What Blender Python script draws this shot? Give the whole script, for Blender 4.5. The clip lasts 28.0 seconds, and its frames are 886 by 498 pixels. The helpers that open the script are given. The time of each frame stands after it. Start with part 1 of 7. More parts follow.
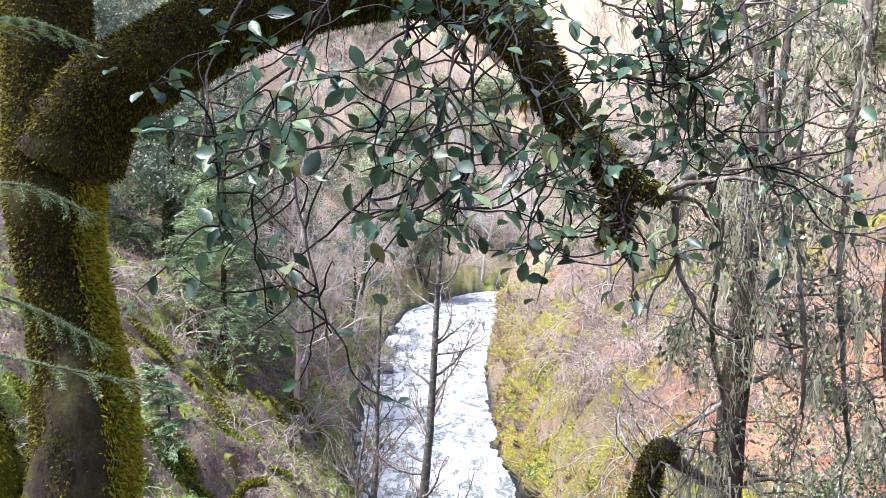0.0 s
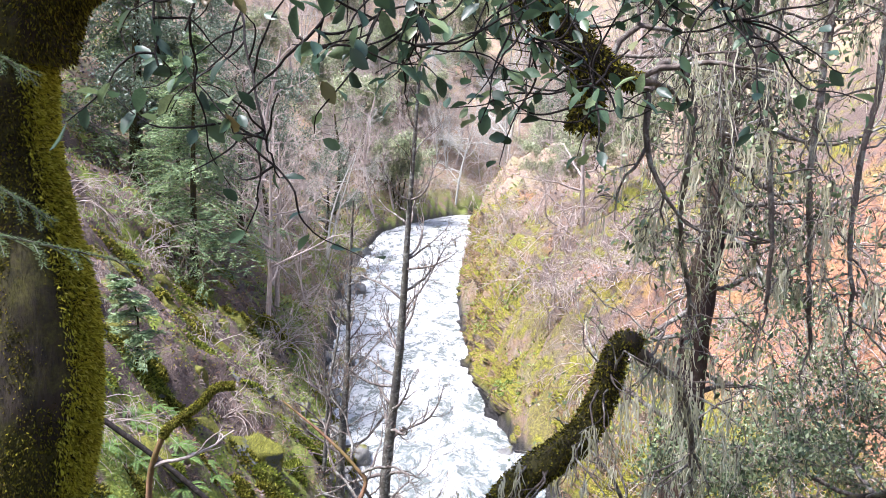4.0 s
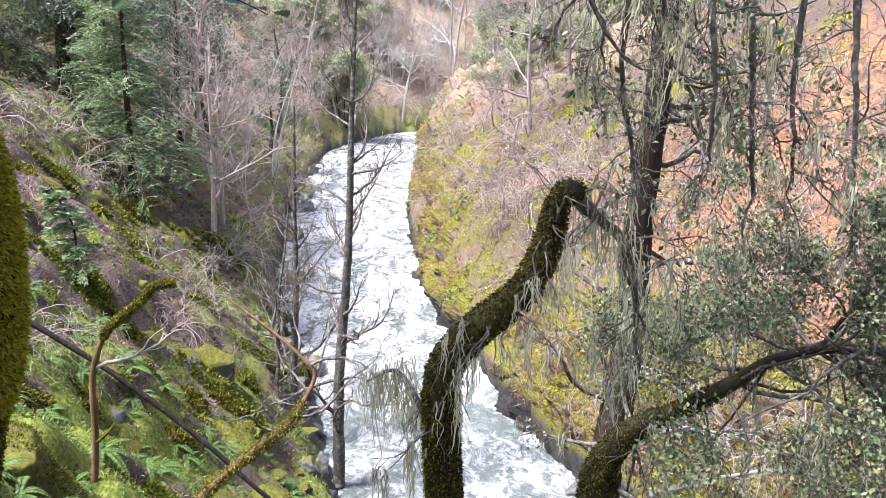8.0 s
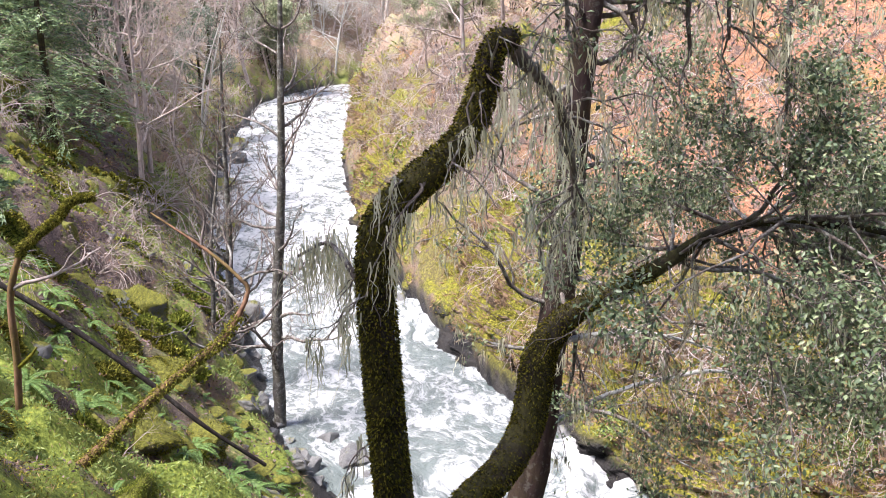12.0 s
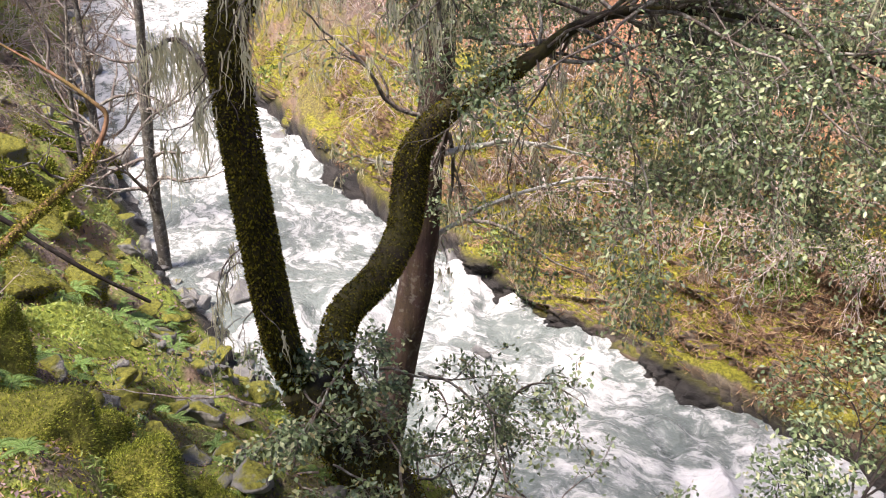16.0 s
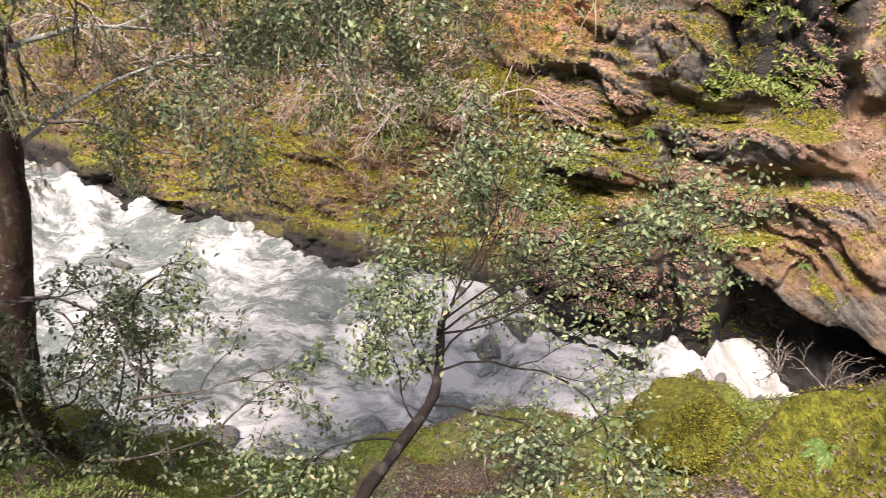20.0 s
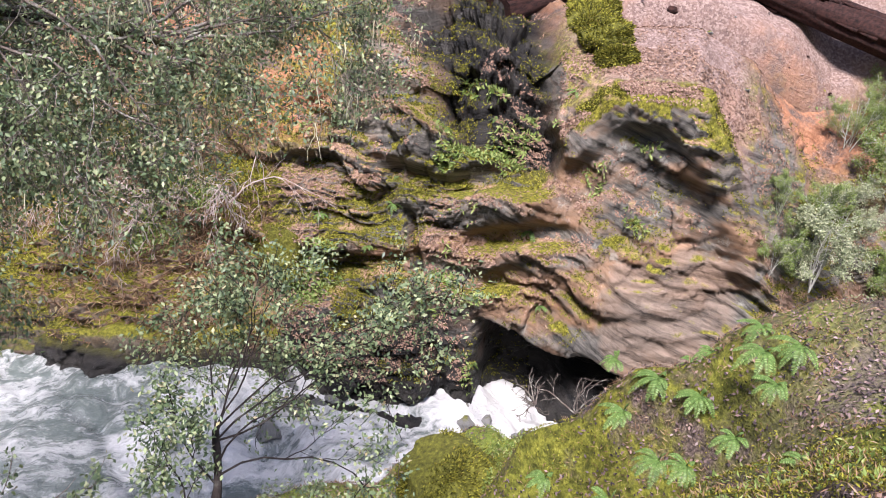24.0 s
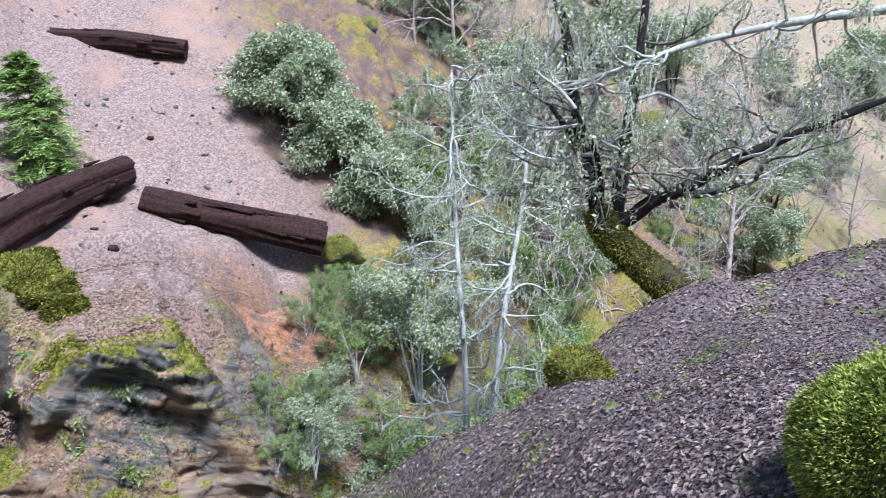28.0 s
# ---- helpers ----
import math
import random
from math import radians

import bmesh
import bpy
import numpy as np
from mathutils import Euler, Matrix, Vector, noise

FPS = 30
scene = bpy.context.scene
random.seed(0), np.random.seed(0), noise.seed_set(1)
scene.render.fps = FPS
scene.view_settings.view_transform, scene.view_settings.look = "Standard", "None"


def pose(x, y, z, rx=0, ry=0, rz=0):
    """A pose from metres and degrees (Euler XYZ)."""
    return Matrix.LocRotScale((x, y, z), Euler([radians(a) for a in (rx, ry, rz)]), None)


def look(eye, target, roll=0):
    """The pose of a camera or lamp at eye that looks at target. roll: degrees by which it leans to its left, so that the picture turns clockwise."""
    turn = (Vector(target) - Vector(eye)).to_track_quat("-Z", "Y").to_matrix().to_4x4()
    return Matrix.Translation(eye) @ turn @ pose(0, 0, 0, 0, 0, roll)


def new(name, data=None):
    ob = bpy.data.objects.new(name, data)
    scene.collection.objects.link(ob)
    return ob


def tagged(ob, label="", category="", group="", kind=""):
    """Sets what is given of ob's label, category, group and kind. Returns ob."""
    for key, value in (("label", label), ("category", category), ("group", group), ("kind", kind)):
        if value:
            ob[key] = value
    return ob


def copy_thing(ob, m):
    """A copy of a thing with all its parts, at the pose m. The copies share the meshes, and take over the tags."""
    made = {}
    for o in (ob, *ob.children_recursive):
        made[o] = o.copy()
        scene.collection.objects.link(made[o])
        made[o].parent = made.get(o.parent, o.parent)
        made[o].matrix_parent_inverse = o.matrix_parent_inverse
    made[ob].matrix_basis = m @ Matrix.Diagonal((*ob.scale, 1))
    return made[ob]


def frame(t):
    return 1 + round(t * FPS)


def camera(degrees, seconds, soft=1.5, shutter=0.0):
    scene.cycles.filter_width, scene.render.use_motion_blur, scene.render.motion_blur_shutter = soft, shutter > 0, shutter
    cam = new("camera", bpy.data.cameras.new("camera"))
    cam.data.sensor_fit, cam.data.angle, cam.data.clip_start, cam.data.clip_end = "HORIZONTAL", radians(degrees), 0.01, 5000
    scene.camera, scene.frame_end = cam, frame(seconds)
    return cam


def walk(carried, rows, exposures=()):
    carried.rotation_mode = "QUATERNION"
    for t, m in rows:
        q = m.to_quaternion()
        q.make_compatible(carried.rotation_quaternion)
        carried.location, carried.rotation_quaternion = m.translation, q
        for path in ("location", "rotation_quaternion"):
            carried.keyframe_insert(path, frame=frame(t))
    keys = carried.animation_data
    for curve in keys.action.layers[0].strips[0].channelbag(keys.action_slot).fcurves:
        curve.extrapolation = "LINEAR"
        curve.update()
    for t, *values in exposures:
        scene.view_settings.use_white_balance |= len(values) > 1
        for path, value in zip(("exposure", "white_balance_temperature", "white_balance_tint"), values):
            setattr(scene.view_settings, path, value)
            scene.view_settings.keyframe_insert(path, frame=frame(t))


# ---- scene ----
cam = camera(56.2, 28.0, soft=0.55, shutter=0.3)
PATH = [
    (0, (0.021, -0.349, 9.884), (-0.025, 1.649, 9.823), 1.2),
    (0.5, (0.034, -0.352, 9.865), (-0.024, 1.645, 9.784), 1.3),
    (1, (0.035, -0.35, 9.844), (-0.017, 1.647, 9.749), 1.6),
    (1.5, (0.037, -0.339, 9.815), (0.004, 1.658, 9.698), 1.8),
    (2, (0.043, -0.331, 9.795), (0.023, 1.663, 9.654), 2.0),
    (2.5, (0.041, -0.321, 9.779), (0.027, 1.673, 9.619), 2.0),
    (3, (0.05, -0.307, 9.752), (0.044, 1.684, 9.569), 2.0),
    (3.5, (0.057, -0.283, 9.727), (0.063, 1.706, 9.513), 2.1),
    (5.5, (0.091, -0.246, 9.613), (0.164, 1.729, 9.308), 1.8),
    (6, (0.091, -0.225, 9.566), (0.178, 1.745, 9.231), 1.7),
    (6.5, (0.122, -0.186, 9.527), (0.218, 1.779, 9.166), 1.3),
    (7, (0.128, -0.172, 9.478), (0.238, 1.788, 9.099), 1.1),
    (7.5, (0.138, -0.15, 9.405), (0.265, 1.805, 9.005), 1.1),
    (8, (0.143, -0.165, 9.365), (0.286, 1.784, 8.94), 0.8),
    (8.5, (0.149, -0.143, 9.298), (0.312, 1.801, 8.853), 0.5),
    (9, (0.158, -0.138, 9.227), (0.34, 1.8, 8.77), 0.5),
    (9.5, (0.158, -0.135, 9.161), (0.366, 1.796, 8.682), 0.5),
    (10, (0.174, -0.115, 9.086), (0.407, 1.81, 8.599), 0.4),
    (10.5, (0.169, -0.101, 9.037), (0.421, 1.823, 8.552), 0.7),
    (11, (0.173, -0.095, 8.965), (0.431, 1.827, 8.475), 0.7),
    (11.5, (0.174, -0.098, 8.911), (0.441, 1.819, 8.408), 0.6),
    (13.5, (0.208, -0.147, 8.751), (0.583, 1.713, 8.119), -0.6),
    (14, (0.219, -0.135, 8.718), (0.614, 1.702, 8.033), -0.4),
    (14.5, (0.236, -0.126, 8.691), (0.654, 1.687, 7.957), -0.3),
    (15, (0.245, -0.132, 8.672), (0.688, 1.656, 7.893), -0.1),
    (15.5, (0.261, -0.137, 8.647), (0.735, 1.622, 7.821), -0.1),
    (16, (0.282, -0.153, 8.619), (0.799, 1.568, 7.742), 0.1),
    (16.5, (0.293, -0.164, 8.603), (0.865, 1.517, 7.683), 0.6),
    (17, (0.317, -0.179, 8.582), (0.938, 1.464, 7.627), 0.2),
    (17.5, (0.35, -0.221, 8.571), (1.028, 1.374, 7.573), -0.0),
    (18, (0.393, -0.213, 8.548), (1.156, 1.311, 7.503), 0.0),
    (18.5, (0.422, -0.209, 8.522), (1.267, 1.247, 7.443), 0.2),
    (19, (0.453, -0.221, 8.524), (1.384, 1.165, 7.422), 0.3),
    (19.5, (0.515, -0.244, 8.5), (1.559, 1.055, 7.394), 0.8),
    (20, (0.549, -0.27, 8.495), (1.706, 0.931, 7.391), 1.9),
    (20.5, (0.557, -0.283, 8.502), (1.814, 0.826, 7.411), 3.2),
    (21, (0.574, -0.285, 8.503), (1.917, 0.731, 7.424), 4.5),
    (21.5, (0.561, -0.292, 8.536), (1.979, 0.657, 7.491), 5.4),
    (23.5, (0.294, -0.594, 8.855), (1.822, 0.24, 7.872), 4.5),
    (24, (0.259, -0.604, 8.995), (1.817, 0.215, 8.045), 3.7),
    (24.5, (0.245, -0.621, 9.081), (1.816, 0.173, 8.131), 3.2),
    (25, (0.233, -0.633, 9.169), (1.846, 0.089, 8.232), 2.4),
    (25.5, (0.308, -0.668, 9.18), (2.007, -0.078, 8.305), 1.7),
    (26, (0.29, -0.713, 9.238), (2.074, -0.292, 8.438), 1.6),
    (26.4, (0.309, -0.736, 9.255), (2.155, -0.495, 8.526), 1.5),
    (26.5, (0.313, -0.741, 9.257), (2.173, -0.543, 8.549), 1.5),
    (27, (0.316, -0.775, 9.292), (2.223, -0.756, 8.692), 0.7),
    (27.5, (0.336, -0.822, 9.311), (2.264, -0.958, 8.797), 0.6),
    (28, (0.335, -0.845, 9.329), (2.265, -1.102, 8.876), 0.5),
]
EXPOSURE = [(0, 1.93, 5850, 18), (6, 1.86, 6000, 19), (12, 1.72, 6300, 20), (17, 1.66, 7100, 22), (21, 1.38, 7300, 21), (24.5, 1.40, 6050, 21), (26.5, 1.40, 5450, 12), (27.2, 1.40, 5350, 9), (28, 1.18, 5200, 8)]
walk(cam, [(t, look(eye, target, roll)) for t, eye, target, roll in PATH], EXPOSURE)


# ---------------------------------------------------------------- sky and light: bright thin cloud
world = bpy.data.worlds.new("sky")
scene.world = world
world.use_nodes = True
SUN_UP, SUN_TURN = radians(62), radians(252)
sky = world.node_tree.nodes.new("ShaderNodeTexSky")
sky.sky_type, sky.sun_disc, sky.sun_elevation, sky.sun_rotation = "NISHITA", False, SUN_UP, SUN_TURN
sky.air_density, sky.dust_density, sky.ozone_density = 1.0, 1.2, 1.0
world.node_tree.links.new(sky.outputs[0], world.node_tree.nodes["Background"].inputs[0])
world.node_tree.nodes["Background"].inputs[1].default_value = 0.108
lamp = bpy.data.lights.new("sun", "SUN")
lamp.energy, lamp.angle, lamp.color = 4.4, radians(16), (1, 0.96, 0.90)
sun = new("sun", lamp)
sun.matrix_world = look((0, 0, 30), (-math.sin(SUN_TURN) * math.cos(SUN_UP) * 10, -math.cos(SUN_TURN) * math.cos(SUN_UP) * 10, 30 - math.sin(SUN_UP) * 10))


# ---------------------------------------------------------------- materials
def material(name, rough=0.7, spec=0.3):
    m = bpy.data.materials.new(name)
    m.use_nodes = True
    b = m.node_tree.nodes["Principled BSDF"]
    b.inputs["Roughness"].default_value = rough
    b.inputs["Specular IOR Level"].default_value = spec
    return m, m.node_tree.nodes, m.node_tree.links, b


def texco(nodes):
    return nodes.new("ShaderNodeTexCoord").outputs["Object"]


def noise_node(nodes, links, scale, detail=6, rough=0.6, vec=None, stretch=None):
    n = nodes.new("ShaderNodeTexNoise")
    n.inputs["Scale"].default_value, n.inputs["Detail"].default_value, n.inputs["Roughness"].default_value = scale, detail, rough
    if vec is None:
        vec = texco(nodes)
    if stretch:
        mp = nodes.new("ShaderNodeMapping")
        mp.inputs["Scale"].default_value = stretch
        links.new(vec, mp.inputs["Vector"])
        vec = mp.outputs["Vector"]
    links.new(vec, n.inputs["Vector"])
    return n.outputs["Fac"]


def ramp(nodes, links, fac, stops):
    r = nodes.new("ShaderNodeValToRGB")
    el = r.color_ramp.elements
    while len(el) < len(stops):
        el.new(0.5)
    for e, (pos, col) in zip(el, stops):
        e.position, e.color = pos, (*col, 1) if len(col) == 3 else col
    links.new(fac, r.inputs["Fac"])
    return r.outputs["Color"]


def mix(nodes, links, fac, a, b, mode="MIX"):
    n = nodes.new("ShaderNodeMix")
    n.data_type, n.blend_type = "RGBA", mode
    for sock, val in ((n.inputs[0], fac), (n.inputs[6], a), (n.inputs[7], b)):
        if isinstance(val, (int, float)):
            sock.default_value = val
        elif isinstance(val, tuple):
            sock.default_value = (*val, 1)
        else:
            links.new(val, sock)
    return n.outputs[2]


def maths(nodes, links, op, a, b=0.0, clamp=False):
    n = nodes.new("ShaderNodeMath")
    n.operation, n.use_clamp = op, clamp
    for sock, val in ((n.inputs[0], a), (n.inputs[1], b)):
        if isinstance(val, (int, float)):
            sock.default_value = val
        else:
            links.new(val, sock)
    return n.outputs[0]


def bump(nodes, links, bsdf, height, strength, dist=0.02):
    n = nodes.new("ShaderNodeBump")
    n.inputs["Strength"].default_value, n.inputs["Distance"].default_value = strength, dist
    links.new(height, n.inputs["Height"])
    links.new(n.outputs["Normal"], bsdf.inputs["Normal"])


def attr(nodes, name):
    n = nodes.new("ShaderNodeAttribute")
    n.attribute_name = name
    return n.outputs["Fac"]


def island(nodes):
    return nodes.new("ShaderNodeNewGeometry").outputs["Random Per Island"]


def leaf_material(name, stops, rough=0.45, spec=0.4, through_light=0.25, each_object=False, mottle=0.5):
    """Leaves that differ from one to the next and let some light through."""
    m, nodes, links, b = material(name, rough, spec)
    rnd = nodes.new("ShaderNodeObjectInfo").outputs["Random"] if each_object else island(nodes)
    col = ramp(nodes, links, rnd, stops)
    col = mix(nodes, links, maths(nodes, links, "MULTIPLY", noise_node(nodes, links, 9, 3), mottle), col, (0.02, 0.03, 0.02))
    links.new(col, b.inputs["Base Color"])
    tr = nodes.new("ShaderNodeBsdfTranslucent")
    links.new(col, tr.inputs["Color"])
    ms = nodes.new("ShaderNodeMixShader")
    ms.inputs[0].default_value = through_light
    links.new(b.outputs[0], ms.inputs[1])
    links.new(tr.outputs[0], ms.inputs[2])
    links.new(ms.outputs[0], nodes["Material Output"].inputs["Surface"])
    return m


def bark_material(name, dark, light, scale=14, lichen=0.0, moss=0.0, stretch=(1, 1, 0.25), rough=0.85):
    m, nodes, links, b = material(name, rough, 0.2)
    n1 = noise_node(nodes, links, scale, 8, 0.65, stretch=stretch)
    col = ramp(nodes, links, n1, [(0.3, dark), (0.7, light)])
    if lichen:
        n2 = noise_node(nodes, links, 11, 5, 0.7)
        col = mix(nodes, links, maths(nodes, links, "MULTIPLY", ramp(nodes, links, n2, [(0.56 - 0.1 * lichen, (0, 0, 0)), (0.62, (1, 1, 1))]), lichen), col, (0.42, 0.43, 0.38))
    if moss:
        n3 = noise_node(nodes, links, 3.1, 6, 0.7)
        col = mix(nodes, links, maths(nodes, links, "MULTIPLY", ramp(nodes, links, n3, [(0.42, (0, 0, 0)), (0.56, (1, 1, 1))]), moss), col,
                  ramp(nodes, links, noise_node(nodes, links, 40, 4), [(0.3, (0.035, 0.04, 0.006)), (0.7, (0.17, 0.16, 0.02))]))
    links.new(col, b.inputs["Base Color"])
    bump(nodes, links, b, noise_node(nodes, links, scale * 2.2, 8, 0.7, stretch=stretch), 0.9, 0.02)
    return m


def moss_material(name, stops):
    m, nodes, links, b = material(name, 0.95, 0.1)
    n1 = noise_node(nodes, links, 1.9, 5, 0.65)
    n2 = noise_node(nodes, links, 30, 5, 0.7)
    f = maths(nodes, links, "ADD", maths(nodes, links, "MULTIPLY", n1, 0.6), maths(nodes, links, "MULTIPLY", n2, 0.4))
    col = ramp(nodes, links, f, stops)
    links.new(col, b.inputs["Base Color"])
    bump(nodes, links, b, n2, 1.0, 0.03)
    return m


M_BARK_OAK = bark_material("oak bark", (0.010, 0.008, 0.007), (0.05, 0.038, 0.03), 12, moss=0.35)
M_BARK_TWIG = bark_material("twig bark", (0.05, 0.04, 0.036), (0.19, 0.155, 0.135), 30, lichen=0.6)
M_BARK_RED = bark_material("reddish bark", (0.016, 0.010, 0.010), (0.06, 0.036, 0.032), 10, lichen=0.12, moss=0.1)
M_BARK_ALDER = bark_material("alder bark", (0.028, 0.026, 0.024), (0.11, 0.10, 0.093), 9, lichen=0.4, moss=0.12, stretch=(1, 1, 1.6))
M_BARK_PALE = bark_material("lichened grey bark", (0.18, 0.17, 0.155), (0.58, 0.57, 0.53), 16, lichen=0.9)
M_TWIG_PALE = bark_material("pale bare twigs", (0.20, 0.155, 0.14), (0.50, 0.42, 0.38), 20, lichen=0.4)
M_LOG = bark_material("rotten red log", (0.005, 0.003, 0.003), (0.052, 0.022, 0.018), 9, stretch=(0.5, 2.0, 2.5))
M_TWIG_DARK = bark_material("dark twig bark", (0.008, 0.006, 0.006), (0.032, 0.025, 0.022), 30, lichen=0.08)
M_MOSS = moss_material("moss", [(0.30, (0.030, 0.030, 0.006)), (0.47, (0.13, 0.12, 0.013)), (0.62, (0.30, 0.29, 0.03)), (0.8, (0.42, 0.40, 0.07))])
M_MOSS_TUFT = leaf_material("moss tufts", [(0.0, (0.04, 0.042, 0.009)), (0.45, (0.15, 0.145, 0.02)), (0.8, (0.36, 0.34, 0.045)), (0.95, (0.50, 0.48, 0.08)), (1.0, (0.24, 0.14, 0.04))], 0.9, 0.1, 0.35)
M_MOSS_GREEN = leaf_material("bright green moss tufts", [(0.0, (0.05, 0.065, 0.01)), (0.45, (0.16, 0.19, 0.025)), (0.85, (0.34, 0.38, 0.05)), (1.0, (0.46, 0.48, 0.09))], 0.9, 0.1, 0.35)
# bark moss raised in tone to stand in for light on the rim
M_MOSS_RIM_LIT = leaf_material("yellow bark moss with rim light painted in", [(0.0, (0.12, 0.11, 0.012)), (0.4, (0.36, 0.34, 0.03)), (0.8, (0.58, 0.55, 0.06)), (1.0, (0.66, 0.62, 0.12))], 0.9, 0.1, 0.5, mottle=0.2)
M_MOSS_PALE = leaf_material("pale green moss", [(0.0, (0.10, 0.13, 0.025)), (0.4, (0.27, 0.31, 0.055)), (0.8, (0.46, 0.49, 0.11)), (1.0, (0.58, 0.58, 0.2))], 0.9, 0.1, 0.35, mottle=0.2)
M_LICHEN = leaf_material("hanging lichen", [(0.0, (0.44, 0.43, 0.29)), (0.6, (0.60, 0.58, 0.42)), (1.0, (0.76, 0.73, 0.57))], 0.95, 0.05, 0.5, mottle=0.1)
OAK_STOPS = [(0.0, (0.03, 0.065, 0.045)), (0.4, (0.06, 0.125, 0.07)), (0.75, (0.13, 0.22, 0.11)), (0.93, (0.26, 0.34, 0.15)), (1.0, (0.32, 0.22, 0.10))]
M_LEAF_NEAR = leaf_material("live oak leaf", OAK_STOPS, 0.42, 0.4, 0.25, True, 0.8)
M_LEAF_TWIG = leaf_material("live oak twig leaves", OAK_STOPS, 0.42, 0.4, 0.25, False, 0.8)
M_LEAF_OAK = leaf_material("live oak leaves", [(0.0, (0.055, 0.09, 0.05)), (0.4, (0.13, 0.19, 0.085)), (0.75, (0.25, 0.315, 0.15)), (0.93, (0.40, 0.45, 0.24)), (1.0, (0.42, 0.33, 0.18))], 0.45, 0.5, 0.3)
M_LEAF_GREY = leaf_material("grey-green shrub leaves", [(0.0, (0.18, 0.22, 0.12)), (0.5, (0.35, 0.39, 0.225)), (1.0, (0.54, 0.56, 0.38))], 0.5, 0.4, 0.35, mottle=0.15)
M_LEAF_BAY = leaf_material("bay leaves", [(0.0, (0.07, 0.115, 0.08)), (0.5, (0.15, 0.21, 0.14)), (1.0, (0.28, 0.33, 0.24))], 0.45, 0.4, 0.25)
M_NEEDLE = leaf_material("fir needles", [(0.0, (0.08, 0.135, 0.065)), (0.5, (0.18, 0.265, 0.125)), (0.9, (0.28, 0.36, 0.17)), (1.0, (0.36, 0.42, 0.18))], 0.5, 0.3, 0.35, mottle=0.25)
M_NEEDLE_YOUNG = leaf_material("young fir needles", [(0.0, (0.14, 0.22, 0.05)), (0.6, (0.27, 0.38, 0.09)), (1.0, (0.40, 0.48, 0.15))], 0.5, 0.3, 0.35, mottle=0.2)
M_MOSS_TRUNK = leaf_material("shaggy trunk moss", [(0.0, (0.016, 0.012, 0.005)), (0.4, (0.06, 0.05, 0.009)), (0.7, (0.16, 0.14, 0.016)), (0.93, (0.36, 0.33, 0.03)), (1.0, (0.14, 0.075, 0.025))], 0.9, 0.1, 0.45)
M_FERN = leaf_material("fern fronds", [(0.0, (0.08, 0.15, 0.035)), (0.6, (0.16, 0.275, 0.065)), (1.0, (0.30, 0.42, 0.14))], 0.5, 0.3, 0.35)
M_HERB = leaf_material("low green herbs", [(0.0, (0.12, 0.19, 0.045)), (0.5, (0.25, 0.34, 0.09)), (1.0, (0.42, 0.48, 0.18))], 0.6, 0.2, 0.35)
M_LITTER = leaf_material("fallen leaves", [(0.0, (0.05, 0.038, 0.042)), (0.35, (0.115, 0.082, 0.088)), (0.65, (0.235, 0.165, 0.165)), (0.85, (0.34, 0.225, 0.19)), (1.0, (0.36, 0.29, 0.29))], 0.9, 0.08, 0.1)
M_LITTER_RED = leaf_material("reddish fallen leaves", [(0.0, (0.16, 0.09, 0.065)), (0.5, (0.30, 0.175, 0.13)), (1.0, (0.42, 0.28, 0.21))], 0.6, 0.3, 0.1)
M_CATKIN = leaf_material("brown catkins and dead leaves", [(0.0, (0.13, 0.07, 0.045)), (0.5, (0.32, 0.185, 0.115)), (1.0, (0.50, 0.37, 0.23))], 0.8, 0.1, 0.3)


def stone_material(name, mossy):
    m, nodes, links, b = material(name, 0.8, 0.3)
    n1 = noise_node(nodes, links, 2.3, 8, 0.65)
    n2 = noise_node(nodes, links, 13, 8, 0.7)
    col = ramp(nodes, links, n1, [(0.3, (0.07, 0.072, 0.075)), (0.5, (0.17, 0.17, 0.165)), (0.7, (0.30, 0.285, 0.26))])
    col = mix(nodes, links, maths(nodes, links, "MULTIPLY", n2, 0.5), col, (0.06, 0.06, 0.055))
    up = nodes.new("ShaderNodeSeparateXYZ")
    links.new(nodes.new("ShaderNodeNewGeometry").outputs["Normal"], up.inputs[0])
    f = maths(nodes, links, "ADD", maths(nodes, links, "MULTIPLY", up.outputs[2], 0.5), n1)
    f = maths(nodes, links, "ADD", f, mossy - 0.5)
    f = ramp(nodes, links, f, [(0.5, (0, 0, 0)), (0.6, (1, 1, 1))])
    n3 = noise_node(nodes, links, 26, 5, 0.75)
    col = mix(nodes, links, f, col, ramp(nodes, links, n3, [(0.3, (0.035, 0.037, 0.008)), (0.55, (0.13, 0.13, 0.018)), (0.75, (0.28, 0.27, 0.045))]))
    links.new(col, b.inputs["Base Color"])
    bump(nodes, links, b, maths(nodes, links, "ADD", n2, n3), 0.8, 0.03)
    return m


M_STONE = stone_material("grey slate stone", 0.15)
M_STONE_MOSSY = stone_material("mossy slate stone", 0.62)
M_STONE_WET = stone_material("wet slate stone", 0.02)
M_STONE_WET.node_tree.nodes["Principled BSDF"].inputs["Roughness"].default_value = 0.3


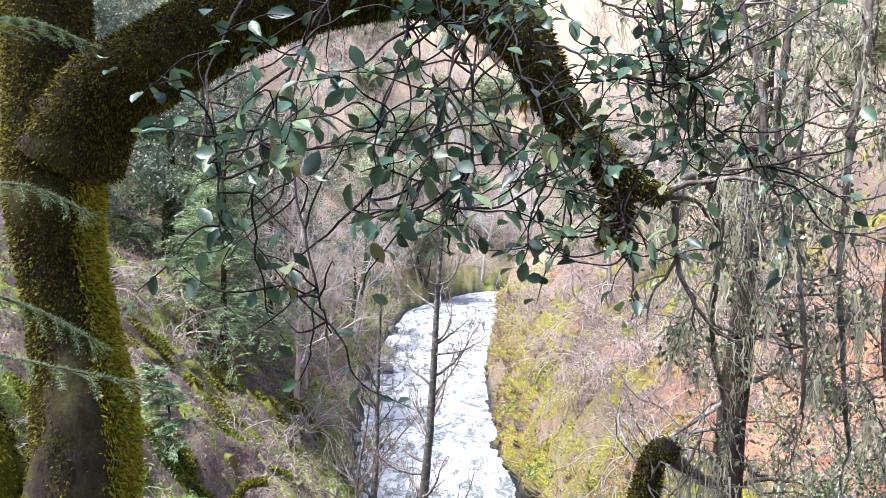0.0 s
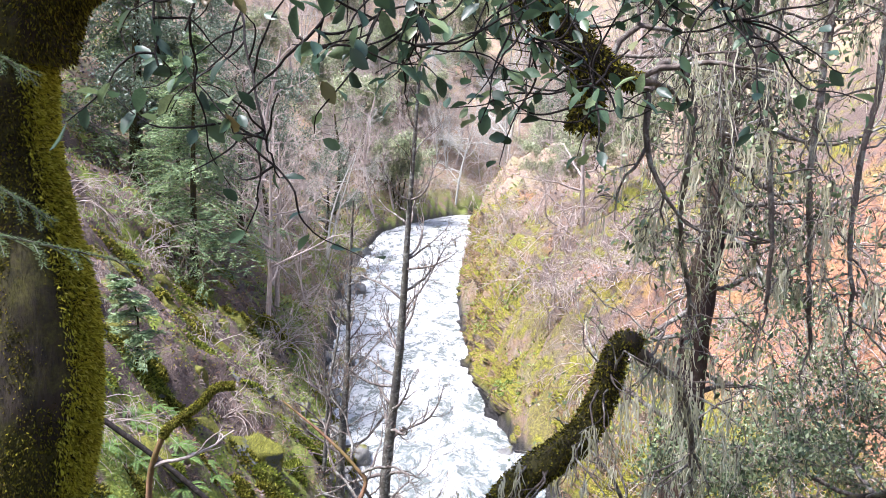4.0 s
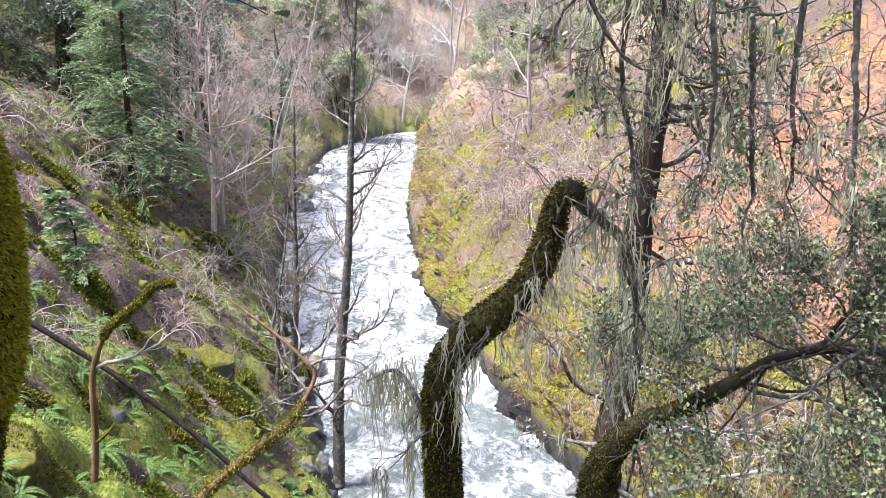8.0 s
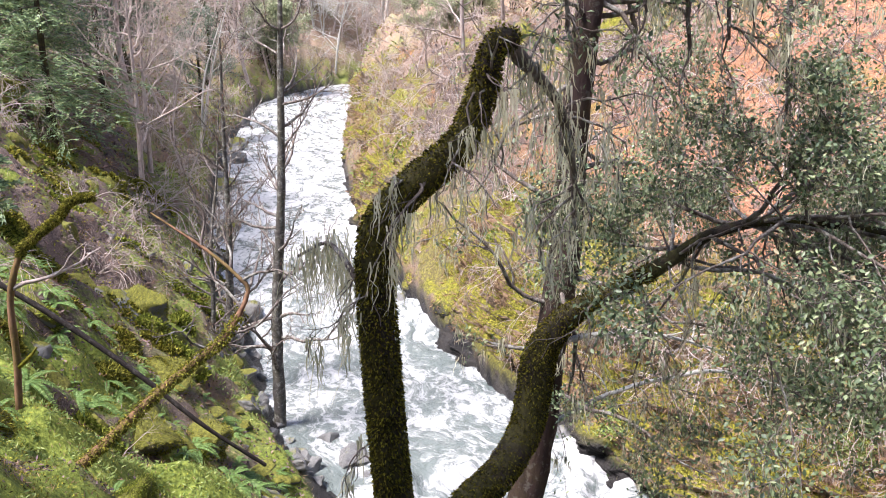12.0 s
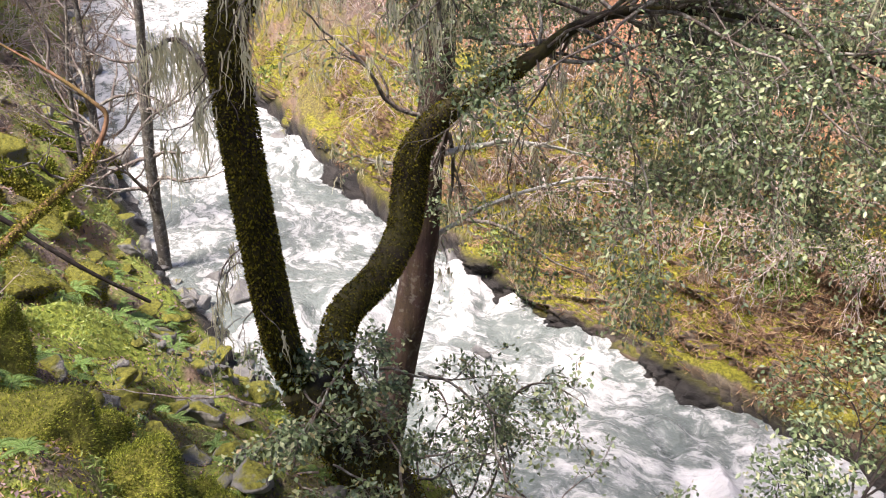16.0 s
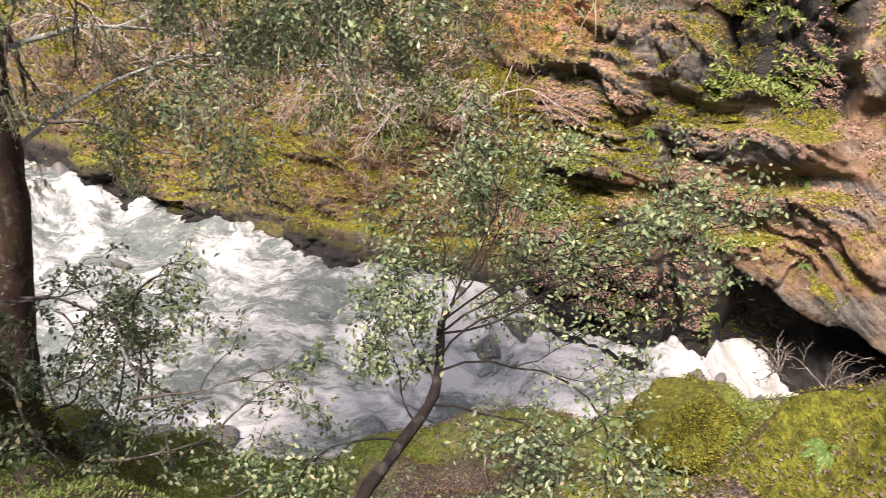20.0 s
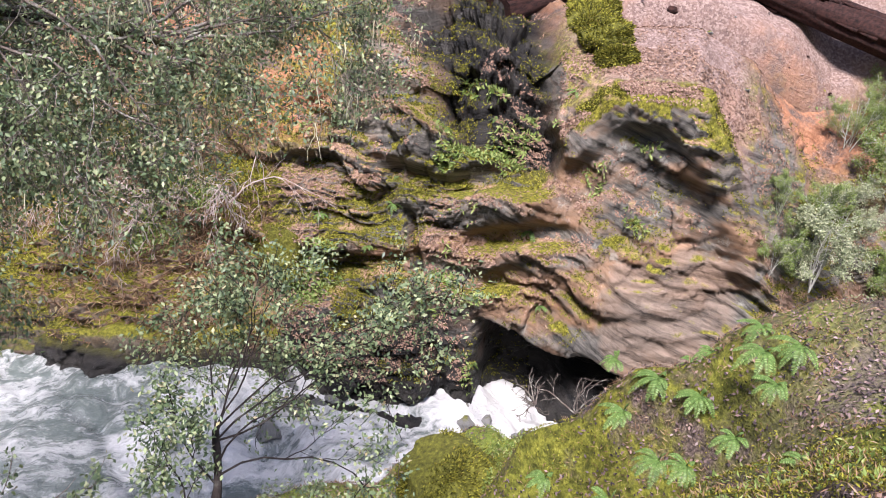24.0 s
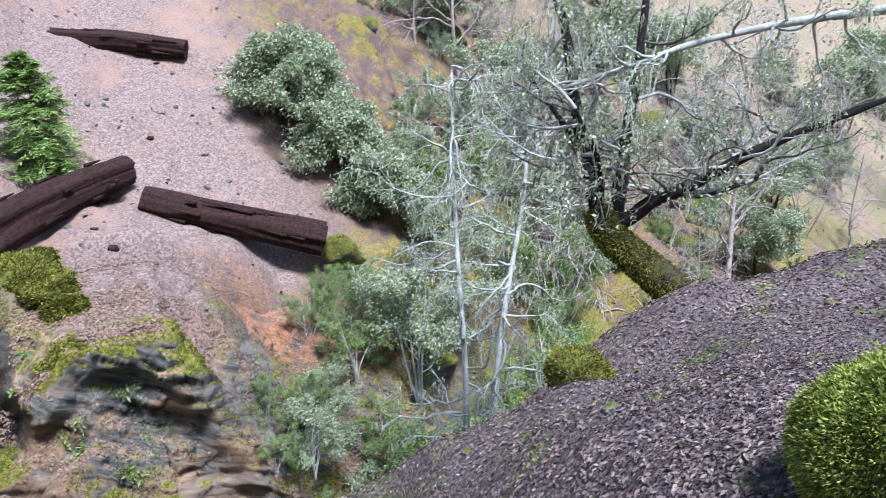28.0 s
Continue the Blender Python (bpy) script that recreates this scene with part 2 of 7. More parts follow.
def ground_material():
    """Moss, slate, red earth, gravel, dark leaf litter, mixed by what the land is made of."""
    m, nodes, links, b = material("gorge ground", 0.88, 0.2)
    co = texco(nodes)
    big = noise_node(nodes, links, 0.55, 5, 0.6, co)
    mid = noise_node(nodes, links, 2.4, 7, 0.68, co)
    fine = noise_node(nodes, links, 17, 7, 0.72, co)
    tiny = noise_node(nodes, links, 55, 4, 0.7, co)
    beds = nodes.new("ShaderNodeAttribute")
    beds.attribute_name = "beds"
    strata = noise_node(nodes, links, 1.6, 10, 0.70, beds.outputs["Vector"])
    # slate
    rock = ramp(nodes, links, strata, [(0.34, (0.018, 0.017, 0.017)), (0.42, (0.085, 0.08, 0.074)), (0.54, (0.20, 0.185, 0.165)), (0.70, (0.38, 0.32, 0.265))])
    rock = mix(nodes, links, maths(nodes, links, "MULTIPLY", fine, 0.45), rock, (0.05, 0.05, 0.045))
    rust = noise_node(nodes, links, 0.8, 4, 0.6, co, (1, 1, 2.0))
    rock = mix(nodes, links, maths(nodes, links, "MULTIPLY", ramp(nodes, links, rust, [(0.46, (0, 0, 0)), (0.62, (1, 1, 1))]), 0.65), rock, (0.34, 0.19, 0.105))
    rock = mix(nodes, links, maths(nodes, links, "MULTIPLY", ramp(nodes, links, noise_node(nodes, links, 3.0, 6, 0.7, co), [(0.60, (0, 0, 0)), (0.68, (1, 1, 1))]), 0.5), rock, (0.40, 0.40, 0.36))
    rock = mix(nodes, links, maths(nodes, links, "MULTIPLY", ramp(nodes, links, maths(nodes, links, "SUBTRACT", attr(nodes, "bare"), 2.4), [(0.1, (0, 0, 0)), (0.8, (1, 1, 1))]), 0.75), rock, ramp(nodes, links, strata, [(0.36, (0.045, 0.036, 0.03)), (0.44, (0.15, 0.115, 0.092)), (0.58, (0.26, 0.195, 0.155)), (0.75, (0.38, 0.28, 0.22))]))
    gold = ramp(nodes, links, fine, [(0.3, (0.06, 0.042, 0.03)), (0.5, (0.21, 0.145, 0.09)), (0.72, (0.44, 0.32, 0.21))])
    rock = mix(nodes, links, maths(nodes, links, "MULTIPLY", maths(nodes, links, "SUBTRACT", 1.0, attr(nodes, "bare")), 0.42), rock, gold)
    # moss
    moss = ramp(nodes, links, fine, [(0.28, (0.022, 0.022, 0.006)), (0.44, (0.085, 0.078, 0.013)), (0.58, (0.22, 0.205, 0.026)), (0.76, (0.42, 0.39, 0.06))])
    moss = mix(nodes, links, maths(nodes, links, "MULTIPLY", ramp(nodes, links, big, [(0.45, (0, 0, 0)), (0.65, (1, 1, 1))]), 0.7), moss, ramp(nodes, links, fine, [(0.3, (0.045, 0.046, 0.008)), (0.55, (0.19, 0.19, 0.026)), (0.75, (0.36, 0.35, 0.06))]))
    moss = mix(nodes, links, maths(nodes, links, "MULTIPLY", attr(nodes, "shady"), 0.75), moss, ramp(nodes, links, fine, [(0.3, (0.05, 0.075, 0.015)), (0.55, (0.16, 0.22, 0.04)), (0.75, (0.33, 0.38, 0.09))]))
    # brown duff and dry grass
    duff = ramp(nodes, links, tiny, [(0.3, (0.03, 0.022, 0.021)), (0.5, (0.105, 0.078, 0.068)), (0.72, (0.27, 0.205, 0.17))])
    # red earth
    red = ramp(nodes, links, fine, [(0.3, (0.20, 0.09, 0.055)), (0.55, (0.36, 0.175, 0.10)), (0.75, (0.48, 0.29, 0.20))])
    # gravel and dry leaves
    vor = nodes.new("ShaderNodeTexVoronoi")
    vor.inputs["Scale"].default_value = 30
    links.new(co, vor.inputs["Vector"])
    grav = ramp(nodes, links, vor.outputs["Color"], [(0.2, (0.155, 0.105, 0.092)), (0.5, (0.225, 0.155, 0.135)), (0.8, (0.32, 0.24, 0.21))])
    # trail
    soil = ramp(nodes, links, tiny, [(0.3, (0.04, 0.03, 0.03)), (0.5, (0.14, 0.105, 0.102)), (0.7, (0.29, 0.225, 0.215))])
    thr = lambda v, a, c: ramp(nodes, links, v, [(a, (0, 0, 0)), (c, (1, 1, 1))])
    mossy = thr(maths(nodes, links, "ADD", maths(nodes, links, "MULTIPLY", mid, 0.55), maths(nodes, links, "ADD", maths(nodes, links, "MULTIPLY", big, 0.55), maths(nodes, links, "MULTIPLY", attr(nodes, "lush"), 0.22))), 0.55, 0.63)
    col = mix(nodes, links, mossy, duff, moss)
    col = mix(nodes, links, maths(nodes, links, "MULTIPLY", attr(nodes, "red"), thr(mid, 0.40, 0.55)), col, red)
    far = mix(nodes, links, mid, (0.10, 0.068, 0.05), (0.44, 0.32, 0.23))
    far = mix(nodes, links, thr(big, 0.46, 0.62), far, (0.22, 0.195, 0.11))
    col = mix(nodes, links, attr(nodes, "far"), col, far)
    up = nodes.new("ShaderNodeSeparateXYZ")
    links.new(nodes.new("ShaderNodeNewGeometry").outputs["Normal"], up.inputs[0])
    patch = noise_node(nodes, links, 1.0, 5, 0.62, co)
    rockmossy = maths(nodes, links, "ADD", maths(nodes, links, "MULTIPLY", up.outputs[2], 0.45), maths(nodes, links, "ADD", maths(nodes, links, "MULTIPLY", patch, 0.75), maths(nodes, links, "MULTIPLY", mid, 0.25)))
    rockmossy = maths(nodes, links, "SUBTRACT", rockmossy, maths(nodes, links, "SUBTRACT", 0.13, maths(nodes, links, "MULTIPLY", maths(nodes, links, "SUBTRACT", 1.0, attr(nodes, "bare")), 0.02)))
    rockmossy = maths(nodes, links, "ADD", rockmossy, maths(nodes, links, "MULTIPLY", attr(nodes, "lush"), 0.30))
    rm = mix(nodes, links, thr(rockmossy, 0.61, 0.70), rock, mix(nodes, links, maths(nodes, links, "MULTIPLY", maths(nodes, links, "MULTIPLY", thr(noise_node(nodes, links, 1.1, 5, 0.6, co), 0.52, 0.60), thr(up.outputs[2], 0.45, 0.75)), maths(nodes, links, "MINIMUM", attr(nodes, "bare"), 1.0)), moss, mix(nodes, links, thr(tiny, 0.45, 0.6), (0.30, 0.17, 0.12), (0.50, 0.34, 0.26))))
    col = mix(nodes, links, attr(nodes, "rock"), col, rm)
    col = mix(nodes, links, attr(nodes, "gravel"), col, mix(nodes, links, thr(big, 0.50, 0.66), grav, mix(nodes, links, 0.6, red, (0.30, 0.22, 0.19))))
    col = mix(nodes, links, attr(nodes, "trail"), col, mix(nodes, links, maths(nodes, links, "MULTIPLY", thr(mid, 0.56, 0.62), 0.75), soil, moss))
    # near-black for wet rock, and for shade painted into cave and gully
    col = mix(nodes, links, attr(nodes, "wet_or_dark"), col, ramp(nodes, links, strata, [(0.38, (0.007, 0.007, 0.008)), (0.7, (0.046, 0.042, 0.038))]))
    links.new(col, b.inputs["Base Color"])
    links.new(maths(nodes, links, "SUBTRACT", 0.9, maths(nodes, links, "MULTIPLY", attr(nodes, "wet_or_dark"), 0.5)), b.inputs["Roughness"])
    h = maths(nodes, links, "ADD", maths(nodes, links, "MULTIPLY", fine, 0.7), maths(nodes, links, "ADD", maths(nodes, links, "MULTIPLY", tiny, 0.25), maths(nodes, links, "MULTIPLY", strata, 1.1)))
    bump(nodes, links, b, h, 1.0, 0.06)
    return m


def water_material():
    m, nodes, links, b = material("rushing water", 0.12, 0.5)
    foam = attr(nodes, "foam")
    fl = nodes.new("ShaderNodeAttribute")
    fl.attribute_name = "flow"
    warp = nodes.new("ShaderNodeTexNoise")
    warp.inputs["Scale"].default_value, warp.inputs["Detail"].default_value = 0.9, 4
    links.new(fl.outputs["Vector"], warp.inputs["Vector"])
    add = nodes.new("ShaderNodeVectorMath")
    add.operation = "MULTIPLY_ADD"
    add.inputs[1].default_value = (1.6, 1.6, 1.6)
    links.new(warp.outputs["Color"], add.inputs[0])
    links.new(fl.outputs["Vector"], add.inputs[2])
    co = add.outputs[0]
    n1 = noise_node(nodes, links, 1.5, 10, 0.70, co, (0.42, 1.0, 1))
    n2 = noise_node(nodes, links, 6.5, 8, 0.72, co, (0.5, 1.0, 1))
    f = maths(nodes, links, "ADD", foam, maths(nodes, links, "MULTIPLY", maths(nodes, links, "SUBTRACT", n1, 0.48), 3.6))
    f = maths(nodes, links, "ADD", f, maths(nodes, links, "MULTIPLY", maths(nodes, links, "SUBTRACT", n2, 0.5), 2.6))
    f = ramp(nodes, links, f, [(0.05, (0, 0, 0)), (0.42, (0.28, 0.28, 0.28)), (1.0, (1, 1, 1))])
    deep = mix(nodes, links, n2, (0.045, 0.058, 0.054), (0.20, 0.235, 0.22))
    col = mix(nodes, links, f, deep, (0.53, 0.53, 0.53))
    links.new(col, b.inputs["Base Color"])
    links.new(maths(nodes, links, "ADD", 0.12, maths(nodes, links, "MULTIPLY", f, 0.6)), b.inputs["Roughness"])
    bump(nodes, links, b, maths(nodes, links, "ADD", n1, maths(nodes, links, "MULTIPLY", n2, 0.5)), 0.9, 0.14)
    return m


M_GROUND, M_WATER = ground_material(), water_material()


# ---------------------------------------------------------------- the lie of the land
LEFT_EDGE = np.array([(15, 92), (1, 82), (-4.2, 66), (-4.8, 50), (-4.3, 38), (-3.6, 29), (-2.4, 21.9), (-1.4, 17.5), (-0.6, 13.7),
                      (0.7, 10.8), (2.1, 8.2), (3.6, 6.2), (5.2, 4.9), (6.7, 4.2), (8.2, 3.6), (9.0, 2.5), (9.7, 0.6), (10.8, -3),
                      (13.4, -8), (18, -16), (25, -27), (60, -70)], float)
RIGHT_EDGE = np.array([(22, 80), (9, 70), (3.0, 58), (1.6, 46), (1.3, 38.8), (1.5, 31), (1.9, 25.2), (2.7, 19.5), (4.2, 14.3), (5.4, 12),
                       (6.4, 10), (7.0, 8.4), (7.8, 7.2), (8.7, 6.0), (9.3, 4.6), (10.2, 3.0), (10.9, 1.2), (12.2, -2), (15.5, -7.5),
                       (21, -15), (28, -25), (64, -68)], float)


def lattice(p, seed):
    """Smooth value noise in -1..1 at points p (n, 3)."""
    q = np.floor(p).astype(np.int64)
    f = p - q
    f = f * f * (3 - 2 * f)
    out = np.zeros(len(p))
    for i in (0, 1):
        for j in (0, 1):
            for k in (0, 1):
                h = ((q[:, 0] + i) * 374761393 + (q[:, 1] + j) * 668265263 + (q[:, 2] + k) * 2147483647 + seed * 974634777) & 0xFFFFFFFF
                h = ((h ^ (h >> 13)) * 1274126177) & 0xFFFFFFFF
                h = (h ^ (h >> 16)) & 0xFFFF
                w = (f[:, 0] if i else 1 - f[:, 0]) * (f[:, 1] if j else 1 - f[:, 1]) * (f[:, 2] if k else 1 - f[:, 2])
                out += w * (h / 32767.5 - 1)
    return out


def fbm(p, scale, octaves=4, seed=0, fall=0.5):
    out, amp = np.zeros(len(p)), 1.0
    for o in range(octaves):
        out += amp * lattice(p * (scale * 2 ** o) + 17.3 * o, seed + o)
        amp *= fall
    return out


def step(a, b, x):
    t = np.clip((x - a) / (b - a), 0, 1)
    return t * t * (3 - 2 * t)


def along(line, x, y):
    """Distance from points to a line of corners, and how far along it (in corners) the nearest place is."""
    best, where = np.full(len(x), 1e9), np.zeros(len(x))
    for i in range(len(line) - 1):
        a, b = line[i], line[i + 1]
        ab = b - a
        t = np.clip(((x - a[0]) * ab[0] + (y - a[1]) * ab[1]) / (ab @ ab), 0, 1)
        d = np.hypot(x - a[0] - t * ab[0], y - a[1] - t * ab[1])
        near = d < best
        best[near], where[near] = d[near], i + t[near]
    return best, where


def place_along(line, x, y, sharp=5.0):
    """Like along(), but the place shifts smoothly from bank to bank of a bend."""
    best = along(line, x, y)[0]
    k = np.arange(0, len(line) - 0.99, 0.5)
    px, py = np.interp(k, np.arange(len(line)), line[:, 0]), np.interp(k, np.arange(len(line)), line[:, 1])
    top, low = np.zeros(len(x)), np.zeros(len(x))
    gap = np.hypot(np.gradient(px), np.gradient(py))
    for i in range(len(k)):
        w = gap[i] * ((best + 0.3) / (np.hypot(x - px[i], y - py[i]) + 0.3)) ** sharp
        top += w * k[i]
        low += w
    return best, top / low


def within(line, x, y):
    inside = np.zeros(len(x), bool)
    for i in range(len(line)):
        (x0, y0), (x1, y1) = line[i - 1], line[i]
        if y0 != y1:
            inside ^= ((y0 > y) != (y1 > y)) & (x < (x1 - x0) * (y - y0) / (y1 - y0) + x0)
    return inside


def water_level(x, y):
    """The stream drops towards the camera and then away downstream."""
    z = 1.0 + 0.45 * step(10.5, 12.5, y - 0.25 * x) + 0.35 * step(17, 22, y) + 0.5 * step(24, 44, y) + 0.8 * step(45, 75, y)
    return z - 0.45 * step(7.6, 5.6, y) * step(5, 6.5, x) - 0.8 * step(4.2, 2.2, y - 0.3 * (x - 9)) * step(7, 8.5, x) - 1.2 * step(1, -12, y)


#          corner along the bank, then the rise at these distances from the water's edge
OUT = [0, 0.4, 1.0, 2.0, 3.2, 4.5, 6.0, 7.5, 10, 15, 30, 70, 200, 900]
RISE_LEFT = [
    (0, [0, 0.6, 1.2, 2.2, 3.4, 4.6, 6, 7.3, 9.4, 13, 25, 52, 120, 260]),
    (5, [0, 0.7, 1.5, 2.6, 3.7, 4.9, 6.3, 7.6, 9.6, 13.5, 25, 52, 120, 260]),
    (8, [0, 0.5, 1.2, 2.3, 3.5, 4.7, 6.0, 7.2, 8.8, 12.5, 24, 50, 120, 260]),
    (9.6, [0, 0.25, 0.7, 1.7, 2.9, 4.2, 5.6, 6.6, 8.0, 11.5, 22, 48, 120, 260]),
    (11.5, [0, 0.4, 1.1, 2.2, 3.5, 4.7, 6.0, 6.9, 7.9, 11, 20, 45, 110, 250]),
    (14, [0, 0.7, 1.6, 2.9, 4.2, 5.2, 6.1, 6.8, 8.2, 11, 20, 42, 100, 240]),
    (16.3, [0, 1.0, 2.2, 4.0, 5.5, 6.5, 7.1, 7.7, 9.2, 12, 20, 40, 100, 240]),
    (17.2, [0, 1.3, 2.9, 5.2, 6.7, 7.1, 7.5, 8.2, 10.0, 13, 21, 40, 100, 240]),
    (18.2, [0, 1.3, 2.9, 5.2, 6.9, 7.6, 8.3, 9.2, 11.2, 14.5, 23, 42, 100, 240]),
    (21, [0, 0.7, 1.6, 3.0, 4.4, 5.6, 6.7, 7.5, 9.2, 12, 20, 40, 100, 240]),
]
RISE_RIGHT = [
    (0, [0, 0.7, 1.4, 2.5, 3.6, 4.8, 6.0, 7.0, 8.8, 12.5, 23, 48, 120, 260]),
    (2.4, [0, 1.6, 3.2, 4.8, 5.8, 6.3, 6.7, 7.1, 8.0, 11, 22, 48, 120, 260]),
    (4, [0, 1.4, 2.8, 4.2, 5.2, 5.9, 6.5, 7.0, 8.0, 11, 22, 48, 120, 260]),
    (6, [0, 0.9, 1.7, 2.7, 3.7, 4.7, 5.7, 6.6, 8.2, 12, 23, 50, 120, 260]),
    (8.5, [0, 0.8, 1.7, 2.6, 3.3, 4.0, 4.9, 5.9, 7.6, 11.5, 23, 50, 120, 260]),
    (11.5, [0, 1.0, 1.9, 2.7, 3.4, 4.1, 5.0, 6.0, 7.9, 12, 23, 50, 120, 260]),
    (13, [0, 1.3, 2.6, 4.0, 5.0, 5.8, 6.6, 7.4, 9, 12.5, 24, 50, 120, 260]),
    (14.5, [0, 1.7, 3.4, 5.2, 6.2, 6.6, 6.9, 7.4, 9, 12.5, 24, 50, 120, 260]),
    (15.4, [0, 2.9, 5.6, 6.1, 6.2, 6.4, 6.6, 7.1, 8.8, 12, 23, 50, 120, 260]),
    (16.0, [0, 2.9, 5.65, 6.1, 6.25, 6.45, 6.7, 7.1, 8.7, 12, 23, 50, 120, 260]),
    (16.35, [0, 1.8, 3.7, 5.3, 5.8, 6.1, 6.5, 7.0, 8.7, 12, 23, 50, 120, 260]),
    (16.85, [0, 0.9, 1.9, 3.3, 4.4, 5.3, 6.1, 7.0, 9.0, 12.5, 23, 50, 120, 260]),
    (17.6, [0, 0.8, 1.7, 3.0, 4.2, 5.3, 6.4, 7.5, 9.4, 13, 24, 50, 120, 260]),
    (21, [0, 0.8, 1.7, 3.0, 4.2, 5.3, 6.4, 7.5, 9.4, 13, 24, 50, 120, 260]),
]


def rise(table, d, s):
    keys = np.array([k for k, _ in table], float)
    rows = np.array([np.interp(d, OUT, r) for _, r in table])
    i = np.clip(np.searchsorted(keys, s) - 1, 0, len(keys) - 2)
    t = np.clip((s - keys[i]) / (keys[i + 1] - keys[i]), 0, 1)
    n = np.arange(len(d))
    return rows[i, n] * (1 - t) + rows[i + 1, n] * t


def land(x, y, rough=True):
    """Height of the ground, and what it is made of: river bed, moss, rock, red earth and leaf litter (0..1 each)."""
    x, y = np.asarray(x, float).ravel(), np.asarray(y, float).ravel()
    dl, sl = place_along(LEFT_EDGE, x, y)
    dr, sr = place_along(RIGHT_EDGE, x, y, 9.0)
    bed = within(np.vstack([LEFT_EDGE, RIGHT_EDGE[::-1]]), x, y)
    left = dl < dr
    d = np.minimum(dl, dr)
    p = np.stack([x, y, np.zeros_like(x)], 1)
    wob = 0.35 * fbm(p, 0.55, 3, 5) * step(0.2, 1.5, d)
    z = np.where(left, rise(RISE_LEFT, np.maximum(d + wob, 0), sl), rise(RISE_RIGHT, np.maximum(d + wob, 0), sr))
    for cx, cy, reach, lift in ((3.4, -2.4, 1.3, 0.40), (7.4, -6.6, 2.4, 1.0), (4.3, -0.1, 1.5, -0.6), (7.2, -3.7, 1.2, 0.5), (4.4, 47, 3.2, 1.9), (2.2, -0.4, 0.8, -0.15), (1.9, 1.7, 1.5, -1.3), (3.2, 3.2, 1.5, -0.8), (5.7, 1.7, 1.15, -1.45), (5.9, 0.45, 0.8, -0.55), (7.0, 1.2, 0.9, -0.6), (5.5, -0.25, 0.6, 0.18), (14.2, 5.2, 1.1, -0.65)):
        z = z + lift * np.exp(-((x - cx) ** 2 + (y - cy) ** 2) / reach ** 2)
    cliff = step(12.3, 13.4, sr) * step(17.6, 16.9, sr) * step(4.6, 3.4, d) * (~left)
    bank = step(6.5, 7.5, sr) * step(13.2, 12.4, sr) * step(3.6, 2.4, d) * (~left)
    cap = step(15.0, 15.25, sr) * step(16.6, 16.3, sr) * step(1.1, 1.35, d) * step(6.5, 5.6, d) * (~left)
    trail = step(0.1, -1.0, y + 1.2 * wob + 0.12 * (x - 4)) * step(0.5, 2.0, x) * step(30, 15, d) * left
    red = (~left) * step(2.2, 3.6, d + 1.5 * wob) * step(6.0, 7.6, sr)
    red = np.maximum(red * step(60, 25, d) * (1 - 0.7 * step(16.5, 17.2, sr)), 0)
    lush = left * step(-8, -5.5, x) * step(1.0, 2.4, y) * step(13, 9.5, y) * step(9, 6, d) * np.clip(0.5 + 1.3 * fbm(p, 1.1, 3, 15), 0, 1) * (1 - 0.6 * step(-1.2, -0.2, x) * step(6.5, 5.0, y))
    lush = np.maximum.reduce([lush, (~left) * step(2.4, 1.0, d) * step(13, 12, sr) * 0.15, (~left) * step(16.7, 17.3, sr) * step(7, 4, d) * 0.25])
    lush = np.maximum(lush, 0.65 * left * np.exp(-((x - 4.4) ** 2 + (y - 0.4) ** 2) / 3.0) * np.clip(0.8 + 0.8 * fbm(p, 1.6, 3, 25), 0, 1))
    trail = trail * (1 - 0.9 * left * np.exp(-((x - 4.8) ** 2 + (y - 0.4) ** 2) / 2.8))
    trail = trail * (1 - step(-1.6, -1.15, y + 0.25 * wob) * step(3.9, 3.3, x) * step(1.4, 2.2, x)) * (1 - step(-0.5, -0.2, y) * step(3.0, 3.6, x) * step(6, 5, x))
    gravel = np.maximum(cap, (~left) * step(13.0, 14.2, sr) * step(17.6, 16.8, sr) * step(3.8, 5, d))
    sunk = 0 * d
    if rough:
        near = step(60, 25, np.hypot(x - 3, y - 8))
        z = z + step(0.1, 0.8, d) * (1 - 0.75 * trail) * (1 - 0.6 * gravel) * (0.32 * fbm(p, 0.8, 3, 11) + 0.16 * fbm(p, 2.6, 3, 21) * near)
        z = z + (~left) * step(8.0, 6.0, sr) * step(0.2, 2.0, d) * step(30, 10, d) * (0.85 * fbm(p, 0.3, 3, 13) + 0.35 * np.abs(fbm(p, 1.0, 2, 17)))
        z = z + step(8, 40, d) * 1.6 * fbm(p, 0.09, 3, 31)
        tilt = z * 1.35 + 0.32 * x - 0.5 * y + 0.55 * fbm(p, 0.9, 2, 41)
        led = tilt - np.floor(tilt)
        ledge = (step(0.25, 0.75, led) - led) / 1.35
        sunk = (3.2 + 1.8 * step(14.0, 14.6, sr) * step(16.8, 16.2, sr) * step(2.2, 1.6, d)) * np.maximum(cliff * step(-0.05, 0.25, d), 0.3 * bank * step(0.15, 0.7, d))
        z = z - sunk
        z = z + ledge * 0.35 * left * step(3.5, 1.2, d) * (1 - trail)
    z = np.where(bed, -0.55 * step(0, 0.8, d), z) + water_level(x, y)
    # the mossy spur: a ridge that falls to the stream, with a hollow before it
    ridge = 6.69 - 1.05 * np.maximum(y + 0.45, 0) + 0.10 * np.maximum(-0.45 - y, 0)
    mound = ridge - np.minimum(2.0 * np.maximum(4.2 - x, 0) * step(-0.9, -0.3, y), 0.85) - 0.9 * np.maximum(x - 4.3, 0) + 0.17 * fbm(p, 1.7, 3, 19) + 0.07 * fbm(p, 5.0, 2, 23)
    hold = step(3.35, 3.75, x) * step(5.4, 4.9, x) * step(-1.5, -0.7, y) * step(1.15, 0.75, y) * left
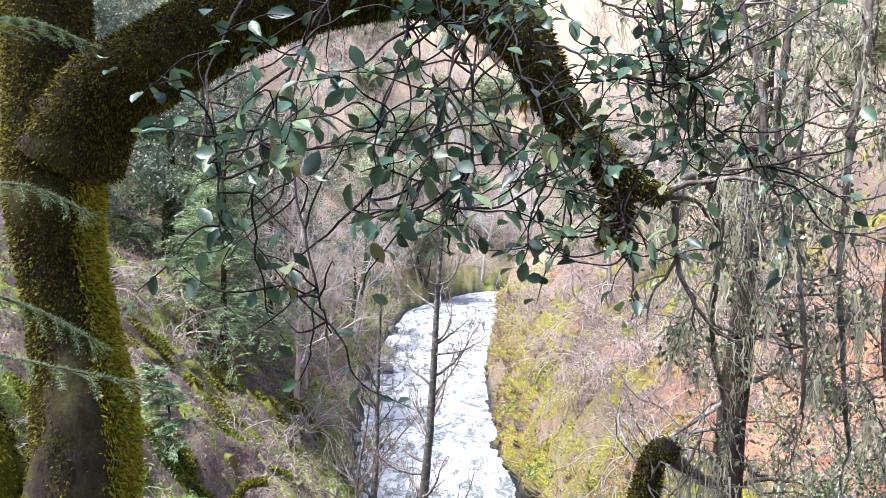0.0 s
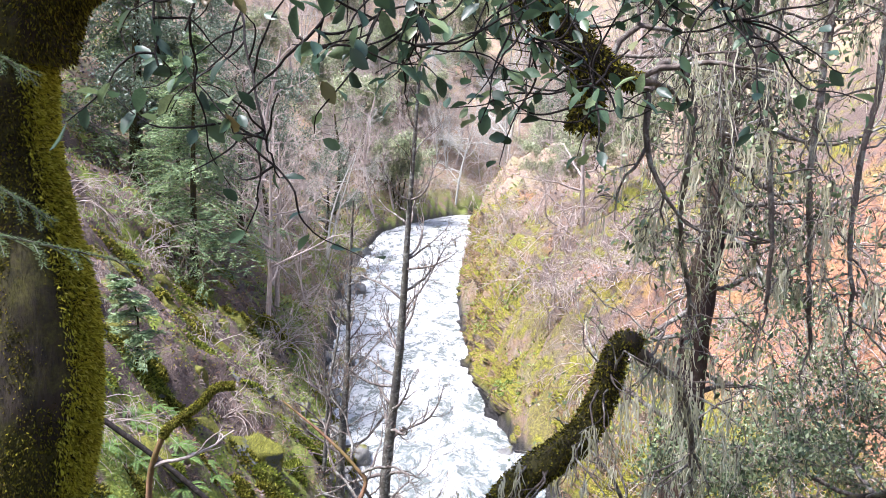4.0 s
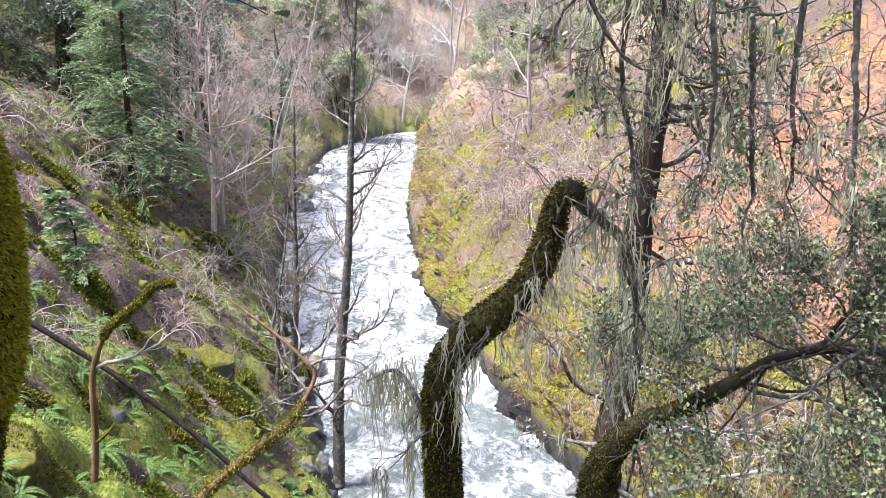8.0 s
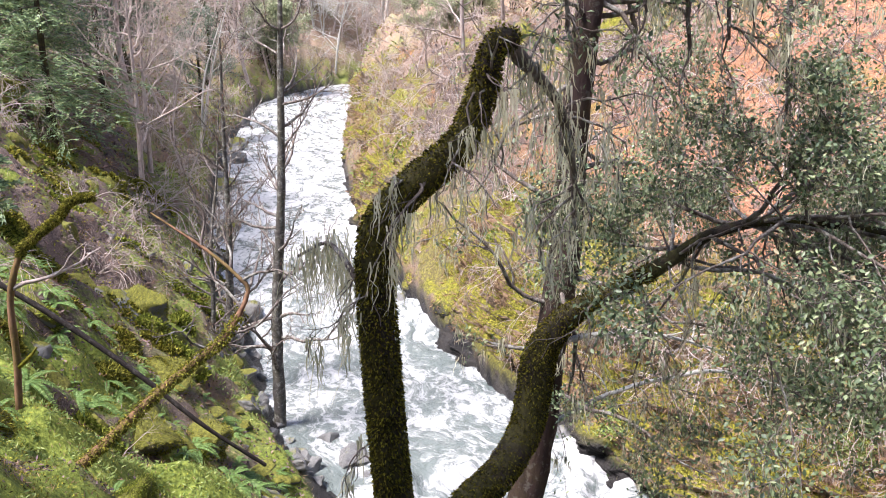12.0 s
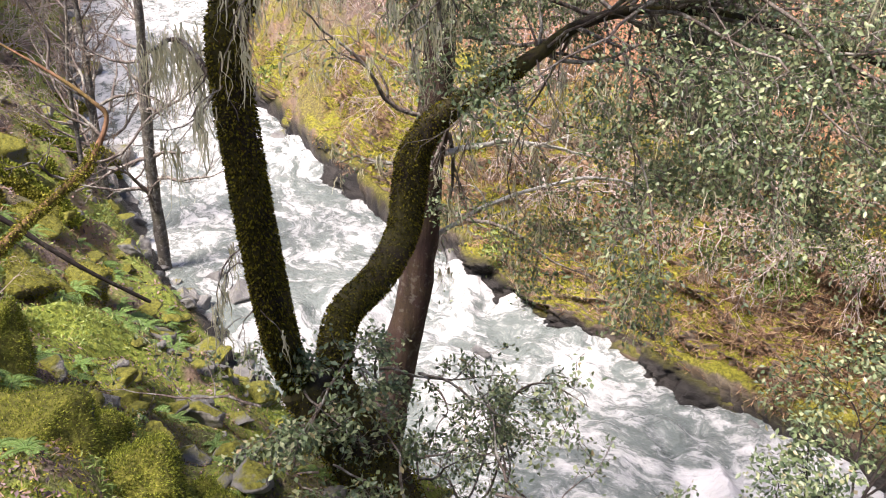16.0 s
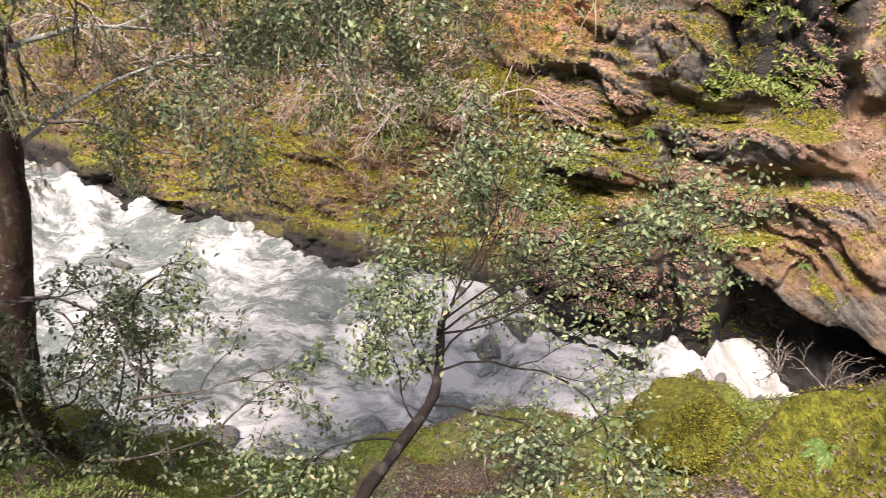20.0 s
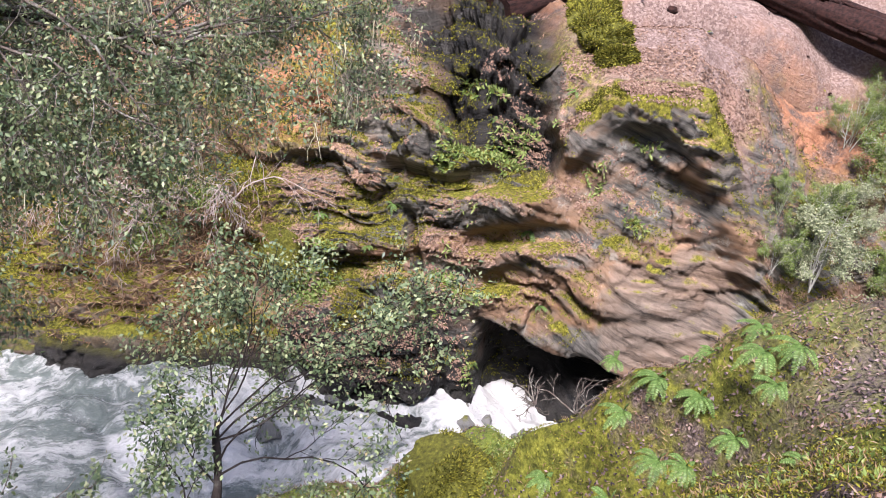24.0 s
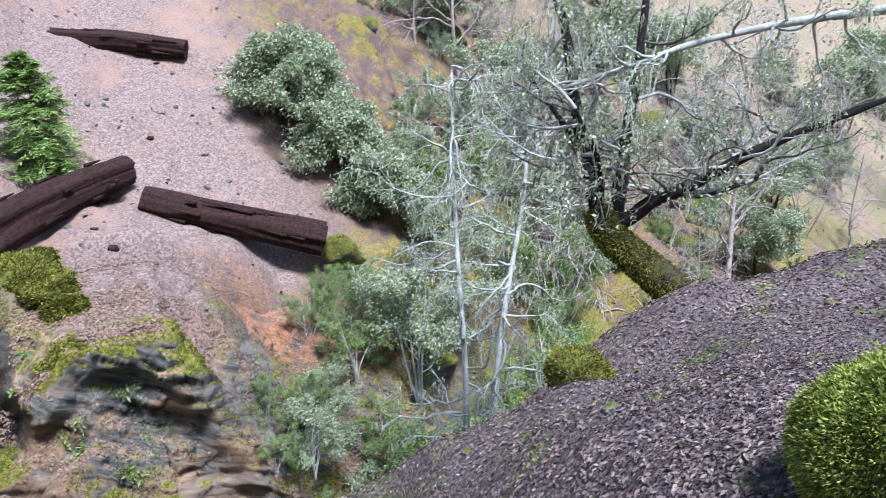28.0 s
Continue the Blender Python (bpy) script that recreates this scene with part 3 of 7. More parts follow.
    z = z * (1 - hold) + mound * hold
    return z, dict(bed=bed * 1.0, cliff=cliff, bank=bank, trail=trail, red=red, gravel=gravel, lush=lush, sunk=np.where(bed, 0, sunk), left=left * 1.0, off=d)


GRID = {}


def sample(name, x, y):
    """What the ground's grid holds at any place."""
    xs, ys, v = GRID["xs"], GRID["ys"], GRID[name]
    i, j = np.clip(np.searchsorted(xs, x) - 1, 0, len(xs) - 2), np.clip(np.searchsorted(ys, y) - 1, 0, len(ys) - 2)
    a, b = (x - xs[i]) / (xs[i + 1] - xs[i]), (y - ys[j]) / (ys[j + 1] - ys[j])
    return (v[i, j] * (1 - a) + v[i + 1, j] * a) * (1 - b) + (v[i, j + 1] * (1 - a) + v[i + 1, j + 1] * a) * b


def ground(x, y):
    x, y = np.array([float(x)]), np.array([float(y)])
    return float(sample("top", x, y)[0])

# ---------------------------------------------------------------- mesh tools
class Geo:
    """Gathers pieces of mesh as arrays."""

    def __init__(self):
        self.v, self.f, self.n = [], [], 0

    def add(self, v, f):
        self.v.append(np.asarray(v, float))
        self.f.append(np.asarray(f, np.int64) + self.n)
        self.n += len(v)

    def mesh(self, name, mat, smooth=True):
        me = bpy.data.meshes.new(name)
        if self.n:
            v = np.concatenate(self.v)
            loops = np.concatenate([f.ravel() for f in self.f])
            sizes = np.concatenate([np.full(len(f), f.shape[1]) for f in self.f])
            starts = np.concatenate([[0], np.cumsum(sizes)[:-1]])
            me.vertices.add(len(v))
            me.vertices.foreach_set("co", v.ravel())
            me.loops.add(len(loops))
            me.loops.foreach_set("vertex_index", loops.astype(np.int32))
            me.polygons.add(len(sizes))
            me.polygons.foreach_set("loop_start", starts.astype(np.int32))
            me.polygons.foreach_set("use_smooth", np.full(len(sizes), smooth))
            me.update(calc_edges=True)
            me.validate()
        me.materials.append(mat)
        return me


def part(name, geo, mat, parent=None, label="", smooth=True, kind=""):
    ob = new(name, geo.mesh(name, mat, smooth))
    if parent is not None:
        ob.parent = parent
        ob.matrix_parent_inverse = Matrix.Translation(-parent.location)
    return tagged(ob, label=label, kind=kind)


def thing(name, at, label, category, group="", kind=""):
    """An empty at a thing's foot, which carries its parts (modelled in world places)."""
    ob = new(name)
    ob.location, ob.empty_display_size = at, 0.2
    return tagged(ob, label, category, group, kind)


def unit(v):
    v = np.asarray(v, float)
    return v / np.maximum(np.linalg.norm(v, axis=-1, keepdims=True), 1e-9)


def spline(pts, n):
    """n points along a smooth line through pts."""
    p = np.asarray(pts, float)
    p = np.vstack([2 * p[0] - p[1], p, 2 * p[-1] - p[-2]])
    m = len(p) - 3
    u = np.linspace(0, m - 1e-6, n)
    i = u.astype(int)
    t = (u - i)[:, None]
    a, b, c, d = p[i], p[i + 1], p[i + 2], p[i + 3]
    return 0.5 * (2 * b + (c - a) * t + (2 * a - 5 * b + 4 * c - d) * t ** 2 + (3 * b - a - 3 * c + d) * t ** 3)


def frames(p):
    t = unit(np.gradient(p, axis=0))
    ref = np.array([0.31, 0.87, 0.38])
    a = unit(np.cross(t, ref))
    return t, a, np.cross(t, a)


def tube(geo, pts, rad, sides=6, lump=0.0, lump_scale=6.0, seed=0):
    p = np.asarray(pts, float)
    r = np.broadcast_to(np.asarray(rad, float), (len(p),))
    t, a, b = frames(p)
    ang = np.linspace(0, 2 * np.pi, sides, endpoint=False)
    ring = np.cos(ang)[None, :, None] * a[:, None] + np.sin(ang)[None, :, None] * b[:, None]
    rr = r[:, None, None] * np.ones((1, sides, 1))
    if lump:
        q = (p[:, None] + ring * r[:, None, None]).reshape(-1, 3)
        rr = rr * (1 + lump * fbm(q, lump_scale, 3, seed)).reshape(len(p), sides, 1)
    v = (p[:, None] + ring * rr).reshape(-1, 3)
    n = len(p)
    i, j = np.meshgrid(np.arange(n - 1), np.arange(sides), indexing="ij")
    k = (j + 1) % sides
    f = np.stack([i * sides + j, i * sides + k, (i + 1) * sides + k, (i + 1) * sides + j], -1).reshape(-1, 4)
    geo.add(v, f)
    if sides > 3:
        geo.add(np.vstack([v[-sides:], p[-1:] + t[-1:] * r[-1] * 0.5]), [(s, (s + 1) % sides, sides) for s in range(sides)])
        geo.add(np.vstack([v[:sides], p[:1] - t[:1] * r[0] * 0.3]), [((s + 1) % sides, s, sides) for s in range(sides)])


LEAF_SMALL = (np.array([(0, 0, 0), (0.5, 0.5, 0.08), (1, 0, -0.06), (0.5, -0.5, 0.08)]), [(0, 2, 1), (0, 3, 2)])
LEAF_OVAL = (np.array([(0, 0, 0), (0.22, 0.36, 0.05), (0.55, 0.5, 0.09), (0.85, 0.28, 0.02), (1, 0, -0.08), (0.85, -0.28, 0.02), (0.55, -0.5, 0.09),
                       (0.22, -0.36, 0.05), (0.5, 0, 0.0)]), [(8, 0, 1), (8, 1, 2), (8, 2, 3), (8, 3, 4), (8, 4, 5), (8, 5, 6), (8, 6, 7), (8, 7, 0)])
LEAF_NEEDLE = (np.array([(0, 0, 0), (0.4, 0.5, 0), (1, 0, -0.04), (0.4, -0.5, 0)]), [(0, 1, 2, 3)])


def leaves(geo, pos, heading, up, length, width, shape=LEAF_SMALL):
    """One leaf at each place: heading is its axis, up its upper side."""
    pos = np.asarray(pos, float)
    n = len(pos)
    if not n:
        return
    h = unit(heading)
    s = unit(np.cross(up, h))
    u = np.cross(h, s)
    length = np.broadcast_to(length, (n,))[:, None, None]
    width = np.broadcast_to(width, (n,))[:, None, None]
    sv = shape[0]
    v = pos[:, None] + h[:, None] * sv[None, :, 0:1] * length + s[:, None] * sv[None, :, 1:2] * width + u[:, None] * sv[None, :, 2:3] * length
    f = (np.asarray(shape[1])[None] + (np.arange(n) * len(sv))[:, None, None]).reshape(-1, len(shape[1][0]))
    geo.add(v.reshape(-1, 3), f)


def scatter_dirs(rng, n, flat=0.0):
    d = unit(rng.normal(size=(n, 3)))
    d[:, 2] *= 1 - flat
    return unit(d)


def ribbons(geo, pos, rng, lo, hi, width):
    """Strands of lichen that hang from places."""
    n, k = len(pos), 6
    if not n:
        return
    ln = rng.uniform(lo, hi, n)
    side = unit(np.stack([rng.normal(size=n), rng.normal(size=n), np.zeros(n)], 1))
    rows = []
    drift = rng.normal(0, 0.16, (n, 3)) * ln[:, None]
    for i in range(k + 1):
        t = i / k
        c = pos + np.stack([np.zeros(n), np.zeros(n), -ln * t], 1) + drift * t + rng.normal(0, 0.05, (n, 3)) * (ln * t ** 0.5)[:, None]
        w = (width * (1 - 0.85 * t) * rng.uniform(0.6, 1.3, n))[:, None]
        rows += [c - side * w, c + side * w]
    v = np.stack(rows, 1).reshape(-1, 3)
    base = np.array([(2 * i, 2 * i + 1, 2 * i + 3, 2 * i + 2) for i in range(k)])
    geo.add(v, (base[None] + (np.arange(n) * 2 * (k + 1))[:, None, None]).reshape(-1, 4))


def fuzz(geo, pts, rad, rng, count, length, width, droop=0.6, around=None):
    """Moss tufts that stand off a limb."""
    p = np.asarray(pts, float)
    t, a, b = frames(p)
    r = np.broadcast_to(np.asarray(rad, float), (len(p),))
    seg = np.linalg.norm(np.diff(p, axis=0), axis=1) * (r[:-1] + r[1:])
    i = rng.choice(len(seg), count, p=seg / seg.sum())
    u = rng.random(count)[:, None]
    ang = rng.uniform(0, 2 * np.pi, count)[:, None]
    out = np.cos(ang) * a[i] + np.sin(ang) * b[i]
    c = p[i] * (1 - u) + p[i + 1] * u
    rr = r[i][:, None] * (1 - u) + r[i + 1][:, None] * u
    pos = c + out * rr * rng.uniform(0.93, 1.05, (count, 1))
    if around is not None:
        keep = out @ unit(around) > 0.60 + 0.36 * rng.random(count)
        pos, out, count = pos[keep], out[keep], int(keep.sum())
    d = unit(out * 0.8 + rng.normal(0, 0.45, (count, 3)) - np.array([0, 0, droop]))
    leaves(geo, pos, d, rng.normal(size=(count, 3)), rng.uniform(0.5, 1.3, count) * length, rng.uniform(0.7, 1.3, count) * width, LEAF_SMALL)


def grow(geo, rng, p0, heading, length, radius, levels, kids=5, spread=0.8, lift=0.1, wander=0.18, tips=None, sides=5, shrink=0.62, start=0.25, thin=0.0025):
    """A limb with side limbs, twig by twig. tips gathers places and headings along the last twigs."""
    n = max(4, int(5 + 3 * levels))
    d = unit(np.asarray(heading, float))
    pts, q = [np.asarray(p0, float)], d.copy()
    for i in range(n - 1):
        q = unit(q + rng.normal(0, wander, 3) + np.array([0, 0, lift / n * 3]))
        pts.append(pts[-1] + q * length / (n - 1))
    pts = np.array(pts)
    rad = np.maximum(radius * (1 - 0.8 * np.linspace(0, 1, n)), thin)
    tube(geo, pts, rad, max(3, sides))
    if levels == 0:
        if tips is not None:
            for i in range(1, n):
                tips.append((pts[i], unit(pts[i] - pts[i - 1])))
        return pts
    for k in range(kids):
        u = start + (1 - start) * (k + rng.random()) / kids
        i = min(int(u * (n - 1)), n - 2)
        f = u * (n - 1) - i
        at = pts[i] * (1 - f) + pts[i + 1] * f
        ax = unit(pts[i + 1] - pts[i])
        side = unit(np.cross(ax, rng.normal(size=3)))
        grow(geo, rng, at, ax * math.cos(spread) + side * math.sin(spread), length * shrink * rng.uniform(0.6, 1.15) * (1 - 0.45 * u),
             max(rad[i] * 0.6, thin), levels - 1, kids, spread, lift, wander, tips, max(3, sides - 1), shrink, 0.2, thin)
    return pts


def tip_leaves(geo, tips, rng, per, length, width, droop=0.3, spread=0.04, shape=LEAF_SMALL, flat=0.0):
    if not tips:
        return
    pos = np.array([t[0] for t in tips])
    hd = np.array([t[1] for t in tips])
    pos, hd = np.repeat(pos, per, 0), np.repeat(hd, per, 0)
    n = len(pos)
    pos = pos + rng.normal(0, spread, (n, 3))
    h = unit(hd * 0.5 + scatter_dirs(rng, n, flat) - np.array([0, 0, droop]))
    up = unit(np.array([0, 0, 1.0]) + rng.normal(0, 0.55, (n, 3)))
    leaves(geo, pos, h, up, rng.uniform(0.65, 1.25, n) * length, rng.uniform(0.75, 1.2, n) * width, shape)


def hang_from(geo, tips, rng, share, lo, hi, width, each=3):
    pick = [t[0] for t in tips if rng.random() < share]
    if pick:
        pos = np.repeat(np.array(pick), each, 0)
        ribbons(geo, pos + rng.normal(0, 0.012, pos.shape), rng, lo, hi, width)


def rock(geo, at, size, rng, detail=3, flat=0.7, seed=0, angular=0.3):
    """A lump of stone, unevenly worn."""
    bm = bmesh.new()
    bmesh.ops.create_icosphere(bm, subdivisions=detail, radius=1)
    v = np.array([x.co[:] for x in bm.verts])
    f = np.array([[x.index for x in g.verts] for g in bm.faces])
    bm.free()
    for k in range(12):
        n = unit(rng.normal(size=3))
        d = v @ n
        cut = rng.uniform(0.42, 0.8)
        v = v - np.outer(np.maximum(d - cut, 0) * (0.65 + angular), n)
    v = v * (1 + 0.18 * fbm(v, 1.4, 3, seed)[:, None] + 0.05 * fbm(v, 6, 2, seed + 9)[:, None])
    turn = np.array(Euler((rng.uniform(-0.3, 0.3), rng.uniform(-0.3, 0.3), rng.uniform(0, 6.28))).to_matrix())
    v = (v * np.array([1, rng.uniform(0.7, 1.0), flat])) @ turn.T
    geo.add(v * np.asarray(size) + np.asarray(at), f)


def frond(geo, at, heading, length, rng, arch=0.5, pinnae=26, wide=0.105):
    """One fern frond: an arched midrib with leaflets on both sides."""
    h = unit(heading)
    n = pinnae + 2
    t = np.linspace(0, 1, n)
    up = np.array([0, 0, 1.0])
    p = np.asarray(at) + np.outer(t * length * (1 - 0.15 * t), h) - np.outer(arch * length * t ** 2, up)
    tube(geo, p, 0.004 * (1 - 0.7 * t), 3)
    ax = unit(np.gradient(p, axis=0))
    side = unit(np.cross(ax, up))
    nrm = np.cross(side, ax)
    prof = np.sin(np.pi * np.clip(t * 0.9 + 0.12, 0, 1)) ** 0.8
    for s in (-1, 1):
        leaves(geo, p[1:], unit(side[1:] * s + ax[1:] * 0.35 - nrm[1:] * 0.12), nrm[1:] + rng.normal(0, 0.15, (n - 1, 3)), length * wide * prof[1:] + 0.01, length / pinnae * 0.85, LEAF_NEEDLE)


# ---------------------------------------------------------------- ground and stream
def axis(spans):
    out = []
    for a, b, stepping in spans:
        out += list(np.arange(a, b, stepping))
    return np.array(out + [spans[-1][1]])


def build_ground():
    far_out = [(-600, -200, 50), (-200, -60, 10), (-60, -24, 2.5)]
    xs = axis(far_out + [(-24, -9, 0.4), (-9, 17, 0.1), (17, 30, 0.3), (30, 60, 1.5), (60, 200, 10), (200, 600, 50)])
    ys = axis([(-600, -200, 50), (-200, -60, 10), (-60, -16, 2.2), (-16, -7, 0.4), (-7, 20, 0.1), (20, 34, 0.2), (34, 60, 0.5), (60, 110, 1.6), (110, 250, 8), (250, 700, 50)])
    x, y = np.meshgrid(xs, ys, indexing="ij")
    x, y = x.ravel(), y.ravel()
    z, made = land(x, y)
    GRID.update(xs=xs, ys=ys, z=z.reshape(len(xs), -1), top=(z + made["sunk"]).reshape(len(xs), -1))
    GRID.update({k: v.reshape(len(xs), -1) for k, v in made.items()})
    geo = Geo()
    n, m = len(xs), len(ys)
    i, j = np.meshgrid(np.arange(n - 1), np.arange(m - 1), indexing="ij")
    # ledges of the rock faces lean out a little
    p = np.stack([x, y, z], 1)
    near = np.hypot(x - 5, y - 8) < 30
    sh = np.zeros_like(p)
    k = (made["cliff"] + 0.5 * made["bank"])[near]
    q = p[near] * np.array([0.5, 0.5, 2.6])
    sh[near, 0] = -0.30 * k * fbm(q, 1.0, 3, 61)
    sh[near, 1] = -0.22 * k * fbm(q, 1.0, 3, 71)
    geo.add(p + sh, np.stack([i * m + j, (i + 1) * m + j, (i + 1) * m + j + 1, i * m + j + 1], -1).reshape(-1, 4))
    me = geo.mesh("ground", M_GROUND)
    above = z - water_level(x, y)
    d, left = made["off"], made["left"]
    rocky = np.maximum.reduce([made["cliff"], 0.9 * made["bank"], left * step(2.8, 0.9, d) * 0.85, left * step(4.6, 2.6, d) * step(10.5, 8.5, y) * step(-1.8, -0.6, x) * step(3.0, 3.8, y) * 0.8, (1 - left) * step(2.2, 1.0, d) * 0.6])
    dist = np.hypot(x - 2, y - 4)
    # bed and waterline are wet; ground behind the cliff has shade painted in
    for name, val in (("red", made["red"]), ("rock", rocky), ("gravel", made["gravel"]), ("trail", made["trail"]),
                      ("wet_or_dark", np.maximum.reduce([made["bed"], step(0.55, 0.2, above), step(0.1, 0.5, made["cliff"])])), ("far", step(24, 44, dist)), ("shady", left * (1 - 0.75 * np.exp(-((x - 4.3) ** 2 + (y - 0.2) ** 2) / 2.5))), ("bare", 0 * left), ("lush", made["lush"])):
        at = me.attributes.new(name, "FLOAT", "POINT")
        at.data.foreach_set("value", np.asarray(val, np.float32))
    at = me.attributes.new("beds", "FLOAT_VECTOR", "POINT")
    at.data.foreach_set("vector", np.stack([0.55 * x, 0.8 * y, 4.0 * z + 0.9 * x - 1.2 * y], 1).ravel().astype(np.float32))
    return tagged(new("ground", me), "mossy slate gorge with red earth slopes and leaf litter", "ground", kind="structure")


def build_water():
    geo = Geo()
    rows, cols = 900, 90
    s = np.linspace(0, 19, rows)
    lf = np.stack([np.interp(s, np.arange(20), LEFT_EDGE[:20, k]) for k in (0, 1)], 1)
    rt = np.stack([np.interp(s, np.arange(20), RIGHT_EDGE[:20, k]) for k in (0, 1)], 1)
    u = np.concatenate([np.linspace(-0.12, 1.0, cols - 14), np.linspace(1.008, 1.12, 14)])
    under = 0.9 * step(14.0, 14.8, s) * step(17.2, 16.2, s)
    uu = np.where(u[None, :] > 1, 1 + (u[None, :] - 1) * (1 + under[:, None] / 0.12), u[None, :])[..., None]
    xy = lf[:, None] * (1 - uu) + rt[:, None] * uu
    x, y = xy[..., 0].ravel(), xy[..., 1].ravel()
    z = water_level(x, y)
    e = 0.3
    fall = np.hypot(water_level(x + e, y) - z, water_level(x, y + e) - z) / e
    p = np.stack([x, y, np.zeros_like(x)], 1)
    q = p * np.array([1.0, 0.7, 1])
    chop = step(0.02, 0.20, fall)
    fast = step(14, 22, y) * 0.30 + 0.25
    w = fbm(q, 1.1, 4, 81)
    ridge = 1 - np.abs(fbm(q, 0.8, 3, 85))
    busy = np.maximum(chop, 0.55 * step(13.5, 11.5, y))
    z = z + (0.03 + 0.15 * busy + 0.04 * fast) * w + 0.28 * busy * (ridge - 0.6) + (0.02 + 0.06 * busy) * fbm(q, 3.2, 3, 91)
    foam = 0.16 + 0.42 * step(0.05, 0.25, fall) + 0.28 * step(17, 23, y) + 0.16 * step(-0.2, 0.7, w) + 0.60 * busy * (ridge - 0.55)
    calm = step(13.0, 14.5, y) * step(20, 17, y)
    foam = foam + 0.02 * calm
    streak = step(0.25, 0.65, fbm(p * np.array([1.0, 0.35, 1]), 0.9, 3, 95))
    foam = foam + 0.30 * streak * step(12, 10, y) + 0.10 * step(12.5, 11, y) - 0.10 * step(13.5, 12, y) - 0.14 * step(13.5, 12, y) * step(5.5, 7.5, y) + 0.10 * step(9.5, 7.5, y) + 0.34 * step(6.6, 5.2, y) * step(6.0, 7.5, x)
    i, j = np.meshgrid(np.arange(rows - 1), np.arange(cols - 1), indexing="ij")
    geo.add(np.stack([x, y, z], 1), np.stack([i * cols + j, i * cols + j + 1, (i + 1) * cols + j + 1, (i + 1) * cols + j], -1).reshape(-1, 4))
    me = geo.mesh("water", M_WATER)
    mid_line = (lf + rt) / 2
    run = np.cumsum(np.concatenate([[0], np.hypot(*np.diff(mid_line, axis=0).T)]))
    wide = np.hypot(*(rt - lf).T)
    flow = np.stack([np.repeat(run, cols), (uu[..., 0] * wide[:, None]).ravel(), np.zeros(rows * cols)], 1)
    at = me.attributes.new("flow", "FLOAT_VECTOR", "POINT")
    at.data.foreach_set("vector", flow.ravel().astype(np.float32))
    at = me.attributes.new("foam", "FLOAT", "POINT")
    at.data.foreach_set("value", np.asarray(foam, np.float32))
    return tagged(new("water", me), "white and green rushing mountain stream", "water", kind="structure")


build_ground()
build_water()


def chance(*cells):
    """A steady random number in -1..1 for every cell."""
    h = np.zeros(np.shape(cells[0]), np.int64)
    for k, c in enumerate(cells):
        h = (h + np.asarray(c).astype(np.int64) * (374761393, 668265263, 1274126177)[k]) & 0xFFFFFFFF
        h = ((h ^ (h >> 13)) * 1103515245) & 0xFFFFFFFF
    return ((h ^ (h >> 16)) & 0xFFFF) / 32767.5 - 1


CLIFF = {}


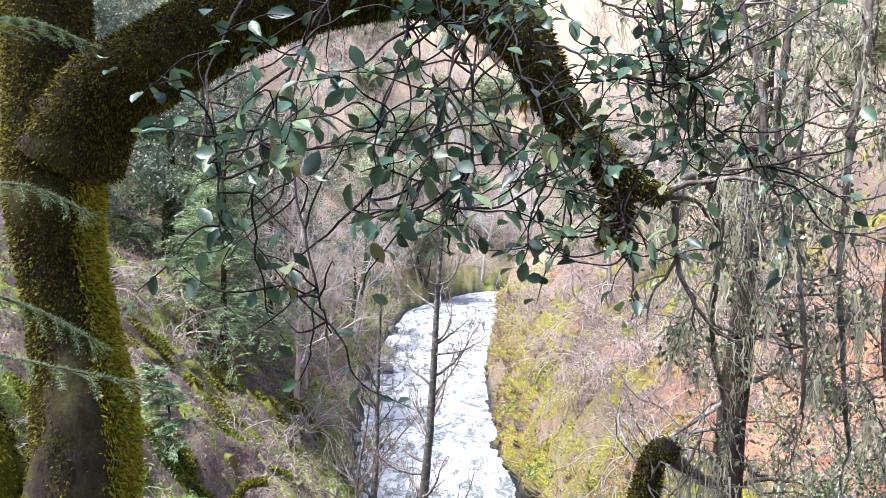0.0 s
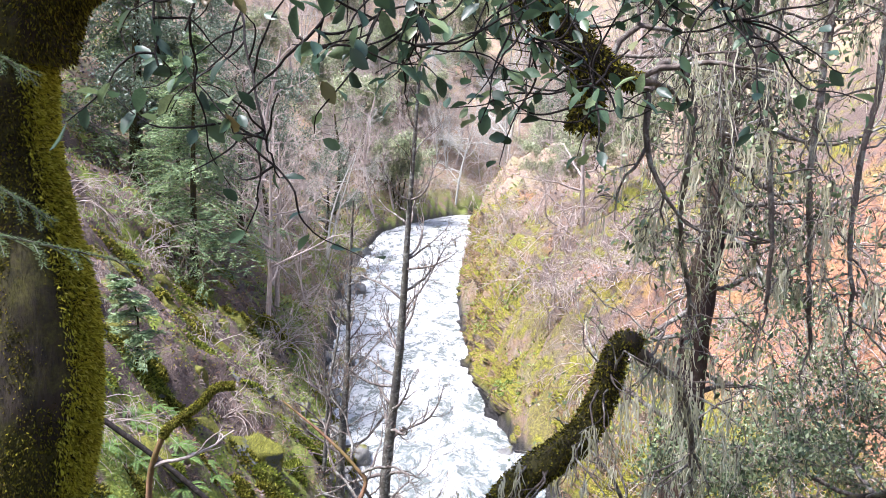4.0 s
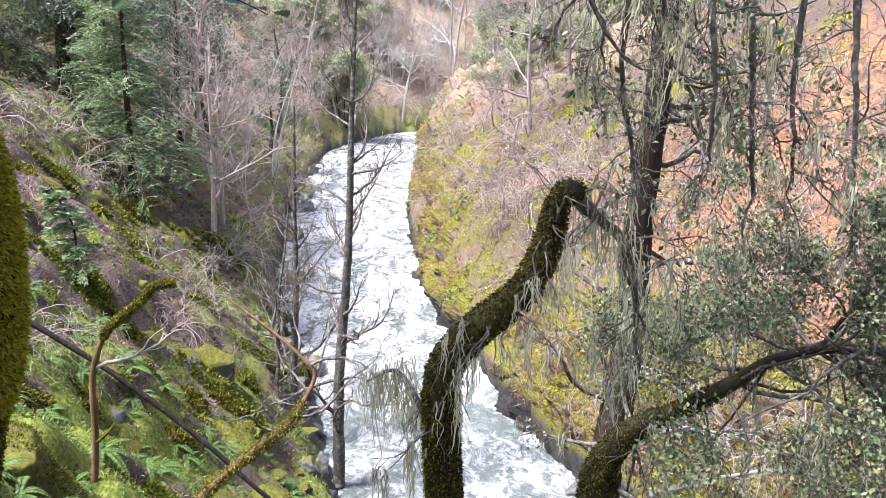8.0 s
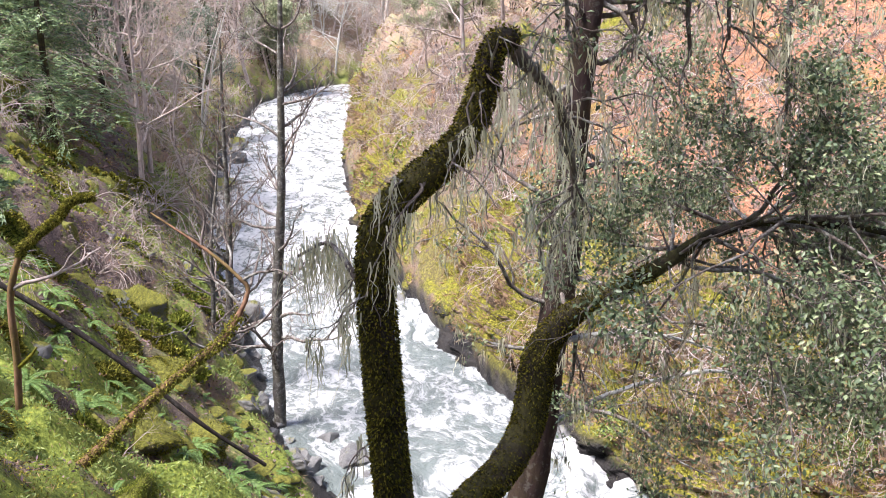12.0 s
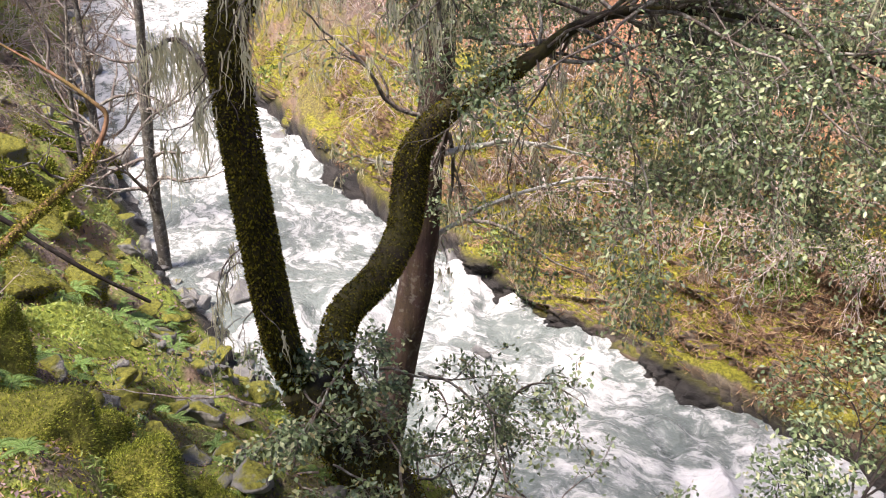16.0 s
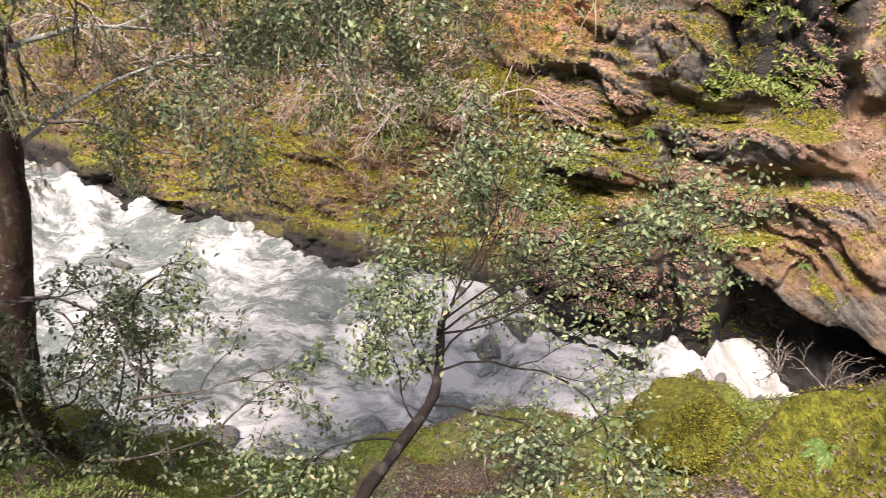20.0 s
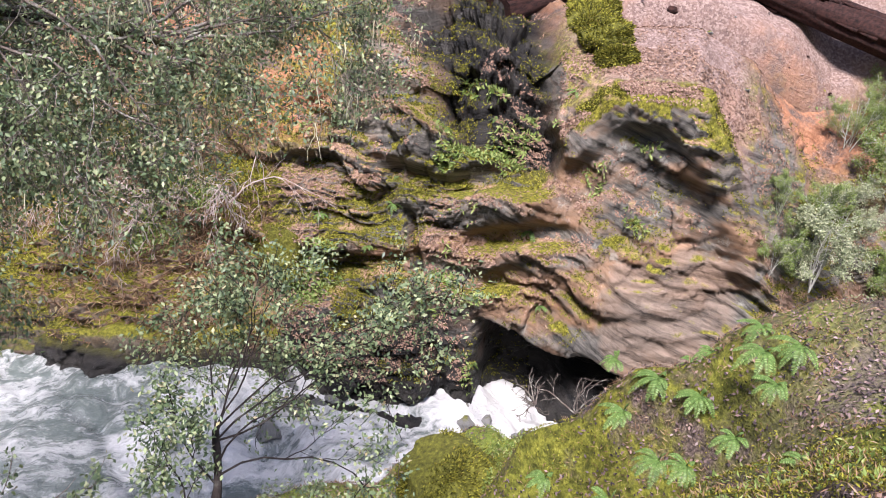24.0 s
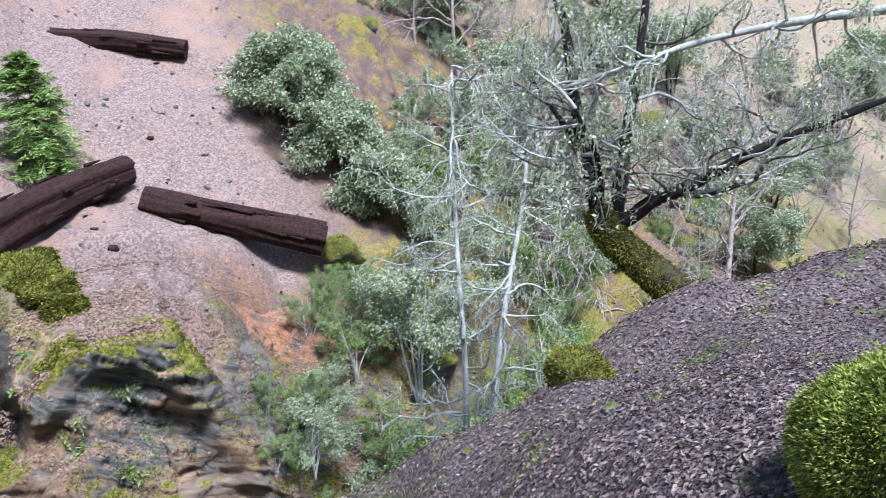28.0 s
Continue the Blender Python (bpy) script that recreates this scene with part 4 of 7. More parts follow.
def build_cliff():
    """The slate banks over the stream: beds that dip downstream, broken by joints into ledges and blocks."""
    rows, cols = 990, 270
    s = np.concatenate([np.linspace(2.0, 6.58, 130), np.linspace(6.6, 11.6, 240), np.linspace(11.61, 17.8, rows - 370)])
    edge = spline(RIGHT_EDGE, 2200)
    k = np.interp(s, np.linspace(0, len(RIGHT_EDGE) - 1, 2200), np.arange(2200))
    ex, ey = np.interp(k, np.arange(2200), edge[:, 0]), np.interp(k, np.arange(2200), edge[:, 1])
    for _ in range(60):
        ex[1:-1], ey[1:-1] = (ex[:-2] + ex[2:]) / 2, (ey[:-2] + ey[2:]) / 2
    tx, ty = np.gradient(ex), np.gradient(ey)
    ln = np.hypot(tx, ty)
    nx, ny = -ty / ln, tx / ln
    if (nx * 1.0 + ny * 0.5).mean() < 0:
        nx, ny = -nx, -ny
    dd = np.concatenate([np.linspace(-0.25, 1.3, 185), np.linspace(1.31, 2.2, 50), np.linspace(2.25, 4.4, 35)])
    x, y = ex[:, None] + nx[:, None] * dd, ey[:, None] + ny[:, None] * dd
    sv, dv = np.repeat(s, cols), np.tile(dd, rows)
    base = rise(RISE_RIGHT, np.maximum(dv, 0), sv) + water_level(x.ravel(), y.ravel()) + np.minimum(dv, 0) * 3
    p = np.stack([x.ravel(), y.ravel(), base], 1)
    g = p.reshape(rows, cols, 3)
    n = unit(np.cross(np.gradient(g, axis=1), np.gradient(g, axis=0))).reshape(-1, 3)
    n *= np.where(n[:, 2:3] < 0, -1, 1)
    strike = np.cumsum(np.concatenate([[0], np.hypot(np.diff(ex), np.diff(ey))]))
    u = np.repeat(strike, cols)
    hard = step(12.2, 13.2, sv)
    lo = base - water_level(p[:, 0], p[:, 1])
    ht = p[:, 2]
    u0, u1 = np.interp(14.6, s, strike), np.interp(14.98, s, strike)
    # beds that lie almost flat upstream and dip away under the nose, cut by leaning joints
    c = ht + 0.10 * u + 0.38 * np.maximum(u - u0, 0) + 0.25 * fbm(p, 0.5, 2, 101) + 0.08 * fbm(p, 1.7, 2, 103)
    rough = 0.55 + 0.6 * np.clip(fbm(p, 0.8, 2, 105), -0.6, 1)
    shelf = step(15.3, 15.7, sv) * step(17.0, 16.6, sv) * step(3.8, 3.2, ht)
    out = np.zeros(len(p))
    for freq, amp, seed in ((0.62, 0.36, 1), (1.7, 0.23, 2), (4.3, 0.13, 3), (9.0, 0.065, 4), (16.0, 0.03, 5)):
        q = c * freq + 0.42 * lattice(p * 0.7 * freq, 110 + seed)
        bed = np.floor(q)
        f = q - bed
        w = u * freq * 0.36 - 0.35 * q + chance(bed, bed * 0 + seed) * 7 + 0.55 * lattice(p * 0.8 * freq, 114 + seed)
        cell = np.floor(w)
        gap = np.minimum(w - cell, cell + 1 - w)
        own = chance(bed, cell, bed * 0 + seed)
        a = amp * (rough if seed < 5 else 1) * (1 - 0.6 * shelf if seed > 3 else 1)
        out += a * (0.8 * own - 0.45 * f ** 1.5 + 0.1)
        out -= a * 0.6 * step(0.06, 0.0, gap) * (own > 0.1)
    flat_top = step(14.9, 15.2, sv) * step(16.8, 16.5, sv) * step(1.1, 1.4, dv)
    out = out * (1 - 0.85 * flat_top)
    soft = 0.16 * np.maximum(fbm(p, 1.6, 3, 141), -0.2) + 0.07 * fbm(p, 5, 3, 145) + 0.28 * fbm(p, 0.5, 2, 151)
    nose = step(14.95, 15.25, sv) * step(16.6, 16.3, sv)
    roof = 1.75 - 0.30 * (sv - 15.0) + 0.18 * fbm(p, 1.3, 2, 159)
    tan = nose * step(roof - 0.1, roof + 0.25, lo) * step(15.4, 15.7, sv) * step(3.5, 3.1, ht + 0.25 * fbm(p, 1.5, 2, 157))
    lam = (ht + 0.22 * u + 0.5 * fbm(p, 0.45, 2, 107)) * 6.5
    out = out * (0.85 + 0.27 * hard) * (1 - 0.25 * tan) * (1 - 0.55 * nose) + 0.05 * nose * (1 - np.abs(2 * (lam - np.floor(lam)) - 1)) * (0.4 + chance(np.floor(lam), np.floor(u * 1.3 + lam * 0.2))) + soft * (1 - 0.85 * hard) + (0.05 - 0.035 * hard) * fbm(p, 9, 3, 147)
    # long ledges with shade under them
    for height, s0, s1, deep in ((3.82, 13.4, 15.0, 0.40), (3.06, 14.5, 15.2, 0.22), (4.75, 13.0, 14.3, 0.26), (2.45, 13.2, 14.9, 0.16)):
        h = ht - height + 0.10 * fbm(p, 1.2, 2, 149)
        span = step(s0 - 0.15, s0 + 0.15, sv) * step(s1 + 0.15, s1 - 0.15, sv)
        out += deep * span * (step(-0.55, -0.06, h) * step(0.05, -0.02, h) - 1.1 * step(0.0, 0.06, h) * step(0.42, 0.22, h))
    # an upright crack
    crack = sv - 13.9 - 0.16 * (3.2 - ht) + 0.05 * fbm(p, 1.5, 2, 153)
    out -= 0.32 * step(0.09, 0.02, np.abs(crack)) * step(3.6, 3.3, ht)
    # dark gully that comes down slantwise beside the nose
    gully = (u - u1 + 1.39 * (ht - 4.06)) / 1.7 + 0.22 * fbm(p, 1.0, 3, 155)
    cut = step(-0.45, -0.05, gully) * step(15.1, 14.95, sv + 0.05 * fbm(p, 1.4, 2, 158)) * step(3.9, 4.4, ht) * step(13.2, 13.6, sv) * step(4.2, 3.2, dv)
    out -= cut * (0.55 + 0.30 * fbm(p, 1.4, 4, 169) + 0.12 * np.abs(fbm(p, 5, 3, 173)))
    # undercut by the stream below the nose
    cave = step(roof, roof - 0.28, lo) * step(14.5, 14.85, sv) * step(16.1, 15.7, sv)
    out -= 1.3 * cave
    edge_wob = dv + 0.10 * fbm(p, 1.3, 3, 167)
    out += nose * (0.20 * step(0.82, 0.98, edge_wob) * step(1.5, 1.2, edge_wob) - 0.22 * step(0.5, 0.68, edge_wob) * step(0.96, 0.84, edge_wob))
    out += step(8.5, 6.0, sv) * (0.55 * fbm(p, 0.35, 3, 161) + 0.50 * np.abs(fbm(p, 0.9, 3, 163)) - 0.2)
    fade = step(2.0, 2.8, sv) * step(17.8, 17.2, sv) * step(4.4, 3.0, dv)
    p = p + n * (out * fade)[:, None] - n * (0.4 * (1 - fade))[:, None]
    geo = Geo()
    i, j = np.meshgrid(np.arange(rows - 1), np.arange(cols - 1), indexing="ij")
    geo.add(p, np.stack([i * cols + j, i * cols + j + 1, (i + 1) * cols + j + 1, (i + 1) * cols + j], -1).reshape(-1, 4))
    me = geo.mesh("rock_face", M_GROUND)
    shape = p.reshape(rows, cols, 3)
    face = unit(np.cross(np.gradient(shape, axis=1), np.gradient(shape, axis=0))).reshape(-1, 3)
    face *= np.where((face * n).sum(1, keepdims=True) < 0, -1, 1)
    CLIFF.update(p=p, s=sv, z=ht, n=n, face=face, d=dv, lo=lo, plain=np.maximum(tan, flat_top))
    lip = step(15.0, 15.25, sv) * step(16.4, 16.2, sv) * step(1.1, 1.35, dv)
    grey = nose * step(16.2, 15.7, sv) * step(5.2, 4.8, ht) * step(3.0, 3.5, ht)
    wet_or_dark = np.where(hard > 0.5, step(1.9, 0.7, lo + 0.5 * fbm(p, 0.9, 3, 165)) * step(15.4, 14.9, sv), step(0.55, 0.12, lo + 0.35 * fbm(p, 1.2, 2, 179)))
    # cave takes painted shade; gully too, along with its dark soil
    wet_or_dark = np.maximum.reduce([wet_or_dark, cut, cave])
    bare = hard * (1 + np.maximum(2.6 * tan, 1.4 * grey))
    mossy = np.maximum.reduce([0.9 * nose * step(15.5, 15.2, sv) * step(4.9, 5.2, ht) * step(2.6, 2.0, dv), (1 - hard) * step(2.4, 1.2, dv) * 0.10, 0.5 * step(8.5, 7.0, sv) * step(1.5, 0.6, dv), step(12.6, 12.8, sv) * step(13.2, 13.0, sv) * step(3.8, 4.4, ht) * 0.7,
                               nose * step(4.7, 5.0, ht) * step(1.45, 1.2, dv + 0.25 * fbm(p, 1.1, 2, 175)) * 0.75])
    slip = step(12.2, 12.5, sv) * step(13.15, 12.95, sv + 0.12 * fbm(p, 1.2, 2, 177)) * step(3.9, 4.4, ht)
    for name, val in (("red", np.maximum(slip, step(2.4, 3.4, dv) * (1 - lip) * (1 - hard * step(15.0, 14.6, sv)))), ("rock", np.maximum(1 - step(2.2, 3.2, dv), hard * step(15.0, 14.7, sv)) * (1 - slip)), ("gravel", lip * (1 - mossy)), ("trail", 0 * sv), ("wet_or_dark", wet_or_dark), ("far", 0 * sv), ("shady", 0 * sv), ("bare", bare), ("lush", mossy)):
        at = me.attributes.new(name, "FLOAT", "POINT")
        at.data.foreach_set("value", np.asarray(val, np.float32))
    at = me.attributes.new("beds", "FLOAT_VECTOR", "POINT")
    at.data.foreach_set("vector", np.stack([0.5 * p[:, 0], 0.5 * p[:, 1], 4.6 * (p[:, 2] + 0.10 * u + 0.38 * np.maximum(u - u0, 0) + 0.25 * fbm(p, 0.5, 2, 101))], 1).ravel().astype(np.float32))
    return tagged(new("rock_face", me), "bedded grey slate cliff with mossy ledges over the stream", "cliff", kind="structure")


build_cliff()


def on_cliff(s, z):
    """Place on the rock face at this distance along it and height."""
    k = int(np.argmin((CLIFF["s"] - s) ** 2 * 3 + (CLIFF["p"][:, 2] - z) ** 2))
    return CLIFF["p"][k], CLIFF["n"][k]

# ---------------------------------------------------------------- the near mossy live oak with its leafy twigs
def near_oak():
    rng = np.random.default_rng(3)
    tree = thing("mossy_oak", (-2.6, 4.7, 6.2), "old live oak trunk thick with yellow-green moss beside the slope", "tree")
    trunk = spline([(-2.9, 4.8, 6.0), (-2.55, 4.65, 7.2), (-2.3, 4.6, 7.9), (-2.25, 4.6, 8.6), (-2.31, 4.6, 9.1), (-2.42, 4.6, 9.7), (-2.46, 4.6, 10.3), (-2.5, 4.62, 11.2), (-2.55, 4.65, 12.4)], 60)
    t_rad = np.interp(np.linspace(0, 1, 60), [0, 0.2, 0.3, 0.40, 0.5, 0.6, 0.7, 0.8, 1], [0.42, 0.34, 0.30, 0.275, 0.235, 0.225, 0.26, 0.24, 0.22])
    g = Geo()
    tube(g, trunk, t_rad, 22, 0.13, 3.2, 5)
    part("trunk", g, M_BARK_OAK, tree)
    limb = spline([(-2.35, 4.6, 10.25), (-2.15, 4.5, 10.55), (-1.84, 4.4, 10.72), (-1.3, 4.2, 10.96), (-0.77, 4.0, 11.08), (-0.27, 3.7, 11.06), (0.10, 3.5, 10.92), (0.28, 3.4, 10.72),
                   (0.39, 3.4, 10.52), (0.47, 3.4, 10.37), (0.62, 3.4, 10.22), (0.76, 3.4, 10.10), (0.93, 3.42, 10.02)], 70)
    l_rad = np.interp(np.linspace(0, 1, 70), [0, 0.1, 0.3, 0.5, 0.62, 0.75, 0.9, 1], [0.30, 0.24, 0.19, 0.14, 0.10, 0.075, 0.055, 0.035])
    g = Geo()
    tube(g, limb, l_rad, 16, 0.14, 4.0, 8)
    stub = spline([(0.66, 3.4, 10.16), (0.71, 3.4, 10.02), (0.71, 3.4, 9.90), (0.70, 3.4, 9.80)], 12)
    tube(g, stub, [0.05] * 8 + [0.055, 0.055, 0.045, 0.02], 10, 0.2, 9, 4)
    part("limb", g, M_BARK_OAK, tree)
    root = spline([(-3.2, 4.6, 6.4), (-2.95, 4.55, 7.5), (-2.85, 4.55, 8.2), (-2.98, 4.55, 8.75), (-3.1, 4.6, 9.0)], 24)
    g = Geo()
    tube(g, root, np.linspace(0.34, 0.12, 24), 16, 0.15, 3, 2)
    part("side_stem", g, M_MOSS, tree, "yellow-green mossy side stem")
    g = Geo()
    fuzz(g, trunk, t_rad * 1.01, rng, 125000, 0.024, 0.010)
    fuzz(g, limb, l_rad * 1.02, rng, 45000, 0.030, 0.009)
    fuzz(g, stub, 0.055, rng, 1500, 0.035, 0.014)
    fuzz(g, root, np.linspace(0.34, 0.12, 24), rng, 16000, 0.032, 0.009)
    part("moss", g, M_MOSS_TRUNK, tree, "shaggy yellow-green moss", kind="stuff")
    # moss on one side, its brightness painted to imitate light along the edge
    g = Geo()
    fuzz(g, trunk[10:48], t_rad[10:48] * 1.05, rng, 130000, 0.040, 0.011, 0.6, (1.0, 0.05, 0))
    fuzz(g, root, np.linspace(0.35, 0.13, 24), rng, 30000, 0.034, 0.010, 0.6, (0.5, -0.6, 0.4))
    part("moss", g, M_MOSS_RIM_LIT, tree, "bright yellow moss on one side", kind="stuff")
    g = Geo()
    pos = limb[rng.integers(10, 62, 260)] + rng.normal(0, 0.05, (260, 3)) - np.array([0, 0, 0.06])
    ribbons(g, pos, rng, 0.05, 0.22, 0.006)
    part("hanging_moss", g, M_MOSS_TRUNK, tree, kind="stuff")
    # unseen crown overhead, added to keep the sun off the trunk
    crown, tips = Geo(), []
    for k in range(5):
        g = Geo()
        a = rng.uniform(0, 6.283)
        grow(g, rng, trunk[-1] + np.array([0, 0, -rng.uniform(0, 0.4)]), (-abs(math.cos(a)), -abs(math.sin(a)) - 0.5, rng.uniform(0.2, 0.9)), rng.uniform(2.5, 4.5), 0.09, 3, 5, 0.7, 0.1, 0.16, tips, 6, 0.55)
        part("high_limb", g, M_BARK_OAK, tree)
    tip_leaves(crown, tips, rng, 3, 0.11, 0.06, 0.2, 0.08)
    part("crown", crown, M_LEAF_OAK, tree, kind="stuff")
    # wiry crooked end beyond the limb
    g, tips = Geo(), []
    for a, h, ln in (((0.93, 3.42, 10.02), (0.7, 0.2, -0.1), 0.5), ((0.98, 3.44, 9.98), (0.3, 0.1, -1), 0.8), ((0.9, 3.4, 10.02), (0.9, 0.3, 0.4), 0.7), ((0.80, 3.4, 10.08), (0.5, 0, 0.9), 0.6)):
        grow(g, rng, a, h, ln, 0.018, 2, 4, 0.8, -0.3, 0.28, tips, 5)
    part("crooked_twig", g, M_BARK_TWIG, tree, kind="stuff")
    g = Geo()
    hang_from(g, tips, rng, 0.25, 0.04, 0.25, 0.004)
    part("lichen", g, M_LICHEN, tree, "pale hanging lichen", kind="stuff")
    return tree


def leafy_twigs(tree):
    """Bare-stemmed twigs that hang from the limb, each leaf a part."""
    rng = np.random.default_rng(12)
    shapes = []
    for k in range(5):
        g = Geo()
        v = LEAF_OVAL[0].copy()
        v[:, 2] += 0.05 * np.sin(v[:, 0] * 3 + k) - 0.03 * k * v[:, 0] ** 2
        v[:, 1] *= 0.42 + 0.045 * k
        v[:, 1] += 0.03 * np.sin(v[:, 0] * 3.1) * (k - 2)
        g.add(v, LEAF_OVAL[1])
        shapes.append(g.mesh("leaf", M_LEAF_NEAR))
    # stems: from the limb overhead downwards
    stems = [
        [(-0.9, 3.3, 11.1), (-0.66, 2.2, 10.6), (-0.58, 1.6, 10.25), (-0.55, 1.42, 10.05), (-0.50, 1.36, 9.86)],
        [(-0.4, 3.2, 11.1), (-0.32, 2.2, 10.75), (-0.30, 1.7, 10.40), (-0.36, 1.45, 10.12), (-0.40, 1.40, 9.92)],
        [(-0.1, 3.2, 11.0), (-0.12, 2.2, 10.7), (-0.14, 1.7, 10.35), (-0.18, 1.5, 10.10), (-0.20, 1.45, 9.86)],
        [(0.0, 3.2, 11.0), (0.02, 2.2, 10.6), (-0.02, 1.7, 10.3), (-0.06, 1.55, 10.08), (-0.10, 1.5, 9.84)],
        [(0.1, 3.3, 10.9), (0.10, 2.4, 10.5), (0.06, 1.8, 10.25), (0.04, 1.6, 10.05), (0.0, 1.52, 9.90)],
        [(0.2, 3.3, 10.8), (0.22, 2.5, 10.45), (0.24, 1.95, 10.2), (0.26, 1.8, 10.02), (0.34, 1.75, 9.93)],
        [(0.3, 3.4, 10.7), (0.34, 2.5, 10.5), (0.40, 2.0, 10.32), (0.48, 1.8, 10.26), (0.60, 1.75, 10.24)],
        [(0.35, 3.4, 10.6), (0.42, 2.7, 10.3), (0.44, 2.1, 10.05), (0.42, 1.88, 9.94), (0.40, 1.84, 9.84)],
        [(0.6, 3.3, 10.6), (0.68, 2.6, 10.45), (0.72, 2.1, 10.2), (0.78, 1.9, 10.08), (0.83, 1.85, 9.98)],
        [(0.5, 3.3, 10.9), (0.52, 2.6, 10.7), (0.55, 2.1, 10.5), (0.60, 1.9, 10.36), (0.66, 1.85, 10.28)],
        [(-0.6, 3.4, 10.9), (-0.55, 2.5, 10.35), (-0.44, 1.9, 10.0), (-0.34, 1.6, 9.75), (-0.29, 1.55, 9.62)],
    ]
    for si, st in enumerate(stems):
        g = Geo()
        line = spline(st, 26)
        line[1:] += np.cumsum(rng.normal(0, 0.006, (25, 3)), 0)
        tube(g, line, np.linspace(0.0048, 0.002, 26), 6, 0.25, 30, si)
        spots = [(line[i], unit(line[i] - line[i - 1])) for i in range(17, 26)]
        for k in range(9):
            i = rng.integers(11, 25)
            side = unit(np.cross(unit(line[i + 1 if i < 25 else 25] - line[i - 1]), rng.normal(size=3)) + np.array([0, 0, -0.25]))
            tw = [line[i]]
            for q in range(6):
                side = unit(side + rng.normal(0, 0.28, 3) + np.array([0, 0, -0.04]))
                tw.append(tw[-1] + side * rng.uniform(0.025, 0.055))
            tube(g, spline(tw, 14), np.linspace(0.003, 0.0012, 14), 4)
            spots += [(tw[q], side) for q in (3, 4, 5, 6, 6)]
        twig = part("leafy_twig", g, M_TWIG_DARK, tree, "thin dark twig with live oak leaves")
        more, extra, sprigs = Geo(), [], Geo()
        for k in range((6, 10, 14, 16, 16, 14, 16, 14, 12, 14, 6)[si]):
            i = rng.integers(9, 25)
            side = unit(rng.normal(size=3) + np.array([0, -0.1, -0.2]))
            tw = [line[i]]
            for q in range(8):
                side = unit(side + rng.normal(0, 0.25, 3))
                tw.append(tw[-1] + side * rng.uniform(0.03, 0.06))
                if q > 2:
                    extra.append((tw[-1], side))
            tube(sprigs, spline(tw, 16), np.linspace(0.0035, 0.0012, 16), 4)
        tip_leaves(more, extra, rng, 1, 0.050, 0.030, 0.3, 0.012, LEAF_OVAL)
        part("sprig", sprigs, M_TWIG_DARK, twig, kind="stuff")
        part("small_leaves", more, M_LEAF_TWIG, twig, kind="stuff")
        keep = rng.permutation(len(spots))[:29 if si < 9 else 16]
        for c in keep:
            pos, hd = spots[c]
            h = unit(hd * 0.7 + rng.normal(0, 0.6, 3) + np.array([0, 0, -0.3]))
            up = unit(np.array([0, -0.25, 1.0]) + rng.normal(0, 0.5, 3))
            s = unit(np.cross(up, h))
            u = np.cross(h, s)
            ln = rng.uniform(0.042, 0.068)
            ob = new("leaf", shapes[rng.integers(0, 5)])
            ob.parent = twig
            m = Matrix(((h[0], s[0], u[0], pos[0]), (h[1], s[1], u[1], pos[1]), (h[2], s[2], u[2], pos[2]), (0, 0, 0, 1))) @ Matrix.Diagonal((ln, ln, ln, 1))
            ob.matrix_parent_inverse = Matrix.Identity(4)
            ob.matrix_basis = m


OAK = near_oak()
leafy_twigs(OAK)


